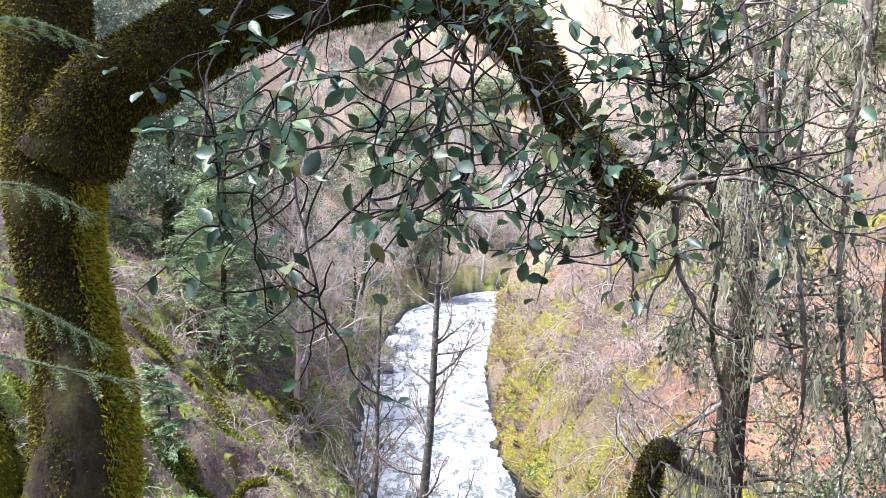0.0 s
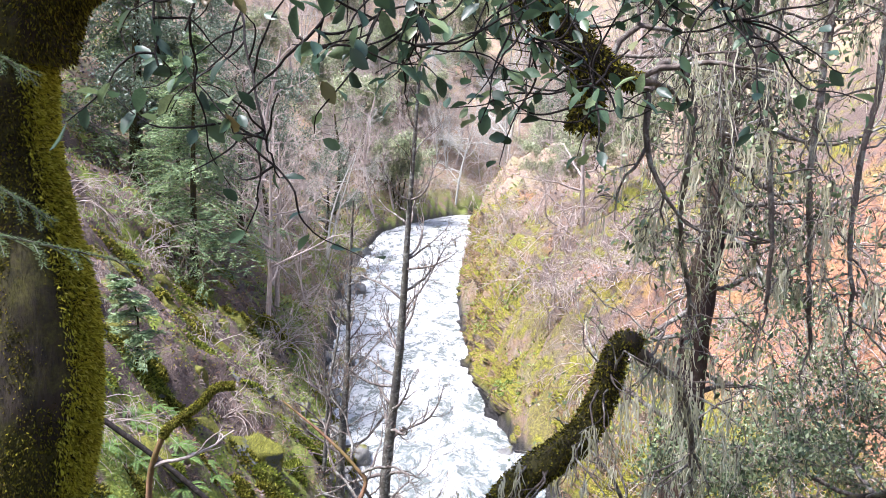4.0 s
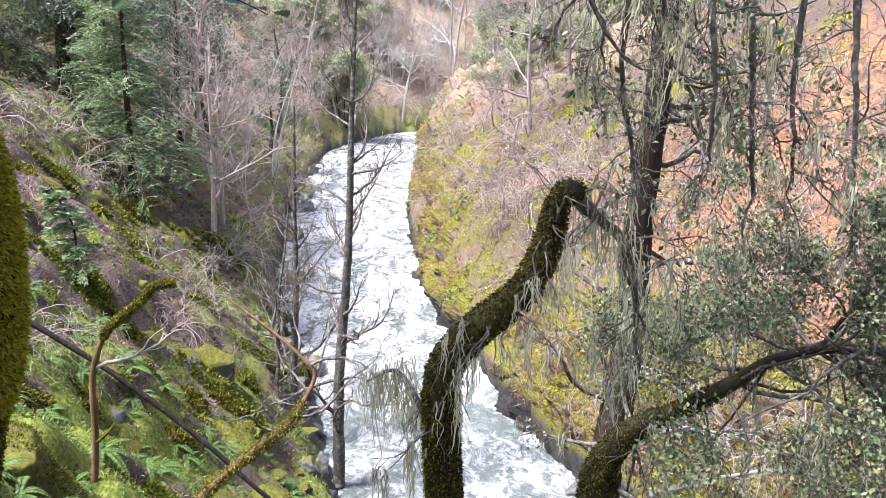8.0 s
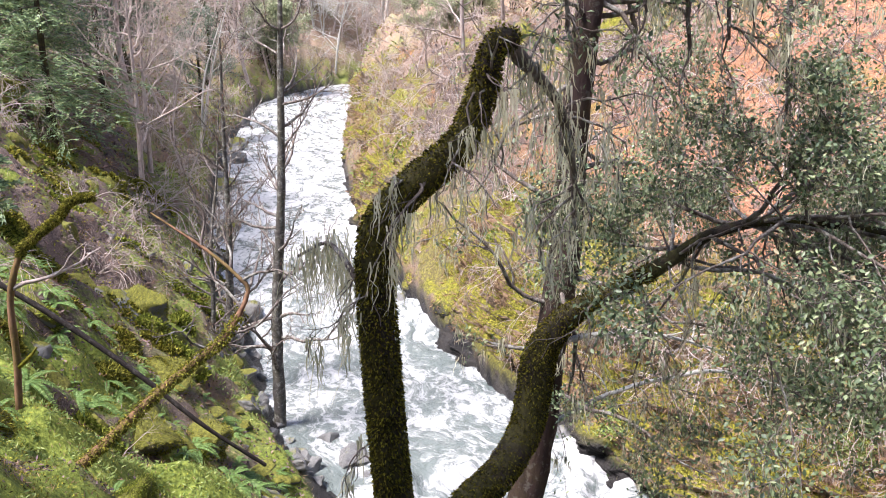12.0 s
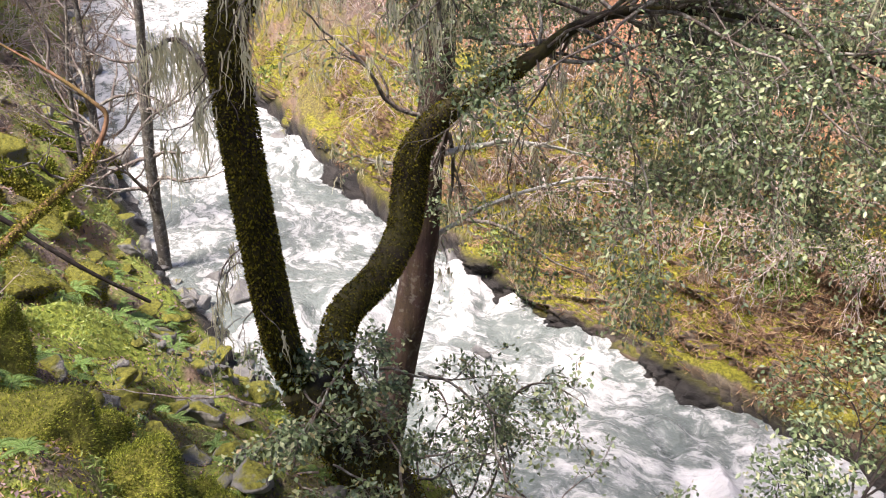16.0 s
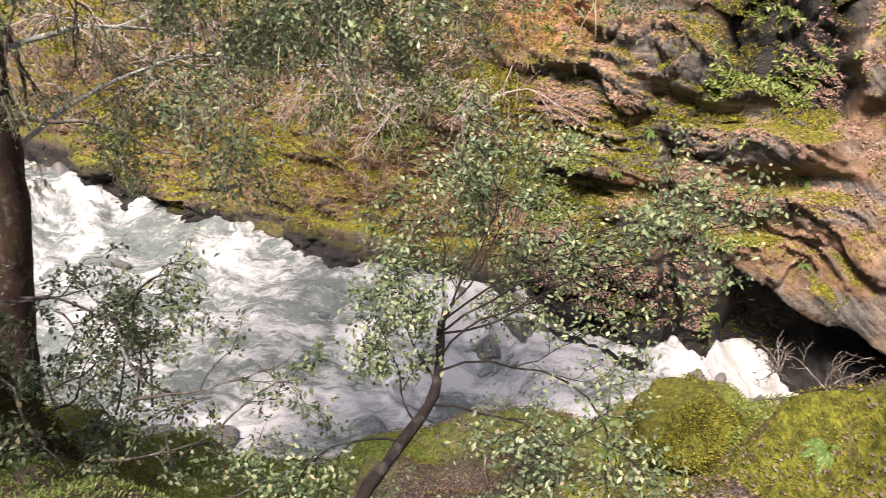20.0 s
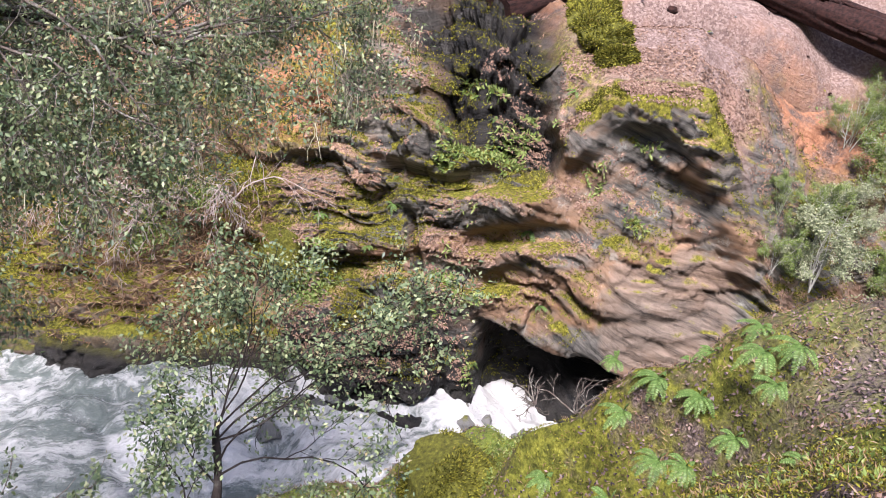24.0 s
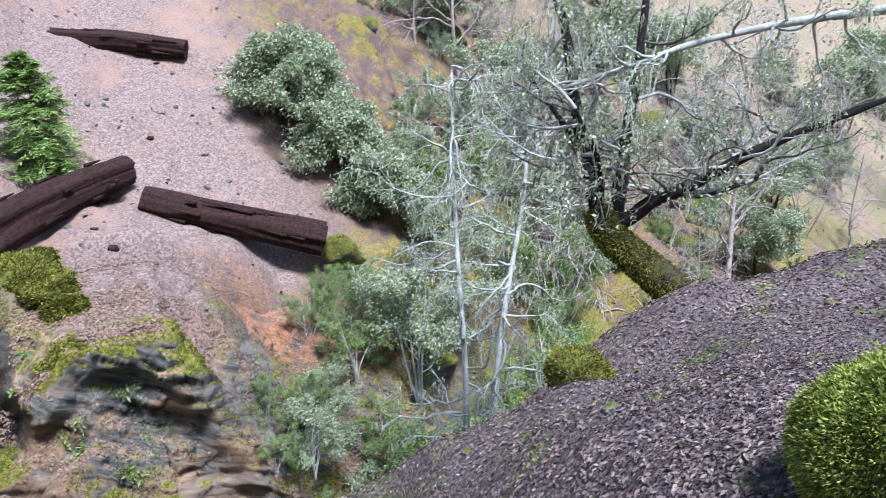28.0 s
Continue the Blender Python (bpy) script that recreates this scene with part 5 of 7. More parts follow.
# ---------------------------------------------------------------- the forked mossy oak over the stream
def forked_oak():
    rng = np.random.default_rng(21)
    tree = thing("forked_oak", (1.15, 4.1, 4.3), "leaning live oak with two shaggy moss-covered stems", "tree")
    base = spline([(1.25, 4.0, 3.9), (1.16, 4.05, 4.5), (1.0, 4.15, 5.05), (0.72, 4.28, 5.55)], 20)
    a = spline([(0.85, 4.25, 5.35), (0.69, 4.28, 5.52), (0.59, 4.2, 5.82), (0.53, 4.0, 6.3), (0.48, 3.85, 6.86), (0.45, 3.75, 7.25), (0.43, 3.71, 7.6), (0.44, 3.69, 7.92), (0.59, 3.69, 8.12),
                (0.76, 3.69, 8.26), (0.86, 3.69, 8.38), (0.93, 3.69, 8.56), (0.97, 3.69, 8.74), (1.02, 3.69, 8.81), (1.09, 3.70, 8.78)], 90)
    b = spline([(0.85, 4.25, 5.4), (0.98, 4.45, 5.86), (1.25, 4.58, 6.05), (1.45, 4.7, 6.28), (1.52, 4.75, 6.55), (1.57, 4.8, 6.8), (1.72, 4.8, 7.02), (1.9, 4.8, 7.13), (2.1, 4.72, 7.26), (2.36, 4.63, 7.46), (2.6, 4.6, 7.62), (3.0, 4.55, 7.70), (3.5, 4.4, 7.66), (4.1, 4.15, 7.5), (4.7, 3.8, 7.25)], 96)
    ra = np.interp(np.linspace(0, 1, 90), [0, 0.15, 0.35, 0.55, 0.75, 0.88, 0.96, 1], [0.11, 0.10, 0.088, 0.08, 0.068, 0.052, 0.055, 0.03])
    rb = np.interp(np.linspace(0, 1, 96), [0, 0.15, 0.34, 0.44, 0.56, 0.75, 1], [0.11, 0.10, 0.106, 0.074, 0.056, 0.036, 0.018])
    for nm, line, rad, tufts in (("trunk", base, np.linspace(0.30, 0.2, 20), 6000), ("stem", a, ra, 15000), ("stem", b, rb, 11000)):
        g = Geo()
        tube(g, line, rad, 16, 0.14, 5, 7)
        st = part(nm, g, M_BARK_OAK, tree)
        g = Geo()
        fuzz(g, line[: int(len(line) * (0.62 if line is b else 1))], rad[: int(len(line) * (0.62 if line is b else 1))] * 1.02, rng, tufts * 2, 0.019, 0.009, 0.5)
        part("moss", g, M_MOSS_TRUNK, st, "shaggy olive-yellow moss", kind="stuff")
    # crown to the side of the second stem
    crown, tips = Geo(), []
    for k in range(42):
        p = b[rng.integers(60, 95)]
        h = (rng.normal(0.7, 0.6), rng.normal(-0.1, 0.8), rng.normal(0.06, 0.5))
        ln, r = rng.uniform(1.0, 2.6), rng.uniform(0.010, 0.02)
        wood = Geo()
        grow(wood, rng, p, h, ln, r, 3, 6, 0.8, -0.06, 0.18, tips, 5, 0.56)
        part("limb", wood, M_BARK_TWIG, tree)
    tip_leaves(crown, [q for q in tips if rng.random() < 0.8], rng, 3, 0.036, 0.020, 0.3, 0.07)
    part("crown", crown, M_LEAF_OAK, tree, "grey-green live oak leaves", kind="stuff")
    # leafy shoots round the foot
    wood, crown, tips2 = Geo(), Geo(), []
    for k in range(44):
        p = (rng.uniform(0.35, 2.1), rng.uniform(3.4, 4.6), rng.uniform(3.9, 5.6))
        grow(wood, rng, p, (rng.normal(0, 0.7), rng.normal(-0.3, 0.6), rng.uniform(-0.2, 1)), rng.uniform(0.5, 1.15), 0.012, 2, 4, 0.8, -0.1, 0.22, tips2, 4)
    for k in range(16):
        p = (rng.uniform(0.5, 1.2), rng.uniform(3.8, 4.25), rng.uniform(5.0, 5.8))
        grow(wood, rng, p, (rng.normal(0, 0.7), rng.normal(-0.5, 0.4), rng.uniform(-0.2, 0.8)), rng.uniform(0.3, 0.6), 0.009, 2, 4, 0.8, -0.1, 0.22, tips2, 4)
    for k in range(22):
        p = (rng.uniform(1.0, 2.1), rng.uniform(4.2, 5.6), rng.uniform(3.0, 4.6))
        grow(wood, rng, p, (rng.normal(0, 0.7), rng.normal(-0.3, 0.5), rng.uniform(0, 1)), rng.uniform(0.5, 1.0), 0.012, 2, 4, 0.8, -0.1, 0.22, tips2, 4)
    tip_leaves(crown, tips2, rng, 3, 0.044, 0.025, 0.3, 0.03)
    part("shoot", wood, M_BARK_TWIG, tree, kind="stuff")
    part("shoot_leaves", crown, M_LEAF_OAK, tree, "green leaves of shoots at the foot", kind="stuff")
    # drooping dead twigs and lichen on both stems
    wood, hang, t3 = Geo(), Geo(), []
    for k in range(16):
        i = rng.integers(20, 80)
        grow(wood, rng, a[i], (rng.normal(-0.4, 0.8), rng.normal(-0.3, 0.5), rng.uniform(-0.6, 0.6)), rng.uniform(0.25, 0.6), 0.008, 1, 4, 0.7, -0.5, 0.3, t3, 4)
    for k in range(14):
        grow(wood, rng, b[rng.integers(30, 90)], (rng.normal(0, 0.7), rng.normal(-0.3, 0.5), rng.uniform(-0.9, 0.5)), rng.uniform(0.3, 0.8), 0.009, 1, 4, 0.7, -0.6, 0.3, t3, 4)
    # the small limb with a beard of lichen over the water
    tw = spline([(0.42, 3.72, 7.5), (0.30, 3.85, 7.72), (0.20, 4.05, 7.78), (0.05, 4.1, 7.70)], 16)
    tube(wood, tw, np.linspace(0.02, 0.008, 16), 6)
    ribbons(hang, np.repeat(tw[4:], 22, 0) + rng.normal(0, 0.04, (264, 3)), rng, 0.06, 0.42, 0.004)
    hang_from(hang, t3, rng, 0.18, 0.05, 0.30, 0.005, 6)
    hang_from(hang, tips, rng, 0.02, 0.05, 0.25, 0.004, 4)
    part("dead_twig", wood, M_BARK_TWIG, tree, kind="stuff")
    part("lichen", hang, M_LICHEN, tree, "pale green beard lichen", kind="stuff")
    # broken dead top that leans off the first stem with lichen
    wood, hang, t4 = Geo(), Geo(), []
    top = spline([(1.05, 3.7, 8.78), (1.25, 3.9, 8.62), (1.45, 4.2, 8.45), (1.60, 4.4, 8.1), (1.66, 4.5, 7.7)], 24)
    tube(wood, top, np.linspace(0.04, 0.015, 24), 7, 0.2, 14, 3)
    part("dead_top", wood, M_BARK_TWIG, tree, "grey broken dead top")
    for k in range(14):
        wood = Geo()
        grow(wood, rng, top[rng.integers(3, 23)], (rng.normal(0.2, 0.6), rng.normal(0, 0.5), rng.uniform(-0.7, 0.5)), rng.uniform(0.3, 0.7), 0.010, 1, 5, 0.8, -0.2, 0.3, t4, 4)
        part("dead_limb", wood, M_BARK_TWIG, tree)
    ribbons(hang, np.repeat(top[2::2], 22, 0) + rng.normal(0, 0.06, (11 * 22, 3)), rng, 0.05, 0.24, 0.006)
    hang_from(hang, t4, rng, 0.16, 0.06, 0.32, 0.005, 6)
    part("lichen", hang, M_LICHEN, tree, "pale green beard lichen", kind="stuff")


forked_oak()


# ---------------------------------------------------------------- the reddish trunk with lichen-hung dead limbs
DEAD_LIMBS = (([(2.25, 7.0, 5.92), (2.6, 6.95, 5.98), (3.05, 6.9, 5.98), (3.6, 6.9, 5.84), (4.2, 6.95, 5.62)], 0.036),
              ([(2.2, 7.0, 5.0), (3.0, 7.1, 5.35), (4.2, 7.3, 5.42), (5.3, 7.4, 5.05), (6.4, 7.5, 4.75)], 0.028))


def red_tree():
    rng = np.random.default_rng(31)
    tree = thing("lichen_tree", (1.75, 7.0, 1.6), "reddish trunk with bare limbs full of pale lichen", "tree")
    line = spline([(1.6, 7.0, 1.2), (1.75, 7.0, 2.6), (1.95, 7.0, 3.7), (2.14, 7.0, 4.6), (2.28, 7.0, 5.9), (2.4, 7.0, 7.0), (2.42, 7.0, 8.0), (2.5, 7.0, 9.0), (2.6, 7.05, 10.2), (2.68, 7.1, 11.7), (2.75, 7.2, 14)], 60)
    rad = np.interp(np.linspace(0, 1, 60), [0, 0.3, 0.6, 1], [0.22, 0.17, 0.13, 0.06])
    g = Geo()
    tube(g, line, rad, 14, 0.12, 5, 3)
    part("trunk", g, M_BARK_RED, tree)
    hang, tips = Geo(), []
    for k in range(34):
        i = rng.integers(22, 59)
        s = rng.choice([-1, 1])
        wood = Geo()
        grow(wood, rng, line[i], (s * rng.uniform(0.3, 1), rng.uniform(-1, 0.4), rng.uniform(-0.6, 0.3)), rng.uniform(0.8, 2.3), 0.028, 2, 5, 0.75, -0.12, 0.26, tips, 5)
        part("bare_limb", wood, M_BARK_TWIG, tree)
    for pts, r in DEAD_LIMBS:
        wood = Geo()
        limb = spline(pts, 30)
        limb[1:] += np.cumsum(rng.normal(0, 0.008, (29, 3)), 0)
        tube(wood, limb, np.linspace(r, r * 0.3, 30), 7, 0.2, 9, 5)
        dead = part("dead_limb", wood, M_BARK_PALE, tree, "pale lichened dead limb")
        for k in range(9):
            wood = Geo()
            grow(wood, rng, limb[rng.integers(5, 29)], (rng.normal(0.5, 0.4), rng.normal(0, 0.5), rng.normal(0, 0.5)), rng.uniform(0.3, 0.8), 0.010, 1, 4, 0.7, -0.1, 0.22, tips, 4)
            part("twig", wood, M_BARK_PALE if k % 2 else M_BARK_TWIG, dead)
    hang_from(hang, tips, rng, 0.05, 0.04, 0.20, 0.006, 8)
    part("lichen", hang, M_LICHEN, tree, "pale grey-green beard lichen", kind="stuff")
    g = Geo()
    tip_leaves(g, [t for t in tips if rng.random() < 0.16], rng, 3, 0.05, 0.025, 0.4, 0.05)
    part("leaves", g, M_LEAF_OAK, tree, kind="stuff")
    return tree


def drooping_twigs():
    """A curtain of bare twigs and lichen beside the lichen tree."""
    rng = np.random.default_rng(33)
    tree = thing("drooping_branch", (2.2, 4.0, 7.0), "drooping bare branches with pale lichen and few leaves", "branch")
    stems = [
        [(1.02, 3.6, 10.0), (1.10, 3.7, 10.12), (1.22, 3.75, 10.05), (1.24, 3.8, 9.7), (1.30, 4.0, 9.3), (1.42, 4.15, 9.0), (1.46, 4.2, 8.8)],
        [(1.7, 4.0, 11.6), (1.66, 3.95, 11.0), (1.58, 3.9, 10.5), (1.62, 3.85, 10.0), (1.70, 3.85, 9.5), (1.74, 3.9, 9.0)],
        [(1.3, 3.9, 11.4), (1.42, 3.85, 10.9), (1.50, 3.8, 10.4), (1.46, 3.85, 9.9), (1.50, 4.0, 9.5)],
        [(2.2, 4.2, 11.4), (2.1, 4.1, 10.8), (1.98, 4.0, 10.3), (1.95, 4.0, 9.7), (2.02, 4.0, 9.2), (2.1, 4.05, 8.7)],
        [(2.5, 4.3, 11.2), (2.42, 4.2, 10.6), (2.35, 4.1, 10.0), (2.3, 4.1, 9.4), (2.36, 4.1, 8.8)],
        [(1.0, 4.3, 11.5), (1.15, 4.4, 10.9), (1.3, 4.5, 10.5), (1.6, 4.6, 10.25), (1.9, 4.7, 9.9)],
        [(1.9, 4.2, 11.5), (1.85, 4.15, 10.9), (1.80, 4.1, 10.4), (1.78, 4.1, 9.9)],
        [(2.8, 4.5, 11), (2.72, 4.4, 10.3), (2.7, 4.3, 9.6), (2.75, 4.3, 9.0), (2.8, 4.3, 8.4)],
    ]
    hang, tips = Geo(), []
    for st in stems:
        wood = Geo()
        line = spline(st, 30)
        line += np.cumsum(rng.normal(0, 0.006, line.shape), 0)
        tube(wood, line, np.linspace(0.026, 0.010, 30), 6, 0.25, 20, 1)
        for k in range(15):
            grow(wood, rng, line[rng.integers(4, 30)], (rng.normal(0, 0.8), rng.normal(0, 0.6), rng.uniform(-0.9, 0.5)), rng.uniform(0.3, 0.9), 0.007, 2, 4, 0.8, -0.15, 0.3, tips, 4)
        ribbons(hang, np.repeat(line[4::3], 4, 0) + rng.normal(0, 0.03, (36, 3)), rng, 0.04, 0.24, 0.0035)
        part("bare_branch", wood, M_BARK_TWIG, tree)
    hang_from(hang, tips, rng, 0.045, 0.04, 0.20, 0.005, 8)
    part("lichen", hang, M_LICHEN, tree, "pale grey-green beard lichen", kind="stuff")
    g = Geo()
    tip_leaves(g, [t for t in tips if rng.random() < 0.16], rng, 3, 0.042, 0.023, 0.4, 0.04)
    part("leaves", g, M_LEAF_OAK, tree, kind="stuff")


red_tree()
drooping_twigs()


# ---------------------------------------------------------------- alders by the water
def alder(name, foot, top, radius, seed, limbs, label):
    rng = np.random.default_rng(seed)
    tree = thing(name, foot, label, "tree", "alders by the stream")
    foot, top = np.array(foot, float), np.array(top, float)
    mids = [foot - np.array([0, 0, 0.5])] + [foot + (top - foot) * u + rng.normal(0, 0.05, 3) for u in (0.2, 0.45, 0.7)] + [top]
    line = spline(mids, 50)
    rad = radius * np.linspace(1, 0.18, 50)
    g = Geo()
    tube(g, line, rad, 10, 0.1, 5, seed)
    part("trunk", g, M_BARK_ALDER, tree)
    tips = []
    for k in range(limbs):
        wood = Geo()
        u = 0.16 + 0.82 * (k + rng.random()) / limbs
        i = int(u * 49)
        ang = rng.uniform(0, 6.28)
        grow(wood, rng, line[i], (math.cos(ang), math.sin(ang), rng.uniform(0.15, 0.7)), (1.9 - 1.0 * u) * rng.uniform(0.6, 1.2), 0.35 * rad[i] + 0.006, 2, 5, 0.65, 0.25, 0.15, tips, 5, 0.5, thin=0.004)
        part("limb", wood, M_BARK_TWIG, tree)
    g = Geo()
    pick = [t for t in tips if rng.random() < 0.25]
    if pick:
        pos = np.array([t[0] for t in pick])
        leaves(g, pos, np.tile([0, 0, -1.0], (len(pos), 1)) + rng.normal(0, 0.1, (len(pos), 3)), rng.normal(size=(len(pos), 3)), 0.06, 0.012, LEAF_NEEDLE)
    part("catkin", g, M_CATKIN, tree, "brown hanging catkins", kind="stuff")


alder("alder", (-0.72, 14.6, 1.45), (-0.28, 14.6, 11.6), 0.13, 41, 34, "slender bare alder with grey mottled bark at the water")
alder("alder", (-1.76, 16.5, 2.3), (-1.6, 16.5, 8.6), 0.10, 42, 26, "slender bare alder with grey mottled bark at the water")
alder("alder", (-2.15, 16.3, 2.4), (-1.75, 17.0, 7.4), 0.06, 43, 16, "thin bare alder stem leaning at the water")


# ---------------------------------------------------------------- dead wood on the near bank
def dead_stick():
    rng = np.random.default_rng(51)
    t = thing("dead_sapling", (-2.62, 7.4, 5.4), "dead mossy sapling with a bent brown stem", "branch")
    g = Geo()
    stem = spline([(-2.66, 7.4, 5.2), (-2.6, 7.4, 5.9), (-2.58, 7.4, 6.5), (-2.44, 7.4, 6.92), (-2.3, 7.4, 7.06), (-2.1, 7.42, 7.22), (-1.98, 7.45, 7.36), (-1.8, 7.5, 7.38)], 40)
    tube(g, stem, np.interp(np.linspace(0, 1, 40), [0, 0.5, 1], [0.034, 0.030, 0.014]), 8, 0.2, 9, 3)
    part("stem", g, bark_brown, t)
    g = Geo()
    grow(g, rng, stem[12], (1.0, 0.1, 0.35), 0.9, 0.025, 1, 4, 0.6, 0.1, 0.2, None, 6)
    part("side_branch", g, M_TWIG_PALE, t)
    g = Geo()
    grow(g, rng, stem[5], (0.8, -0.1, 0.5), 0.28, 0.03, 0, 0, 0.5, 0.2, 0.1, None, 6)
    part("stub", g, M_MOSS, t)
    g = Geo()
    fuzz(g, stem[16:], 0.026, rng, 8000, 0.030, 0.009)
    part("moss", g, M_MOSS_TUFT, t, "yellow-green moss", kind="stuff")


bark_brown = bark_material("brown dead wood", (0.07, 0.035, 0.02), (0.26, 0.15, 0.09), 14, moss=0.4)


def fallen_pole():
    t = thing("fallen_pole", (-3.6, 9.6, 5.4), "thin dark dead pole lying down the slope", "branch")
    g = Geo()
    line = spline([(-4.9, 9.6, 6.9), (-4.1, 9.5, 6.45), (-3.0, 9.4, 5.72), (-2.0, 9.3, 4.9), (-1.3, 9.2, 4.25), (-0.6, 9.3, 3.6)], 40)
    tube(g, line, np.linspace(0.042, 0.022, 40), 8, 0.15, 8, 5)
    part("stem", g, M_TWIG_DARK, t)


def mossy_bough():
    rng = np.random.default_rng(53)
    t = thing("dead_bough", (-1.95, 6.6, 5.2), "dead dark bough with moss on its lower half", "branch")
    g = Geo()
    line = spline([(-2.25, 6.4, 5.0), (-1.75, 6.6, 5.38), (-1.3, 6.9, 5.72), (-0.95, 7.1, 5.95), (-0.72, 7.25, 6.1), (-0.52, 7.4, 6.45), (-0.62, 7.45, 6.62), (-0.92, 7.6, 6.85), (-1.4, 7.8, 7.15)], 60)
    tube(g, line, np.interp(np.linspace(0, 1, 60), [0, 0.5, 1], [0.046, 0.030, 0.009]), 9, 0.22, 9, 4)
    part("stem", g, bark_brown, t)
    for i, h in ((38, (0.6, 0.4, 0.7)), (42, (1, 0.3, 0.1)), (34, (-0.5, 0.5, 0.8)), (46, (0.2, 0.5, 1)), (30, (0.7, -0.2, 0.3)), (25, (-0.6, 0.3, 0.8)), (52, (0.1, 0.6, 0.9)), (20, (0.6, 0.2, 0.9))):
        g = Geo()
        grow(g, rng, line[i], h, rng.uniform(0.7, 1.5), 0.016, 2, 4, 0.7, 0.1, 0.25, None, 5)
        part("side_twig", g, M_BARK_TWIG, t)
    g = Geo()
    fuzz(g, line[:34], 0.042, rng, 6000, 0.03, 0.010)
    part("moss", g, M_MOSS_TUFT, t, "bright yellow-green moss", kind="stuff")


dead_stick()
fallen_pole()
mossy_bough()


# ---------------------------------------------------------------- boulders
def boulder(at, size, seed, mat, label, flat=0.75, name="boulder", group="", tufts=0, detail=4, tuft=1.0, angular=0.3, fur=None):
    rng = np.random.default_rng(seed)
    t = thing(name, at, label, "rock", group)
    g = Geo()
    rock(g, at, size, rng, detail if size > 0.12 else 2, flat, seed, angular)
    part("stone", g, mat, t)
    if tufts:
        v = np.concatenate(g.v)
        c = np.asarray(at)
        tri = v[np.concatenate(g.f)[rng.integers(0, len(np.concatenate(g.f)), tufts)]]
        share = rng.dirichlet((1, 1, 1), tufts)[:, :, None]
        pick = (tri * share).sum(1)
        keep = (pick[:, 2] > at[2] - 1.2 * size) & ((fbm(pick, 2.5, 2, seed) > (-0.35 if fur is None else -1)))
        pick = pick[keep]
        o = unit(pick - c)
        n = len(pick)
        g = Geo()
        leaves(g, pick + rng.normal(0, 0.012, (n, 3)), unit(o + rng.normal(0, 0.5, (n, 3))), rng.normal(size=(n, 3)), rng.uniform(0.015, 0.04, n) * tuft, 0.010 * tuft, LEAF_SMALL)
        part("moss", g, fur or M_MOSS_TUFT, t, "thick yellow-green moss", kind="stuff")


MOSSY = "boulder under thick yellow-green moss"
for at, size, seed, flat, tufts in (((-2.75, 6.3, 6.0), 0.62, 1, 0.9, 14000), ((-1.05, 3.2, 6.15), 0.5, 2, 0.7, 12000), 
                                    ((4.35, 1.5, 4.55), 0.55, 4, 0.55, 12000), ((6.3, -2.75, 6.83), 0.36, 5, 0.65, 7000), 
                                    ((5.0, -0.5, 5.86), 0.40, 7, 0.4, 9000), ((16.9, -0.95, 5.5), 0.55, 18, 0.9, 4000), ((-2.0, 9.6, 3.9), 0.5, 9, 0.7, 5000), ((-1.5, 10.6, 3.1), 0.45, 10, 0.7, 4000),
                                    ((-2.4, 12.6, 3.2), 0.6, 11, 0.8, 5000), ((-2.9, 14.3, 3.6), 0.6, 12, 0.8, 4000), 
                                    ((9.2, 7.0, 2.6), 0.55, 15, 1.0, 5000), ((-8.3, 22.6, 8.4), 0.6, 16, 0.7, 2500), ((-7.2, 21.5, 7.6), 0.5, 17, 0.8, 2500)):
    if at[1] > 8:
        at = (at[0], at[1], ground(at[0], at[1]) + 0.05 * size)
    boulder(at, size, seed, M_STONE_MOSSY, MOSSY, flat, tufts=tufts)
boulder((2.22, -2.46, 8.27), 0.36, 3, M_STONE_MOSSY, "boulder under smooth pale green moss beside the path", 1.1, tufts=110000, tuft=0.55, angular=-0.35, fur=M_MOSS_PALE)
for k, (x, y, size) in enumerate(((-0.62, 2.9, 0.34), (-0.2, 2.55, 0.26), (0.12, 3.1, 0.24), (-0.5, 3.6, 0.3), (-0.95, 4.1, 0.36), (0.35, 2.7, 0.2), (-0.05, 3.8, 0.22))):
    boulder((x, y, ground(x, y) - 0.25 * size), size, 1900 + k, M_STONE_MOSSY, "dark slate boulder with bright green moss on its top", 0.8, tufts=26000, tuft=0.42, fur=M_MOSS_GREEN)
for k, (x, y, z, size) in enumerate(((13.3, 3.95, 6.05, 0.6), (12.65, 3.4, 6.0, 0.5), (13.0, 3.75, 6.1, 0.5), (12.3, 3.0, 5.85, 0.4), (13.8, 3.9, 6.15, 0.45))):
    boulder((x, y, max(z, ground(x, y)) - 0.1), size, 1950 + k, M_STONE_MOSSY, "mossy rock on the edge of the cliff top", 0.6, tufts=6000, tuft=2.0)
rng = np.random.default_rng(61)
for k in range(105):
    s = rng.uniform(6.2, 11.6)
    i = int(s)
    e = LEFT_EDGE[i] * (1 - s + i) + LEFT_EDGE[i + 1] * (s - i)
    tdir = unit(LEFT_EDGE[i + 1] - LEFT_EDGE[i])
    off = abs(rng.normal(0, 0.9)) - 0.15
    x, y = e + np.array([tdir[1], -tdir[0]]) * off * (1 if np.cross(tdir, np.array([tdir[1], -tdir[0]])) < 0 else -1)
    size = rng.uniform(0.08, 0.34)
    z = max(ground(x, y), float(water_level(np.array([x]), np.array([y]))[0]) - 0.05)
    wet_or_dark = off < 0.35
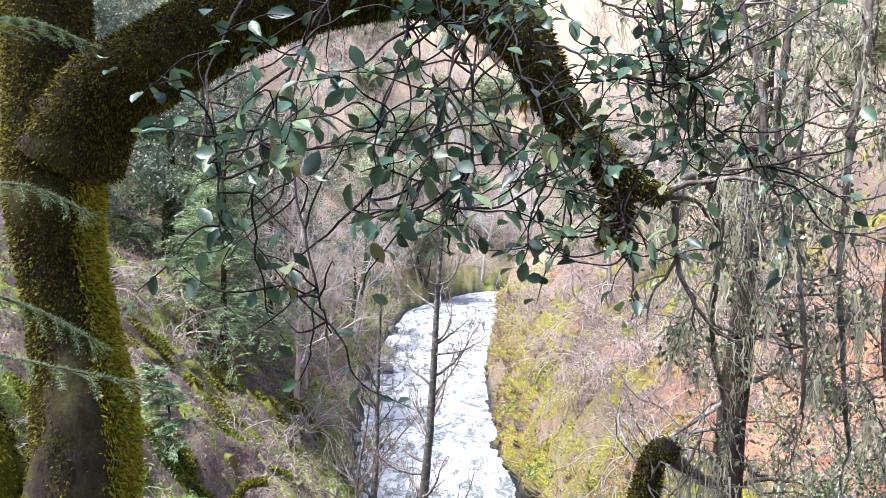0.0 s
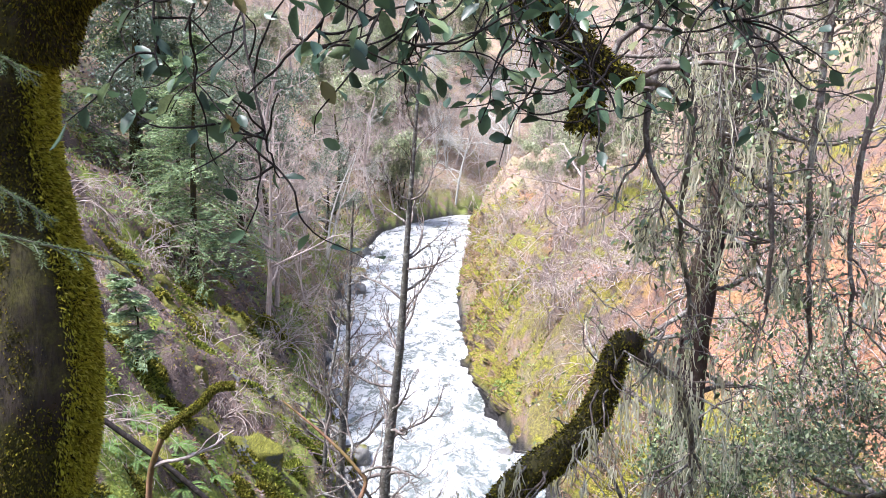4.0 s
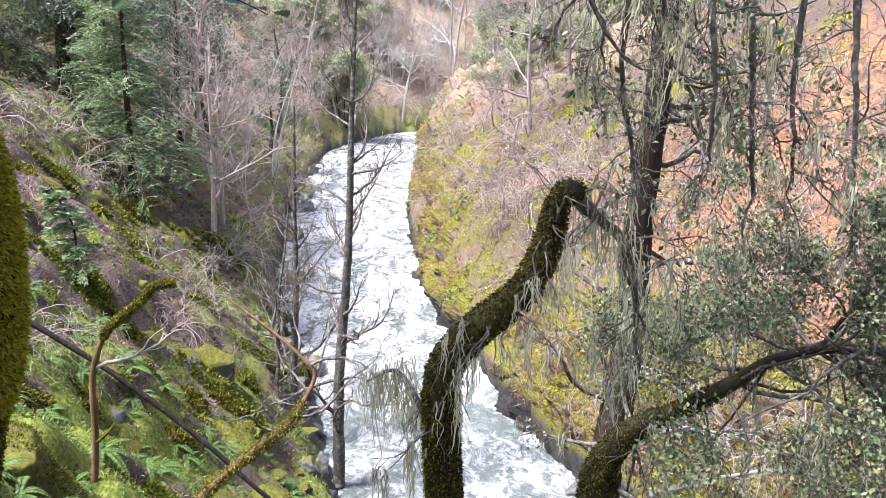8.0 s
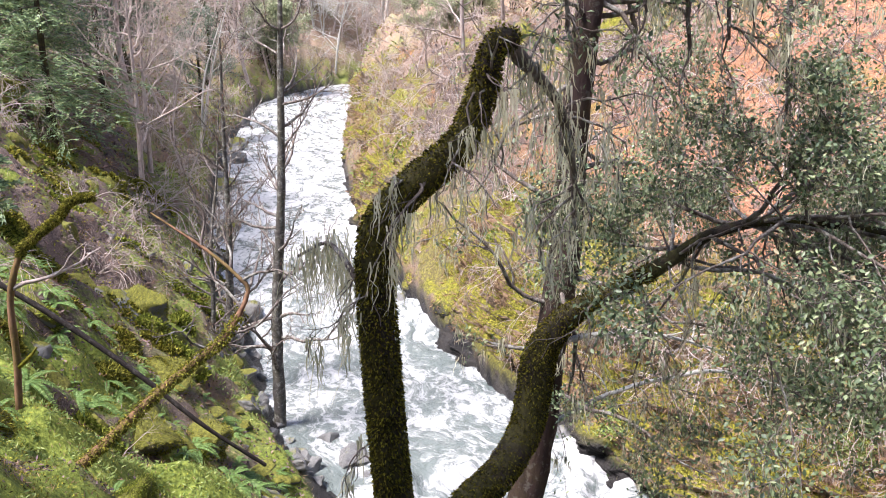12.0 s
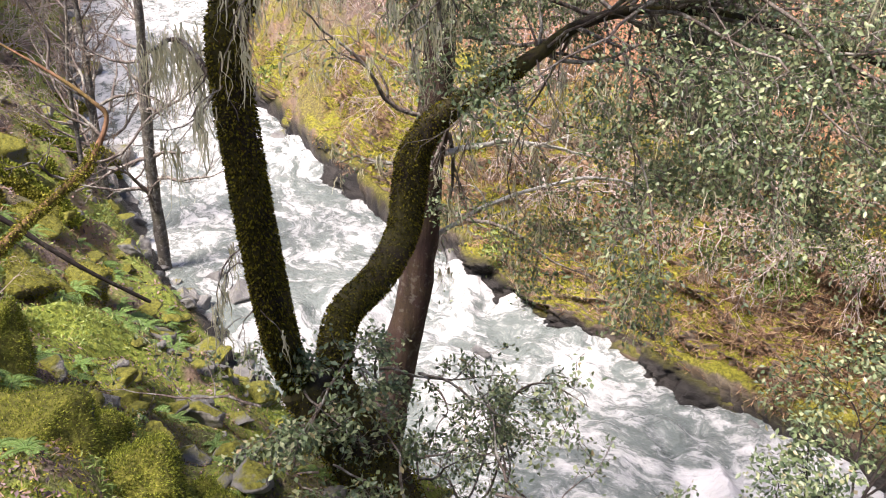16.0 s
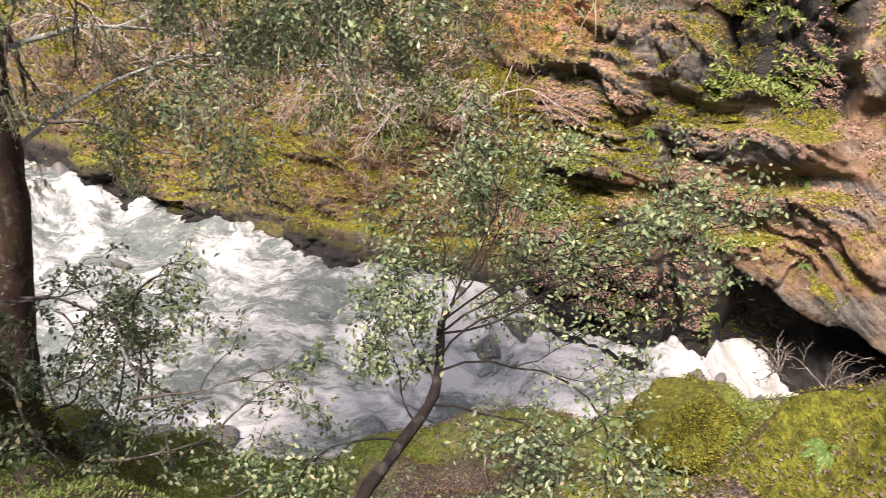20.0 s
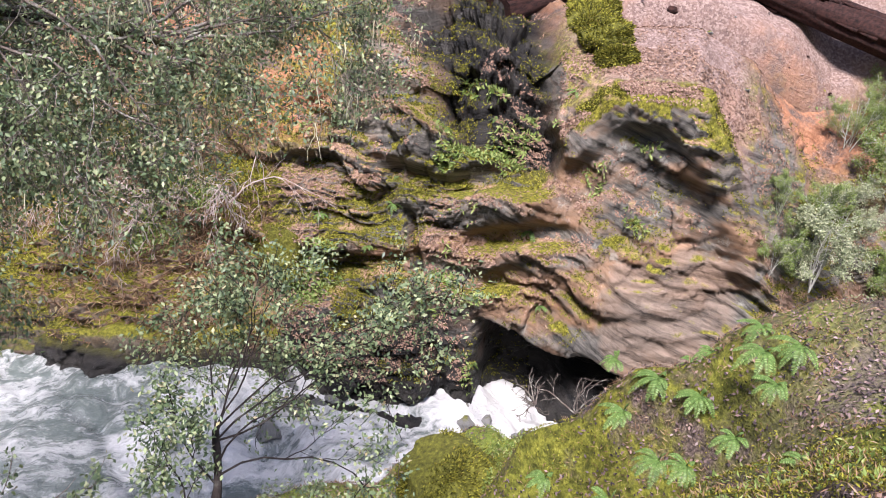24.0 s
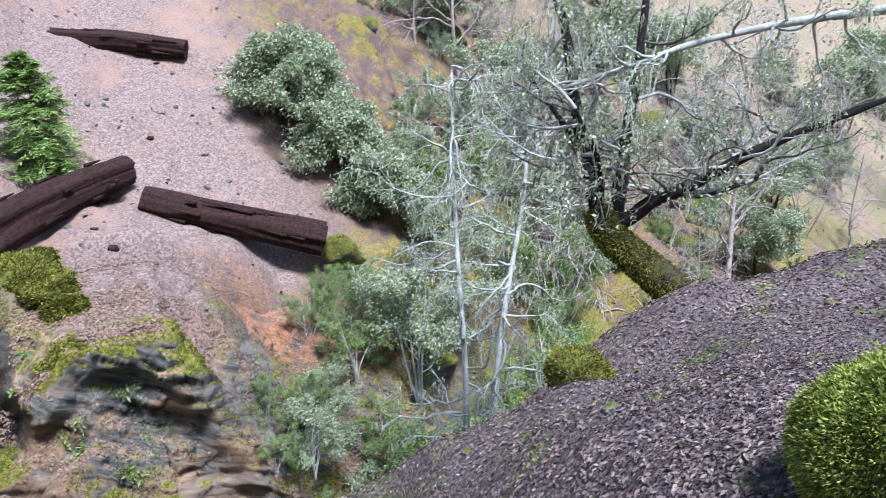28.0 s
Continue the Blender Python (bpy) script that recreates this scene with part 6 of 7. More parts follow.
    boulder((x, y, z + 0.02), size, 700 + k, M_STONE_WET if wet_or_dark else (M_STONE_MOSSY if rng.random() < 0.4 else M_STONE), "wet grey slate stone at the water's edge" if wet_or_dark else "grey slate stone on the bank", 0.6, "stone", "stones on the bank")
for k in range(30):
    s = rng.uniform(8.0, 15.8)
    i = int(s)
    e = RIGHT_EDGE[i] * (1 - s + i) + RIGHT_EDGE[i + 1] * (s - i)
    e = e + rng.normal(0, 0.18, 2)
    z = float(water_level(np.array([e[0]]), np.array([e[1]]))[0])
    boulder((e[0], e[1], z + rng.uniform(-0.12, 0.08)), rng.uniform(0.1, 0.34), 900 + k, M_STONE_WET, "wet grey slate stone at the water's edge", 0.65, "stone", "stones on the bank")
for k in range(34):
    s = rng.uniform(2.6, 6.4)
    i = int(s)
    e = LEFT_EDGE[i] * (1 - s + i) + LEFT_EDGE[i + 1] * (s - i) + np.array([rng.uniform(-0.9, 0.7), rng.normal(0, 0.4)])
    z = float(water_level(np.array([e[0]]), np.array([e[1]]))[0])
    boulder((e[0], e[1], z + rng.uniform(-0.1, 0.15)), rng.uniform(0.25, 0.8), 860 + k, M_STONE if k % 2 else M_STONE_WET, "grey slate boulder at the far water's edge", 0.7, "stone", "stones on the bank")
for k in range(26):
    x, y = rng.uniform(-0.9, 1.2), rng.uniform(2.6, 7.0)
    boulder((x, y, ground(x, y) + 0.02), rng.uniform(0.05, 0.2), 980 + k, M_STONE_MOSSY if k % 2 else M_STONE, "grey slate stone on the bank", 0.55, "stone", "stones on the bank")
for k in range(30):
    x, y = rng.uniform(-6.5, -1.6), rng.uniform(8.5, 20)
    size = rng.uniform(0.15, 0.45)
    boulder((x, y, ground(x, y) - 0.6 * size), size, 1020 + k, M_STONE_MOSSY if k % 3 else M_STONE, "dark slate outcrop on the slope", 0.9, "boulder", detail=3)
for k in range(90):
    x, y = rng.uniform(-0.9, 1.2), rng.uniform(3.8, 9.2)
    boulder((x, y, ground(x, y) + 0.02), rng.uniform(0.05, 0.2), 2000 + k, (M_STONE, M_STONE_WET, M_STONE_MOSSY)[k % 3], "purplish grey slate stone on the bank", 0.5, "stone", "stones on the bank", detail=3)


def outcrop(at, long, thick, seed, turn):
    """A slate rib that runs down the slope, mossy on top."""
    rng = np.random.default_rng(seed)
    t = thing("rock_outcrop", at, "dark slate rib with thick moss on its top", "rock", "slate ribs on the slope")
    g = Geo()
    rock(g, (0, 0, 0), 1.0, rng, 4, 0.85, seed, 0.4)
    v = np.concatenate(g.v)
    v[:, 2] += 0.10 * np.sin(v[:, 2] * 9 + 3 * fbm(v, 1.2, 2, seed)) * (np.abs(v[:, 2]) < 0.8)
    v = v * np.array([long, thick, thick * 0.9])
    fall = 0.75
    v = v @ np.array([(math.cos(fall), 0, -math.sin(fall)), (0, 1, 0), (math.sin(fall), 0, math.cos(fall))])
    c, s = math.cos(turn), math.sin(turn)
    v = v @ np.array([(c, s, 0), (-s, c, 0), (0, 0, 1)]) + np.asarray(at)
    g.v = [v]
    part("stone", g, M_STONE_MOSSY if seed % 3 else M_STONE, t)
    f = np.concatenate(g.f)
    tri = v[f]
    up = unit(np.cross(tri[:, 1] - tri[:, 0], tri[:, 2] - tri[:, 0]))
    good = np.flatnonzero(up[:, 2] > 0.25)
    pick = good[rng.integers(0, len(good), 2600)]
    pos = (tri[pick] * rng.dirichlet((1, 1, 1), len(pick))[:, :, None]).sum(1)
    keep = fbm(pos, 1.6, 2, seed) > -0.25
    pos, o = pos[keep], up[pick][keep]
    n = len(pos)
    far = 0.6 + 0.05 * at[1]
    g = Geo()
    leaves(g, pos, unit(o + rng.normal(0, 0.5, (n, 3)) - np.array([0, 0, 0.3])), rng.normal(size=(n, 3)), far * rng.uniform(0.03, 0.08, n), far * 0.028, LEAF_SMALL)
    part("moss", g, M_MOSS_TUFT if seed % 2 else M_MOSS_GREEN, t, "thick bright moss", kind="stuff")


for k in range(64):
    x, y = rng.uniform(-6.5, -1.2), rng.uniform(8.0, 27.0)
    x = x - 0.06 * (y - 8)
    big = rng.uniform(0.35, 0.85) * (0.75 + 0.02 * y)
    outcrop((x, y, ground(x, y) - 0.22 * big), big * rng.uniform(1.0, 1.6), big * rng.uniform(0.40, 0.6), 2300 + k, rng.uniform(-0.5, 0.3))
for x, y, size in ((0.6, 13.2, 0.4), (0.2, 14.0, 0.3), (1.0, 12.6, 0.25), (7.6, 6.0, 0.35), (4.2, 10.8, 0.3), (9.4, 3.4, 0.4), (2.2, 21, 0.4), (8.4, 3.5, 0.45)):
    boulder((x, y, float(water_level(np.array([x]), np.array([y]))[0]) - 0.05), size, int(x * 100 + 50), M_STONE_WET, "dark wet stone in the stream", 0.7, "stone", "stones in the stream")


# ---------------------------------------------------------------- ferns
def fern(at, size, seed, fronds=8, lean=(0, 0)):
    rng = np.random.default_rng(seed)
    t = thing("fern", at, "bright green fern with arched fronds", "fern", "ferns on the banks")
    for k in range(fronds):
        a = 6.283 * (k + rng.random() * 0.7) / fronds
        g = Geo()
        frond(g, at, (math.cos(a) + lean[0], math.sin(a) + lean[1], rng.uniform(0.25, 0.75)), size * rng.uniform(0.65, 1.1), rng, rng.uniform(0.35, 0.75))
        part("frond", g, M_FERN, t)


def fern_spot(x, y, size, seed, fronds=8, lean=(0, 0)):
    fern((x, y, ground(x, y) + 0.03), size, seed, fronds, lean)


rng = np.random.default_rng(71)
for k, (x, y) in enumerate(((4.91, -0.24), (4.89, -0.09), (4.66, -0.28), (4.69, 0.05), (4.3, -0.39), (4.35, -0.18), (4.19, 0.05), (4.63, -0.46), (4.5, -0.1), (4.8, 0.2), (4.1, -0.2))):
    fern_spot(x, y, rng.uniform(0.14, 0.22), 230 + k, 9, (-0.9, 0.35))
for k, (x, y, z) in enumerate(((3.55, -0.45, 6.5), (3.75, -0.55, 6.72), (3.5, -0.15, 6.25), (3.95, -0.45, 6.75), (3.3, -0.3, 6.45), (3.7, 0.1, 6.3), (4.1, -0.6, 6.75), (3.2, -0.75, 6.75), (4.4, 0.35, 6.1), (3.05, -0.05, 6.3), (3.35, 0.35, 6.0))):
    fern((x, y, max(z, ground(x, y) + 0.03)), rng.uniform(0.13, 0.20), 200 + k, 8, (-0.9, 0.4))
for k in range(150):
    x, y = rng.uniform(-5.6, -0.4), rng.uniform(5.6, 13.0)
    if fbm(np.array([[x, y, 0.0]]), 0.6, 2, 9)[0] > -0.25:
        fern_spot(x, y, rng.uniform(0.3, 0.55), 300 + k, 7, (0.3, -0.2))
for k in range(64):
    x, y = rng.uniform(-1.6, 0.9), rng.uniform(2.4, 7.2)
    fern_spot(x, y, rng.uniform(0.10, 0.16) + 0.035 * (y - 2.4), 400 + k, 7, (0.2, 0.2))


# ---------------------------------------------------------------- conifers and broadleaved evergreens of the slopes
def fir(at, height, seed, reach=0.32, label="young green fir with drooping sprays", name="fir_tree", start=0.12, dense=1.0, needle=0.075, mat=None):
    rng = np.random.default_rng(seed)
    t = thing(name, at, label, "tree")
    at = np.asarray(at, float)
    line = spline([at - np.array([0, 0, 0.4]), at + np.array([rng.normal(0, 0.03), rng.normal(0, 0.03), height * 0.5]), at + np.array([rng.normal(0, 0.1), rng.normal(0, 0.1), height])], 40)
    g = Geo()
    tube(g, line, np.linspace(0.018 * height, 0.006, 40), 8, 0.1, 6, seed)
    part("trunk", g, M_BARK_OAK, t)
    wood, crown = Geo(), Geo()
    n = int(24 * height ** 0.75 * dense)
    for k in range(n):
        u = start + (1 - start) * (k + rng.random()) / n
        i = min(int(u * 39), 38)
        ang = rng.uniform(0, 6.283)
        ln = height * reach * (1 - u) ** 0.75 * rng.uniform(0.45, 1.2) + 0.12
        d = np.array([math.cos(ang), math.sin(ang), rng.uniform(-0.15, 0.5)])
        m = 9
        tt = np.linspace(0, 1, m)
        b = line[i] + np.outer(tt * ln, unit(d)) - np.outer(tt ** 2 * ln * 0.28, [0, 0, 1])
        tube(wood, b, np.linspace(0.012, 0.003, m), 3)
        side = unit(np.cross(unit(d), [rng.normal(0, 0.4), rng.normal(0, 0.4), 1]))
        for q in range(1, m):
            for sgn in (-1, 1):
                sl = ln * 0.36 * (1 - 0.75 * tt[q]) * rng.uniform(0.4, 1.3) + 0.05
                hd = unit(side * sgn + unit(d) * 0.7 + rng.normal(0, 0.22, 3) - np.array([0, 0, 0.3]))
                c = max(4, int(sl / (0.02 + 0.25 * needle)))
                us = np.linspace(0.08, 1, c)
                pp = b[q] + np.outer(us * sl, hd) - np.outer(us ** 2 * sl * 0.2, [0, 0, 1])
                for s2 in (-1, 1):
                    h2 = unit(np.tile(hd + s2 * np.cross(hd, [0, 0, 1]) * 0.9, (c, 1)) + rng.normal(0, 0.18, (c, 3)))
                    leaves(crown, pp, h2, np.tile([0, 0, 1.0], (c, 1)) + rng.normal(0, 0.5, (c, 3)), needle, needle * 0.26, LEAF_NEEDLE)
    part("branch", wood, M_BARK_TWIG, t, kind="stuff")
    part("crown", crown, mat or M_NEEDLE, t, kind="stuff")
    return t


def broadleaf(at, height, seed, mat, label, leaf=0.06, levels=3, kids=6, spread_out=0.5, name="evergreen_tree", per=4, lean=(0, 0), bark=None, stems=1, width=0.42, lichen=0.0, girth=0.024):
    rng = np.random.default_rng(seed)
    t = thing(name, at, label, "shrub" if "shrub" in name else "tree")
    at = np.asarray(at, float)
    crown, wood, tips = Geo(), Geo(), []
    for s in range(stems):
        top = at + np.array([lean[0] + rng.normal(0, 0.12 * height * (stems > 1)), lean[1] + rng.normal(0, 0.12 * height * (stems > 1)), height * rng.uniform(0.7, 0.85)])
        line = spline([at - np.array([0, 0, 0.3]), at * 0.6 + top * 0.4 + rng.normal(0, 0.04 * height, 3), top], 30)
        rad = np.linspace(girth * height / stems ** 0.5, 0.25 * girth * height / stems ** 0.5, 30)
        g = Geo()
        tube(g, line, rad, 9, 0.12, 5, seed)
        part("trunk" if stems == 1 else "stem", g, bark or M_BARK_OAK, t)
        count = max(4, int(15 / stems))
        for k in range(count):
            u = 0.3 + 0.7 * (k + rng.random()) / count
            i = min(int(u * 29), 28)
            ang = rng.uniform(0, 6.283)
            grow(wood, rng, line[i], (math.cos(ang), math.sin(ang), rng.uniform(0.1, 0.9)), height * spread_out * (1.1 - 0.55 * u) * rng.uniform(0.7, 1.2), rad[i] * 0.6, levels - 1, kids, 0.75, 0.1, 0.18, tips, 5, 0.55, thin=0.004)
    tip_leaves(crown, tips, rng, per, leaf, leaf * width, 0.25, leaf * 0.9)
    part("branch", wood, bark or M_BARK_TWIG, t, kind="stuff")
    if per:
        part("crown", crown, mat, t, kind="stuff")
    if lichen:
        g = Geo()
        hang_from(g, tips, rng, lichen, 0.04, 0.2, 0.006, 3)
        part("lichen", g, M_LICHEN, t, "pale hanging lichen", kind="stuff")
    return t


def turned(x, y, dz, angle, size=1.0):
    return pose(x, y, ground(x, y) + dz, 0, 0, angle) @ Matrix.Diagonal((size, size, size, 1))


# ---------------------------------------------------------------- far and middle slopes
rng = np.random.default_rng(81)
fir((-6.4, 22.0, ground(-6.4, 22.0)), 6.5, 5, 0.42, start=0.08, needle=0.12, dense=1.2)
fir((-4.9, 13.4, ground(-4.9, 13.4)), 1.5, 6, 0.45, needle=0.10)
fir((-9.5, 26.5, ground(-9.5, 26.5)), 9.0, 7, 0.3, needle=0.15)
fir((-7.6, 24.5, ground(-7.6, 24.5)), 5.0, 9, 0.4, needle=0.12, dense=1.1)
fir((-4.6, 9.9, ground(-4.6, 9.9)), 0.8, 8, 0.5, "small green fir seedling on the slope")
bay = broadleaf((-9.2, 25.5, ground(-9.2, 25.5)), 7.5, 91, M_LEAF_BAY, "dark-stemmed bay tree with grey-green leaves", 0.13, 3, 6, 0.42, per=4)
for x, y, a, s in ((-12.5, 27, 40, 1.1), (-7.2, 31, 130, 1.05), (-11, 34, 220, 1.2), (-15, 24, 300, 1.1), (-8.5, 40, 20, 1.2), (-13, 45, 80, 1.3), (-16, 36, 170, 1.3), (9, 52, 30, 0.9), (-6.5, 49, 250, 0.8)):
    copy_thing(bay, turned(x, y, -0.2, a, s))
oak_dark = broadleaf((-7.6, 38, ground(-7.6, 38)), 8, 92, M_LEAF_BAY, "mossy dark-trunked oak with sparse leaves", 0.12, 3, 5, 0.4, per=1, lichen=0.15)
for x, y, a, s in ((-9.5, 44, 60, 1.0), (-6.8, 55, 140, 1.1), (7, 47, 200, 0.8), (-12, 52, 300, 1.1)):
    copy_thing(oak_dark, turned(x, y, -0.2, a, s))
bare = []
for k, (h, st, mat) in enumerate(((7.5, 1, M_TWIG_PALE), (9, 1, M_TWIG_PALE), (6, 3, M_TWIG_PALE), (8, 2, M_BARK_PALE))):
    x, y = ((-5.2, 27.5), (-3.5, 71), (-5.0, 33), (6, 62))[k]
    bare.append(broadleaf((x, y, ground(x, y)), h, 95 + k, M_CATKIN, "bare pinkish-grey tree with fine twigs on the far slope", 0.05, 3, 8, 0.42, "bare_tree", 0, (0, 0), mat, st, girth=0.012))
spots = [(-4.9, 24.5), (-5.6, 29.8), (-5.9, 36), (-5.6, 43), (-6.2, 58), (-4.8, 66), (-2, 79), (2, 84), (6, 90), (-8, 74), (12, 86), (4.5, 54), (8, 58), (12, 63), (16, 70), (10, 74), (20, 88), (-14, 84), (-22, 95), (0, 98), (10, 104), (-9, 102),
         (24, 100), (34, 92), (5.5, 30), (8, 35), (11, 29), (14, 36), (13, 44), (18, 50), (22, 60), (28, 66), (16, 26), (20, 33), (25, 42), (30, 50), (36, 60), (42, 76), (-20, 62), (-24, 48), (-28, 72), (-18, 110), (18, 118), (40, 110), (-30, 100)]
for k, (x, y) in enumerate(spots):
    copy_thing(bare[k % 4], turned(x, y, -0.2, rng.uniform(0, 360), rng.uniform(0.8, 1.35) * (1 + 0.004 * y)))
for k in range(70):
    x, y = rng.uniform(-12, 26), rng.uniform(86, 116)
    copy_thing(bare[k % 4], turned(x, y, -0.2, rng.uniform(0, 360), rng.uniform(0.8, 1.3)))
for k in range(150):
    x, y = rng.uniform(-45, 60), rng.uniform(52, 135)
    if abs(x - 0.1 * (y - 60)) > 9 or y > 98:
        copy_thing(bare[k % 4], turned(x, y, -0.2, rng.uniform(0, 360), rng.uniform(1.0, 1.7)))
for k in range(70):
    x, y = rng.uniform(-9, 16), rng.uniform(60, 96)
    if along(np.vstack([LEFT_EDGE[:4], RIGHT_EDGE[:4]]), np.array([x]), np.array([y]))[0][0] > 1.5 and ground(x, y) > 3.6:
        copy_thing(bare[k % 2], turned(x, y, -0.2, rng.uniform(0, 360), rng.uniform(0.6, 1.1)))
green = broadleaf((8.2, 41.5, ground(8.2, 41.5)), 3.6, 99, M_LEAF_GREY, "rounded grey-green shrub on the promontory", 0.13, 3, 7, 0.6, "evergreen_shrub", 5, stems=4)
for k in range(34):
    x, y = rng.uniform(-45, 55), rng.uniform(70, 135)
    copy_thing(green, turned(x, y, -0.15, rng.uniform(0, 360), rng.uniform(1.2, 2.4)))
for x, y, a, s in ((6.4, 40.2, 50, 0.8), (10.5, 44, 130, 1.0), (12, 38, 210, 0.9), (22, 46, 10, 1.5), (30, 58, 100, 1.8), (16, 62, 160, 1.5), (-4, 90, 220, 1.8), (14, 96, 280, 2), (-16, 76, 30, 1.8), (26, 84, 70, 2.2), (3, 110, 70, 2.5), (-12, 118, 10, 2.5), (28, 112, 190, 2.5), (24, 28, 40, 1.2)):
    copy_thing(green, turned(x, y, -0.15, a, s))
for k in range(20):
    copy_thing(green, turned(rng.uniform(20, 38), rng.uniform(-22, -2), -0.15, rng.uniform(0, 360), rng.uniform(0.35, 0.7)))
for k in range(24):
    copy_thing(bare[k % 4], turned(rng.uniform(20, 40), rng.uniform(-24, -3), -0.2, rng.uniform(0, 360), rng.uniform(0.4, 0.8)))
for k in range(50):
    x, y = rng.uniform(-22, 30), rng.uniform(58, 100)
    if along(np.vstack([LEFT_EDGE[:4], RIGHT_EDGE[:4]]), np.array([x]), np.array([y]))[0][0] > 3 and ground(x, y) > 4.5:
        copy_thing(bare[k % 4], turned(x, y, -0.2, rng.uniform(0, 360), rng.uniform(0.8, 1.3)))
# slopes across the stream to the south-east, behind the leaning oak
for k, (x, y) in enumerate(((24, -8), (28, -13), (33, -18), (27, -4), (34, -8), (40, -22), (38, -30), (31, -24), (44, -14), (48, -34), (30, -30), (22, -12), (36, -40), (26, -22), (45, -48))):
    copy_thing(bare[(k + 2) % 4], turned(x, y, -0.2, rng.uniform(0, 360), rng.uniform(0.6, 1.0)))
for x, y, a, s in ((25, -6, 0, 0.8), (29, -10, 60, 1.0), (22.5, -4.5, 120, 0.6), (32, -14, 200, 1.1), (36, -24, 300, 1.3), (27, -16, 30, 0.8), (42, -30, 140, 1.5), (34, -3, 250, 1.2), (24, -14, 330, 0.8)):
    copy_thing(green, turned(x, y, -0.1, a, s))

# ---------------------------------------------------------------- fir bough by the near oak
def fir_bough(name, pts, seed):
    rng = np.random.default_rng(seed)
    t = thing(name, pts[0], "young fir bough with pale green needles", "branch", "fir boughs by the oak")
    line = spline(pts, 24)
    wood, nd = Geo(), Geo()
    tube(wood, line, np.linspace(0.009, 0.002, 24), 5)
    ax = unit(np.gradient(line, axis=0))
    side = unit(np.cross(ax, [0, 0, 1]))
    shoots = [line[4:]]
    for i in range(3, 23, 2):
        for s in (-1, 1):
            ln = 0.26 * (1 - i / 30) * rng.uniform(0.6, 1.1)
            h = unit(side[i] * s + ax[i] * 0.9 - np.array([0, 0, 0.15]))
            q = line[i] + np.outer(np.linspace(0, ln, 12), h) - np.outer(np.linspace(0, 1, 12) ** 2 * 0.03, [0, 0, 1])
            tube(wood, q, np.linspace(0.003, 0.001, 12), 3)
            shoots.append(q)
    for q in shoots:
        dense = spline(q, max(16, int(np.linalg.norm(q[-1] - q[0]) / 0.0045)))
        a = unit(np.gradient(dense, axis=0))
        sd = unit(np.cross(a, [0, 0, 1]))
        for s in (-1, 1, 0.3, -0.3):
            n = len(dense)
            leaves(nd, dense, unit(sd * s + a * 0.55 + np.array([0, 0, 0.25]) + rng.normal(0, 0.15, (n, 3))), np.tile([0, 0, 1.0], (n, 1)), rng.uniform(0.016, 0.026, n), 0.0028, LEAF_NEEDLE)
    part("twig", wood, M_BARK_TWIG, t)
    part("needles", nd, M_NEEDLE, t, kind="stuff")


fir_bough("fir_bough", [(-2.3, 2.5, 10.35), (-1.7, 2.4, 10.5), (-1.42, 2.35, 10.52), (-1.15, 2.3, 10.42)], 1)
fir_bough("fir_bough", [(-2.3, 2.4, 9.75), (-1.7, 2.35, 9.95), (-1.4, 2.3, 9.98), (-1.15, 2.3, 9.88)], 2)
fir_bough("fir_bough", [(-2.4, 2.5, 9.35), (-1.7, 2.4, 9.42), (-1.3, 2.35, 9.38), (-0.85, 2.35, 9.30)], 3)
fir_bough("fir_bough", [(-2.4, 2.6, 9.6), (-1.75, 2.5, 9.62), (-1.45, 2.5, 9.55), (-1.2, 2.5, 9.42)], 4)


# ---------------------------------------------------------------- leafy bush on the bank below the camera
def near_bush():
    rng = np.random.default_rng(101)
    t = thing("oak_bush", (1.5, 1.2, ground(1.5, 1.2)), "low live oak bush with a forked dark stem", "shrub")
    g = Geo()
    stem = spline([(1.45, 1.2, ground(1.45, 1.2) - 0.2), (1.68, 1.33, 6.02), (2.0, 1.45, 6.08), (2.27, 1.54, 6.14), (2.5, 1.75, 6.26)], 24)
    tube(g, stem, np.linspace(0.030, 0.017, 24), 8, 0.2, 14, 2)
    part("stem", g, M_TWIG_DARK, t)
    tips, crown = [], Geo()
    for i, h, ln in ((14, (0.1, 0.6, 0.1), 0.5), (12, (-0.3, 0.8, -0.1), 0.6), (18, (0.1, 0.5, 0.6), 0.5), (20, (1, 0.1, 0.5), 0.9), (23, (0.9, 0.3, 0.5), 1.1), (23, (0.9, -0.1, 0.45), 1.2), (22, (0.9, -0.4, 0.35), 1.2), (21, (0.8, 0.5, 0.4), 1.0), (23, (0.7, 0.7, 0.45), 0.9), (22, (1, 0.1, 0.25), 1.4), (19, (0.9, -0.6, 0.1), 1.2), (16, (0.7, -0.8, 0), 1.0), (23, (1, 0.2, 0.7), 0.9)):
        g = Geo()
        grow(g, rng, stem[i], h, ln, 0.006, 2, 6, 0.75, 0.0, 0.2, tips, 5, 0.55, thin=0.0018)
        part("limb", g, M_TWIG_DARK, t)
    tip_leaves(crown, tips, rng, 6, 0.029, 0.016, 0.2, 0.035, LEAF_SMALL)
    part("crown", crown, M_LEAF_OAK, t, kind="stuff")
    wood, crown, tips = Geo(), Geo(), []
    t = thing("oak_bush", (3.6, 1.6, ground(3.6, 1.6)), "low grey-green live oak bush among mossy rocks", "shrub")
    for k in range(16):
        x, y = rng.uniform(2.6, 4.4), rng.uniform(0.9, 2.6)
        g = Geo()
        grow(g, rng, (x, y, ground(x, y)), (rng.normal(0, 0.6), rng.normal(0, 0.6), 1), rng.uniform(0.4, 0.9), 0.012, 2, 5, 0.8, 0.0, 0.2, tips, 4, 0.55)
        part("limb", g, M_BARK_TWIG, t)
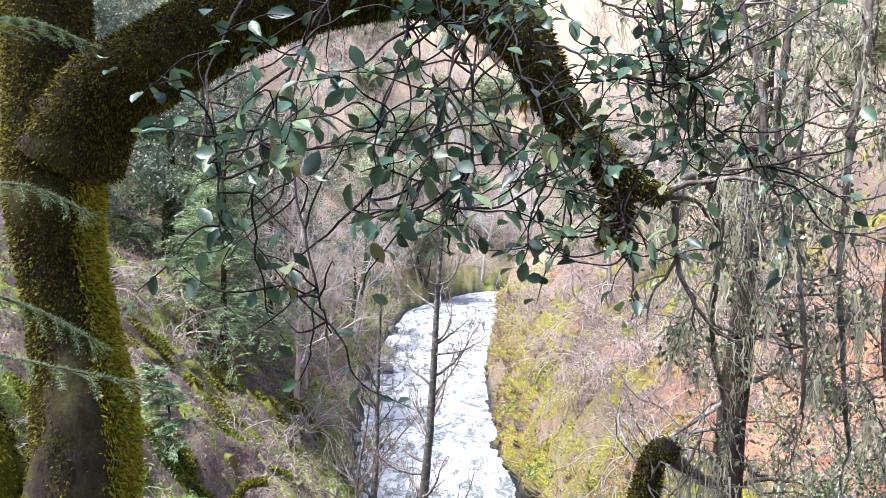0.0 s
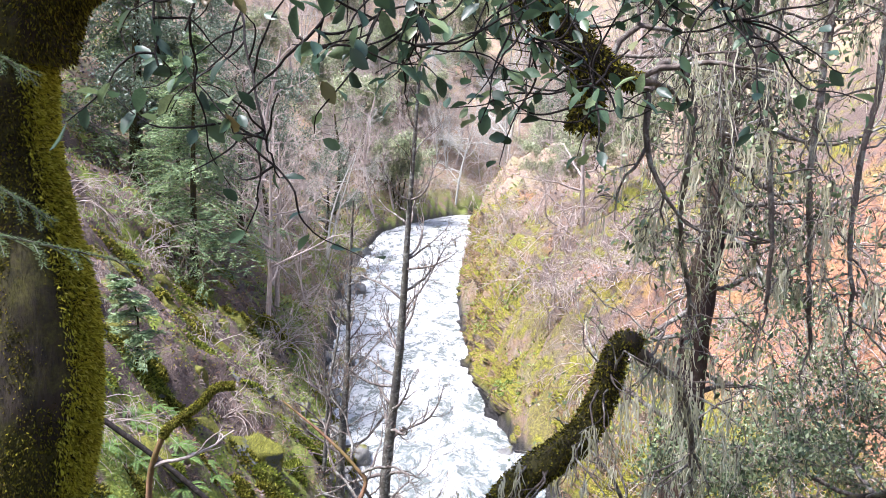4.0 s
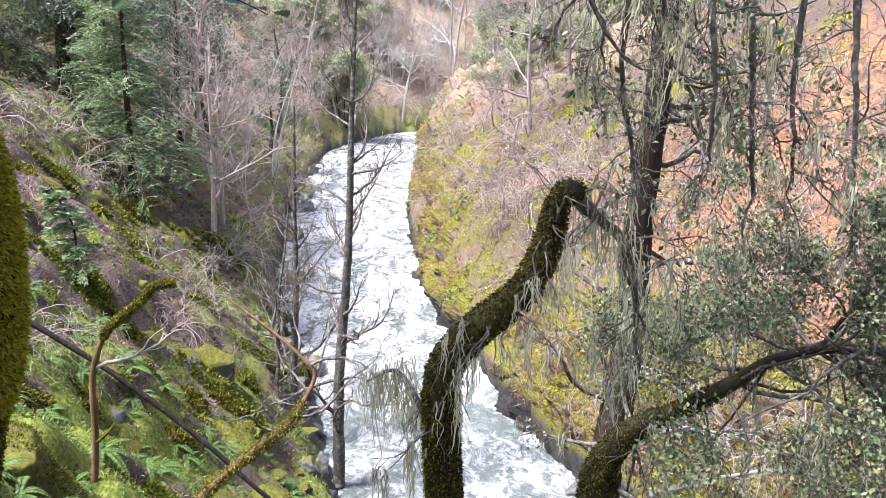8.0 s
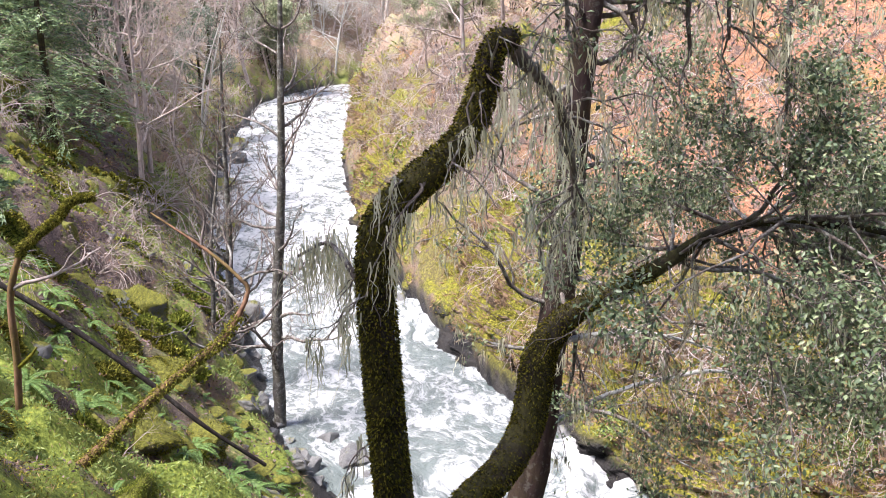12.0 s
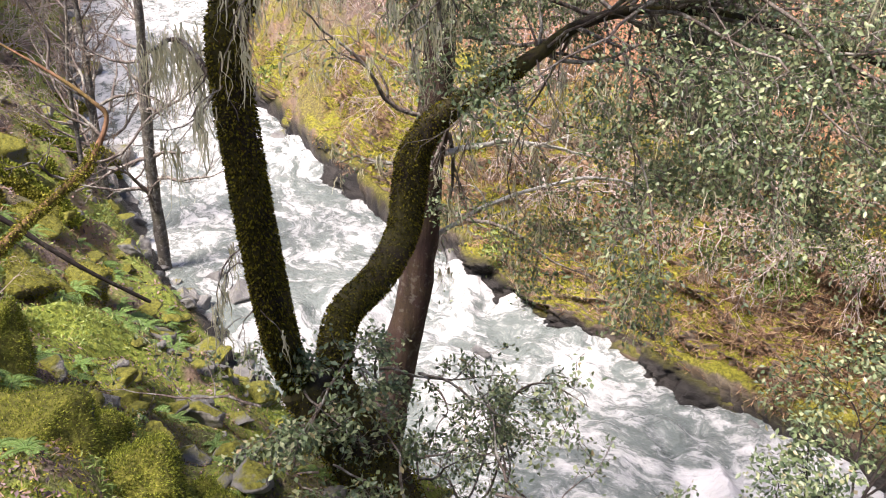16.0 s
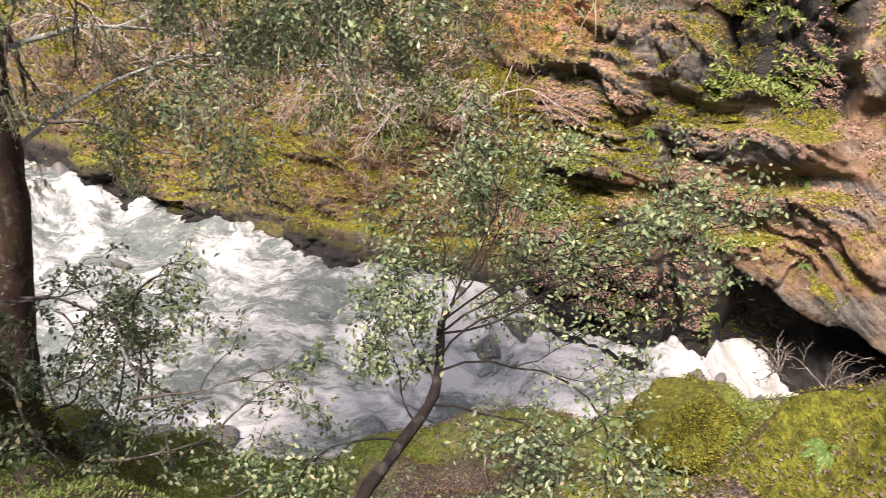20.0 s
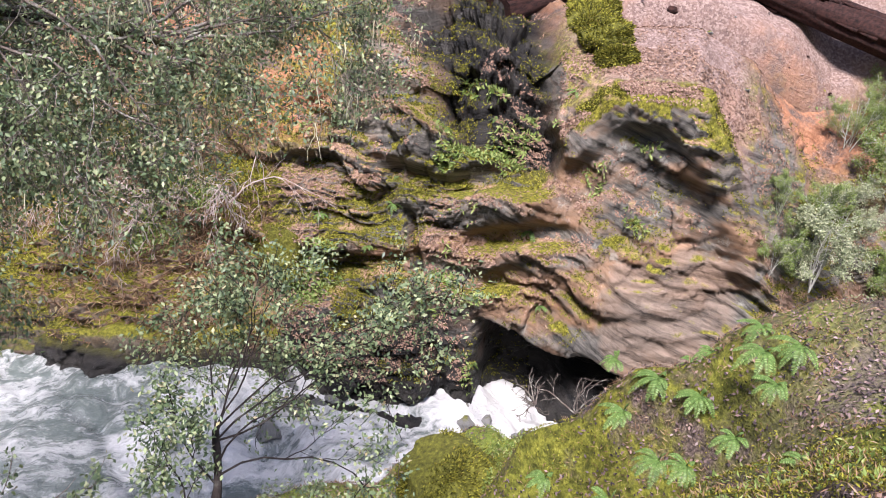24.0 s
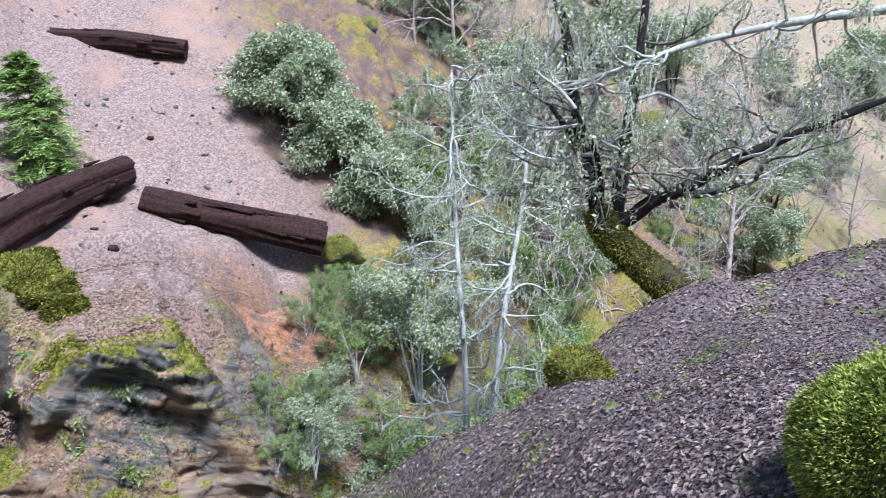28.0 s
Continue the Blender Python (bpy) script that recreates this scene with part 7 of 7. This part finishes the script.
    tip_leaves(crown, tips, rng, 2, 0.036, 0.02, 0.2, 0.02, LEAF_SMALL)
    part("crown", crown, M_LEAF_OAK, t, kind="stuff")


near_bush()


# ---------------------------------------------------------------- hazel tangle on the far bank
def hazel(x, y, seed, reach=1.5, lean=(-0.5, -0.4), name="hazel_shrub", pale=True, catk=0.35):
    rng = np.random.default_rng(seed)
    z = ground(x, y)
    t = thing(name, (x, y, z), "bare drooping hazel with brown catkins over the stream", "shrub", "hazels on the far bank")
    tips, g2 = [], Geo()
    for k in range(9):
        g = Geo()
        grow(g, rng, (x + rng.normal(0, 0.2), y + rng.normal(0, 0.2), z), (rng.normal(lean[0], 0.6), rng.normal(lean[1], 0.6), rng.uniform(0.5, 1.2)), reach * rng.uniform(0.7, 1.3), 0.018, 2, 5, 0.7, -0.35, 0.2, tips, 4, 0.6, thin=0.004)
        part("limb", g, M_TWIG_PALE if pale else M_BARK_TWIG, t)
    pick = [q for q in tips if rng.random() < catk]
    pos = np.array([q[0] for q in pick])
    leaves(g2, pos, np.tile([0, 0, -1.0], (len(pos), 1)) + rng.normal(0, 0.15, (len(pos), 3)), rng.normal(size=(len(pos), 3)), rng.uniform(0.05, 0.11, len(pos)), 0.016, LEAF_NEEDLE)
    part("catkin", g2, M_CATKIN, t, kind="stuff")


for k, (x, y) in enumerate(((7.0, 11.6), (7.7, 10.2), (8.2, 9.0), (8.9, 8.0), (6.4, 13.2), (5.6, 14.6), (8.6, 10.6), (9.6, 8.6), (4.8, 17.5), (4.4, 20.5), (4.0, 25), (5.2, 23), (7.2, 14.5), (9.2, 11.5), (3.4, 29), (3.2, 34), (10.4, 10.2), (7.8, 16.5), (10, 14))):
    hazel(x, y, 500 + k, 1.3 + 0.03 * y)
wild = [o for o in bpy.data.objects if o.name.startswith("hazel_shrub")]
rng = np.random.default_rng(191)
for k in range(26):
    copy_thing(wild[k % len(wild)], turned(rng.uniform(15, 28), rng.uniform(-15, -4), -0.05, rng.uniform(0, 360), rng.uniform(1.0, 1.7)))
for k in range(46):
    t = rng.uniform(2.2, 9.0)
    i = int(t)
    e = RIGHT_EDGE[i] * (1 - t + i) + RIGHT_EDGE[i + 1] * (t - i)
    d = unit(RIGHT_EDGE[i + 1] - RIGHT_EDGE[i])
    x, y = e + np.array([-d[1], d[0]]) * rng.uniform(1.2, 9)
    copy_thing(wild[k % len(wild)], turned(x, y, -0.05, rng.uniform(0, 360), rng.uniform(0.8, 1.4)))
for k, (x, y) in enumerate(((-1, 79), (-3.5, 73), (0.5, 84.5), (3, 86.5), (5, 88.5), (-5.5, 69), (-2.2, 80.5), (2, 86), (7, 90), (-4.8, 76))):
    copy_thing(wild[k], turned(x, y, -0.1, 67 * k % 360, 1.9))
for k, (x, y) in enumerate(((-4.2, 22.6), (-4.6, 26), (-5.0, 31), (-7.2, 19.8), (-7.9, 21.2), (-8.6, 18.5))):
    hazel(x, y, 560 + k, 1.7, (0.4, -0.2), "bare_shrub", True, 0.06)
scrub = [o for o in bpy.data.objects if o.name.startswith("bare_shrub")]
for k in range(16):
    copy_thing(scrub[k % len(scrub)], turned(rng.uniform(-6.5, -1.8), rng.uniform(8.5, 20), -0.05, rng.uniform(0, 360), rng.uniform(0.35, 0.8)))


# ---------------------------------------------------------------- logs, bushes and young fir over the cliff
def log(pts, radius, seed, label):
    rng = np.random.default_rng(seed)
    t = thing("fallen_log", pts[0], label, "log")
    line = spline(pts, 60)
    g = Geo()
    p = line
    tt, a, b = frames(p)
    sides = 40
    ang = np.linspace(0, 2 * np.pi, sides, endpoint=False)
    ring = np.cos(ang)[None, :, None] * a[:, None] + np.sin(ang)[None, :, None] * b[:, None]
    u, w = np.meshgrid(np.linspace(0, 1, 60), ang, indexing="ij")
    q = np.stack([np.cos(w).ravel() * 3, np.sin(w).ravel() * 3, u.ravel() * 1.5], 1)
    rr = radius * (1 + 0.26 * fbm(q, 0.8, 3, seed) + 0.12 * fbm(q * np.array([3, 3, 0.6]), 1.6, 2, seed + 5)) * (1 - 0.25 * u.ravel())
    v = p[:, None] + ring * rr.reshape(60, sides, 1)
    i, j = np.meshgrid(np.arange(59), np.arange(sides), indexing="ij")
    k = (j + 1) % sides
    g.add(v.reshape(-1, 3), np.stack([i * sides + j, i * sides + k, (i + 1) * sides + k, (i + 1) * sides + j], -1).reshape(-1, 4))
    part("bole", g, M_LOG, t)
    for e, d in ((0, -1), (-1, 1)):
        g = Geo()
        c = p[e] - tt[e] * 0.06 * d
        g.add(np.vstack([v[e], c[None]]), [(s, (s + 1) % sides, sides) for s in range(sides)])
        part("broken_end", g, M_LOG, t)
    for k in range(24):
        n = rng.integers(1, 50)
        g = Geo()
        s0 = p[n] + ring[n, rng.integers(0, sides)] * radius * 0.95
        tube(g, np.array([s0, s0 + tt[n] * rng.uniform(0.2, 0.6)]), [0.05, 0.012], 5)
        part("splinter", g, M_LOG, t)


log([(16.75, -0.62, 5.72), (16.65, 0.5, 6.02), (16.6, 1.6, 6.3), (16.6, 2.8, 6.62)], 0.31, 1, "rotten dark red-brown log lying above the cliff")
log([(12.7, 5.3, 6.1), (14.5, 4.75, 6.45), (16.2, 4.05, 6.78), (17.85, 3.4, 6.98)], 0.42, 2, "split rotten dark red-brown log lying above the cliff")
log([(22.35, 5.95, 9.62), (22.25, 4.4, 9.6), (22.05, 2.7, 9.42)], 0.27, 3, "short dark rotten log on the gravel slope")
for x, y, h, seed in ((20.4, 0.35, 1.9, 111), (20.8, -0.3, 1.8, 118), (19.6, -1.1, 1.5, 112), (18.6, -1.9, 1.4, 113)):
    broadleaf((x, y, ground(x, y)), h, seed, M_LEAF_GREY, "rounded grey-green shrub on the gravel slope", 0.09, 3, 7, 0.75, "evergreen_shrub", 6, stems=8)
for x, y, h, seed in ((13.6, 7.0, 2.6, 114), (14.6, 6.4, 2.2, 115), (12.2, 8.6, 2.4, 116)):
    broadleaf((x, y, ground(x, y)), h, seed, M_LEAF_GREY, "grey-green live oak shrub at the cliff top", 0.07, 3, 7, 0.6, "evergreen_shrub", 6, stems=4)
fir((17.5, 4.86, ground(17.5, 4.86)), 2.4, 117, 0.48, "young yellow-green fir over the cliff", start=0.05, dense=3.0, needle=0.11, mat=M_NEEDLE_YOUNG)
gully = []
for k, (x, y, h) in enumerate(((12.4, -1.3, 2.0), (12.9, -2.2, 3.0), (13.8, -3.6, 3.2), (15.0, -2.4, 2.8), (12.6, -3.6, 2.6), (15.4, -5.0, 3.2), (16.8, -3.2, 3.0), (17.8, -5.6, 3.0), (19, -3.6, 2.6), (20, -6.8, 3), (16.5, -0.6, 1.0), (16.6, -1.5, 1.3), (16.4, -2.2, 1.5), (15.9, -1.0, 1.4), (15.4, -0.3, 1.2), (15.6, -1.6, 1.6), (16.2, -2.9, 1.6), (14.8, -1.2, 1.5), (18.3, -4.6, 1.6), (17.9, -5.8, 1.4), (22.2, -2.8, 1.4), (23, -5.9, 2.0), (24.5, -8, 2.2), (21, -4.8, 1.6), (14.2, -0.6, 1.3), (13.8, -1.8, 1.6), (12.5, 0.15, 1.0), (12.7, -0.45, 1.3), (12.2, -0.5, 1.1), (13.2, -0.3, 1.1), (12.0, -1.1, 1.4), (13.0, 0.3, 0.8))):
    if k < 9:
        gully.append((h, broadleaf((x, y, ground(x, y)), h, 120 + k, M_HERB if k % 3 else M_LEAF_GREY, "green leafy shrub with pale bare twigs in the gully", 0.055, 3, 6, 0.55, "leafy_shrub", 4, stems=5, bark=M_BARK_PALE, width=0.6)))
    else:
        size, ob = gully[(5 * k) % 9]
        copy_thing(ob, turned(x, y, -0.1, 77 * k % 360, h / size))
rng = np.random.default_rng(167)
for k in range(44):
    size, ob = gully[(4 * k + 1) % 9]
    copy_thing(ob, turned(rng.uniform(15.5, 31), rng.uniform(-17, -2.5), -0.1, 53 * k % 360, rng.uniform(0.7, 1.7) / size))


rng = np.random.default_rng(163)
for k in range(34):
    x, y = rng.uniform(15.5, 30), rng.uniform(-16, -1.5)
    boulder((x, y, ground(x, y) + 0.05), rng.uniform(0.25, 0.9), 1500 + k, M_STONE_MOSSY, "mossy rock among shrubs in the gully", 0.8, "boulder", detail=3)
for k in range(9):
    x, y = rng.uniform(22, 36), rng.uniform(-20, -5)
    copy_thing(bare[k % 4], turned(x, y, -0.2, rng.uniform(0, 360), rng.uniform(0.5, 0.9)))


# ---------------------------------------------------------------- on the rock face
rng = np.random.default_rng(161)
for k, (a, z, size) in enumerate(((13.55, 3.65, 0.26), (13.7, 3.55, 0.2), (14.92, 3.25, 0.26), (15.05, 2.2, 0.18), (13.1, 4.7, 0.2), (13.45, 2.9, 0.18), (15.15, 5.3, 0.25), (14.3, 2.4, 0.15), (16.9, 4.6, 0.25), (16.7, 3.8, 0.22), (13.0, 3.2, 0.2), (14.6, 4.6, 0.18))):
    at, out = on_cliff(a, z)
    fern(tuple(at), size, 600 + k, 6, (out[0] * 0.8, out[1] * 0.8))


def stranded_branch(foot, seed, reach):
    rng = np.random.default_rng(seed)
    t = thing("dead_branch", foot, "pale dead branch stranded at the foot of the cliff", "branch")
    for k in range(7):
        g = Geo()
        grow(g, rng, foot, (rng.normal(-0.3, 0.5), rng.normal(0.2, 0.7), rng.uniform(0.3, 1.0)), reach * rng.uniform(0.6, 1.2), 0.016, 2, 4, 0.7, 0.1, 0.2, None, 5, 0.55, thin=0.004)
        part("limb", g, M_BARK_TWIG, t)


stranded_branch((10.55, 2.25, 0.55), 1, 0.75)
stranded_branch((10.35, 2.85, 0.6), 2, 0.6)


# ---------------------------------------------------------------- leaning oak and pale snags past the spur
def leaning_oak():
    rng = np.random.default_rng(131)
    t = thing("leaning_oak", (7.05, -3.95, ground(7.05, -3.95)), "leaning mossy oak with dark stems and grey lichen", "tree")
    trunk = spline([(6.95, -4.05, 6.8), (7.12, -3.9, 7.22), (7.4, -3.62, 7.5), (7.62, -3.38, 7.72), (7.72, -3.28, 7.95)], 30)
    g = Geo()
    tube(g, trunk, np.linspace(0.17, 0.13, 30), 14, 0.15, 5, 4)
    part("trunk", g, M_BARK_OAK, t)
    g = Geo()
    fuzz(g, trunk, np.linspace(0.17, 0.13, 30), rng, 16000, 0.03, 0.010)
    part("moss", g, M_MOSS_TUFT, t, "olive-green moss", kind="stuff")
    tips = []
    for pts, r in (([(7.68, -3.3, 7.85), (7.8, -3.2, 8.3), (7.9, -3.08, 8.9), (8.0, -3.0, 9.5), (8.1, -2.8, 10.2)], 0.085), ([(7.66, -3.42, 7.8), (7.75, -3.5, 8.1), (7.8, -3.55, 8.6), (7.8, -3.62, 9.2), (7.85, -3.7, 10.2)], 0.085),
                   ([(7.66, -3.45, 7.78), (7.55, -3.75, 8.05), (7.45, -4.1, 8.22), (7.35, -4.45, 8.45), (7.2, -4.9, 8.7), (7.05, -5.6, 9.0)], 0.075), ([(7.7, -3.32, 7.9), (7.8, -3.1, 8.5), (8.0, -2.7, 9.1)], 0.05),
                   ([(7.7, -3.3, 7.9), (7.5, -3.2, 8.4), (7.3, -2.9, 8.9)], 0.045), ([(7.5, -3.9, 8.1), (7.6, -4.3, 8.1), (7.7, -4.8, 8.2)], 0.04)):
        line = spline(pts, 30)
        g = Geo()
        tube(g, line, np.linspace(r, r * 0.35, 30), 9, 0.2, 9, 6)
        st = part("stem", g, M_TWIG_DARK, t)
        for k in range(12):
            g = Geo()
            grow(g, rng, line[rng.integers(7, 30)], (rng.normal(0, 0.8), rng.normal(0, 0.9), rng.uniform(-0.2, 0.8)), rng.uniform(0.5, 1.3), 0.02, 2, 5, 0.75, 0.05, 0.22, tips, 4, 0.55)
            part("limb", g, M_BARK_PALE if k % 2 else M_BARK_TWIG, st)
    g = Geo()
    tip_leaves(g, [q for q in tips if rng.random() < 0.4], rng, 2, 0.045, 0.024, 0.3, 0.04)
    part("crown", g, M_LEAF_GREY, t, kind="stuff")
    g = Geo()
    hang_from(g, tips, rng, 0.07, 0.04, 0.14, 0.006, 4)
    part("lichen", g, M_LICHEN, t, "pale hanging lichen", kind="stuff")


def snag(pts, r, seed, limbs):
    rng = np.random.default_rng(seed)
    t = thing("pale_snag", pts[0], "slender pale lichened tree with drooping dead limbs", "tree", "snags in the gully")
    line = spline(pts, 50)
    g = Geo()
    tube(g, line, np.linspace(r, r * 0.3, 50), 9, 0.12, 6, seed)
    part("trunk", g, M_BARK_PALE, t)
    tips = []
    for k in range(limbs):
        g = Geo()
        a = rng.uniform(0, 6.283)
        grow(g, rng, line[rng.integers(16, 50)], (math.cos(a), math.sin(a), rng.uniform(-0.5, 0.5)), rng.uniform(0.5, 1.5), 0.02, 2, 5, 0.7, -0.1, 0.24, tips, 4, 0.55)
        part("limb", g, M_BARK_PALE, t)
    g = Geo()
    hang_from(g, tips, rng, 0.10, 0.03, 0.13, 0.008, 4)
    part("lichen", g, M_LICHEN, t, "pale hanging lichen", kind="stuff")


leaning_oak()
snag([(10.2, -2.45, 0.6), (10.25, -2.5, 3.0), (10.35, -2.5, 5.1), (10.75, -2.42, 6.8), (11.15, -2.4, 8.3), (11.3, -2.4, 9.2)], 0.055, 1, 36)
snag([(9.9, -2.7, 0.8), (10.05, -2.8, 3.5), (10.2, -2.85, 4.9), (10.6, -3.05, 6.2), (10.9, -3.3, 7.4), (11.1, -3.4, 8.4)], 0.065, 2, 30)
# long pale limb that reaches across in front of the leaning oak
def overhead_limb():
    rng = np.random.default_rng(141)
    t = thing("lichened_limb", (6.2, -6.3, ground(6.2, -6.3)), "long grey lichened limb of an oak up the slope", "branch")
    g = Geo()
    line = spline([(5.6, -7.0, 8.9), (6.2, -5.9, 9.75), (6.9, -5.3, 9.72), (7.3, -4.7, 9.62), (7.5, -4.0, 9.45), (7.6, -3.3, 9.2), (7.7, -2.7, 9.0)], 40)
    tube(g, line, np.linspace(0.055, 0.012, 40), 9, 0.2, 8, 3)
    part("bough", g, M_BARK_PALE, t)
    tips = []
    for k in range(22):
        g = Geo()
        grow(g, rng, line[rng.integers(6, 40)], (rng.normal(0, 0.7), rng.normal(0.3, 0.7), rng.uniform(-0.7, 0.4)), rng.uniform(0.4, 1.1), 0.016, 2, 5, 0.75, 0, 0.22, tips, 4, 0.55)
        part("limb", g, M_BARK_PALE, t)
    g = Geo()
    tip_leaves(g, [q for q in tips if rng.random() < 0.3], rng, 2, 0.045, 0.024, 0.3, 0.04)
    part("leaves", g, M_LEAF_GREY, t, kind="stuff")
    g = Geo()
    hang_from(g, tips, rng, 0.1, 0.04, 0.14, 0.006, 4)
    part("lichen", g, M_LICHEN, t, "pale hanging lichen", kind="stuff")


overhead_limb()


# ---------------------------------------------------------------- ground cover
def cover():
    """Fallen leaves, moss tufts, herbs and dry stalks over all the near slopes, thinning with distance."""
    rng = np.random.default_rng(151)
    n = 760000
    r = 1.2 * np.exp(rng.uniform(0, math.log(75 / 1.2), n))
    a = rng.uniform(radians(-45), radians(125), n)
    x, y = 0.5 + r * np.cos(a), -0.5 + r * np.sin(a)
    z, m = sample("z", x, y), {k: sample(k, x, y) for k in ("bed", "off", "cliff", "bank", "left", "trail", "gravel", "lush")}
    e = 0.08
    zx, zy = sample("z", x + e, y), sample("z", x, y + e)
    nrm = unit(np.stack([-(zx - z) / e, -(zy - z) / e, np.ones(n)], 1))
    ok = (m["bed"] < 0.5) & (m["off"] > 0.35) & (m["cliff"] < 0.2) & (m["bank"] < 0.3) & ((m["left"] > 0.5) | (x < 13) | (rng.random(n) < 0.08))
    p = np.stack([x, y, z], 1)
    patch = fbm(p, 0.7, 3, 161)
    fine = fbm(p, 2.5, 2, 171)
    pick = rng.random(n)
    leafy = np.maximum(m["trail"], 0.6 * m["gravel"])
    litter = ok & ((pick < 0.75 * m["trail"] + 0.12 * m["gravel"]) | ((pick < 0.30) & (leafy < 0.3) & (patch < 0.15 - 0.5 * m["lush"]) & ((m["left"] > 0.5) | (pick < 0.07))))
    herb = ok & ~litter & ~((x > 1.2) & (y < 0.9) & (m["left"] > 0.5) & (pick > 0.06)) & (leafy < 0.35) & (patch + 0.4 * fine > 0.25 - 0.45 * m["lush"]) & (pick < 0.6) & (m["left"] + 0.45 > rng.random(n))
    moss = ok & ~litter & ~herb & (leafy < 0.4) & (patch - 0.2 * fine > np.where(m["left"] > 0.5, -0.25, 0.2) - 0.8 * m["lush"]) & (pick < 0.85)
    dry = ok & ~litter & ~herb & ~moss & (leafy < 0.5) & (pick > 0.35)
    size = np.clip(r * 0.0030, 0.015, 0.16)

    def lay(name, keep, mat, label, category, ln, wd, stand, shape=LEAF_SMALL):
        g, k = Geo(), int(keep.sum())
        h = unit(np.cross(nrm[keep], rng.normal(size=(k, 3))) + nrm[keep] * rng.uniform(stand[0], stand[1], (k, 1)))
        leaves(g, p[keep] + nrm[keep] * 0.012, h, nrm[keep] + rng.normal(0, 0.45, (k, 3)), size[keep] * rng.uniform(0.6, 1.5, k) * ln, size[keep] * wd, shape)
        tagged(new(name, g.mesh(name, mat)), label, category, kind="stuff")

    lay("fallen_leaves", litter, M_LITTER, "brown and purplish fallen leaves on the slopes", "leaf litter", 1.7, 0.95, (-0.05, 0.35))
    lay("herbs", herb, M_HERB, "low bright green herbs on the banks", "plants", 2.0, 0.7, (0.2, 1.6))
    lay("moss_tufts", moss, M_MOSS_TUFT, "yellow-green moss tufts on rock and soil", "moss", 1.0, 0.5, (0.3, 1.4))
    lay("dry_stalks", dry, M_CATKIN, "dry brown stalks and dead leaves", "dry plants", 2.2, 0.28, (0.1, 1.5), LEAF_NEEDLE)


cover()


def cliff_cover():
    """Moss tufts, red leaf litter, herbs and dry stalks on the ledges of the rock face."""
    rng = np.random.default_rng(171)
    k = rng.integers(0, len(CLIFF["p"]), 560000)
    s, face, lo = CLIFF["s"][k], CLIFF["face"][k], CLIFF["lo"][k]
    p = CLIFF["p"][k] + rng.normal(0, 0.012, (len(k), 3))
    hard = s > 12.6
    patch, fine = fbm(p, 0.9, 3, 181), fbm(p, 2.2, 2, 183)
    ok = (lo > 0.35) & (CLIFF["d"][k] < 3.6) & (CLIFF["plain"][k] < 0.3)
    level = face[:, 2]
    moss = ok & (level > np.where(hard, 0.35, 0.1)) & (patch + 0.3 * fine > np.where(hard, 0.02, 0.18 + 0.12 * CLIFF["d"][k]))
    leaf = ok & ~moss & hard & (level > 0.5) & (patch < 0.1)
    dry = ok & ~moss & ~hard & (rng.random(len(k)) < 0.26)
    leaf |= (lo > 0.35) & (CLIFF["plain"][k] > 0.5) & (CLIFF["d"][k] > 1.5) & (CLIFF["d"][k] < 3.8) & (rng.random(len(k)) < 0.5) & (fine > -0.4)
    herb = ok & (level > 0.3) & (fbm(p, 1.4, 2, 187) > 0.55) & (rng.random(len(k)) < 0.5)

    def lay(name, keep, mat, label, category, ln, wd, stand, shape=LEAF_SMALL):
        g, n = Geo(), int(keep.sum())
        nrm = face[keep]
        h = unit(np.cross(nrm, rng.normal(size=(n, 3))) + nrm * rng.uniform(stand[0], stand[1], (n, 1)) - np.array([0, 0, 0.25]))
        far = 0.6 + 0.05 * np.hypot(p[keep, 0], p[keep, 1])
        leaves(g, p[keep] + nrm * 0.01, h, nrm + rng.normal(0, 0.45, (n, 3)), ln * far * rng.uniform(0.6, 1.5, n), wd * far, shape)
        tagged(new(name, g.mesh(name, mat)), label, category, kind="stuff")

    lay("ledge_moss", moss, M_MOSS_TUFT, "olive-yellow moss on the ledges of the rock face", "moss", 0.026, 0.014, (0.3, 1.2))
    lay("ledge_leaves", leaf, M_LITTER_RED, "reddish fallen leaves on the rock ledges", "leaf litter", 0.034, 0.02, (-0.05, 0.3))
    lay("bank_stalks", dry, M_CATKIN, "dry golden-brown stalks on the far bank", "dry plants", 0.11, 0.012, (0.1, 1.2), LEAF_NEEDLE)
    lay("ledge_herbs", herb, M_HERB, "small green herbs in the cracks of the rock", "plants", 0.07, 0.028, (0.2, 1.4))


cliff_cover()
rng = np.random.default_rng(181)
for k in range(60):
    x, y = rng.uniform(1.6, 7.5), rng.uniform(-6.5, -0.9)
    boulder((x, y, ground(x, y) + 0.005), rng.uniform(0.015, 0.07), 1200 + k, M_STONE, "small grey stone on the leaf litter", 0.6, "pebble", "stones on the slope")
for k in range(70):
    x, y = rng.uniform(13.2, 22.0), rng.uniform(-0.6, 6.0)
    boulder((x, y, ground(x, y) + 0.01), rng.uniform(0.03, 0.13), 1300 + k, (M_STONE, M_LOG, M_STONE_WET)[k % 3], "small dark stone or broken wood on the gravel slope", 0.6, "pebble", "stones on the slope")
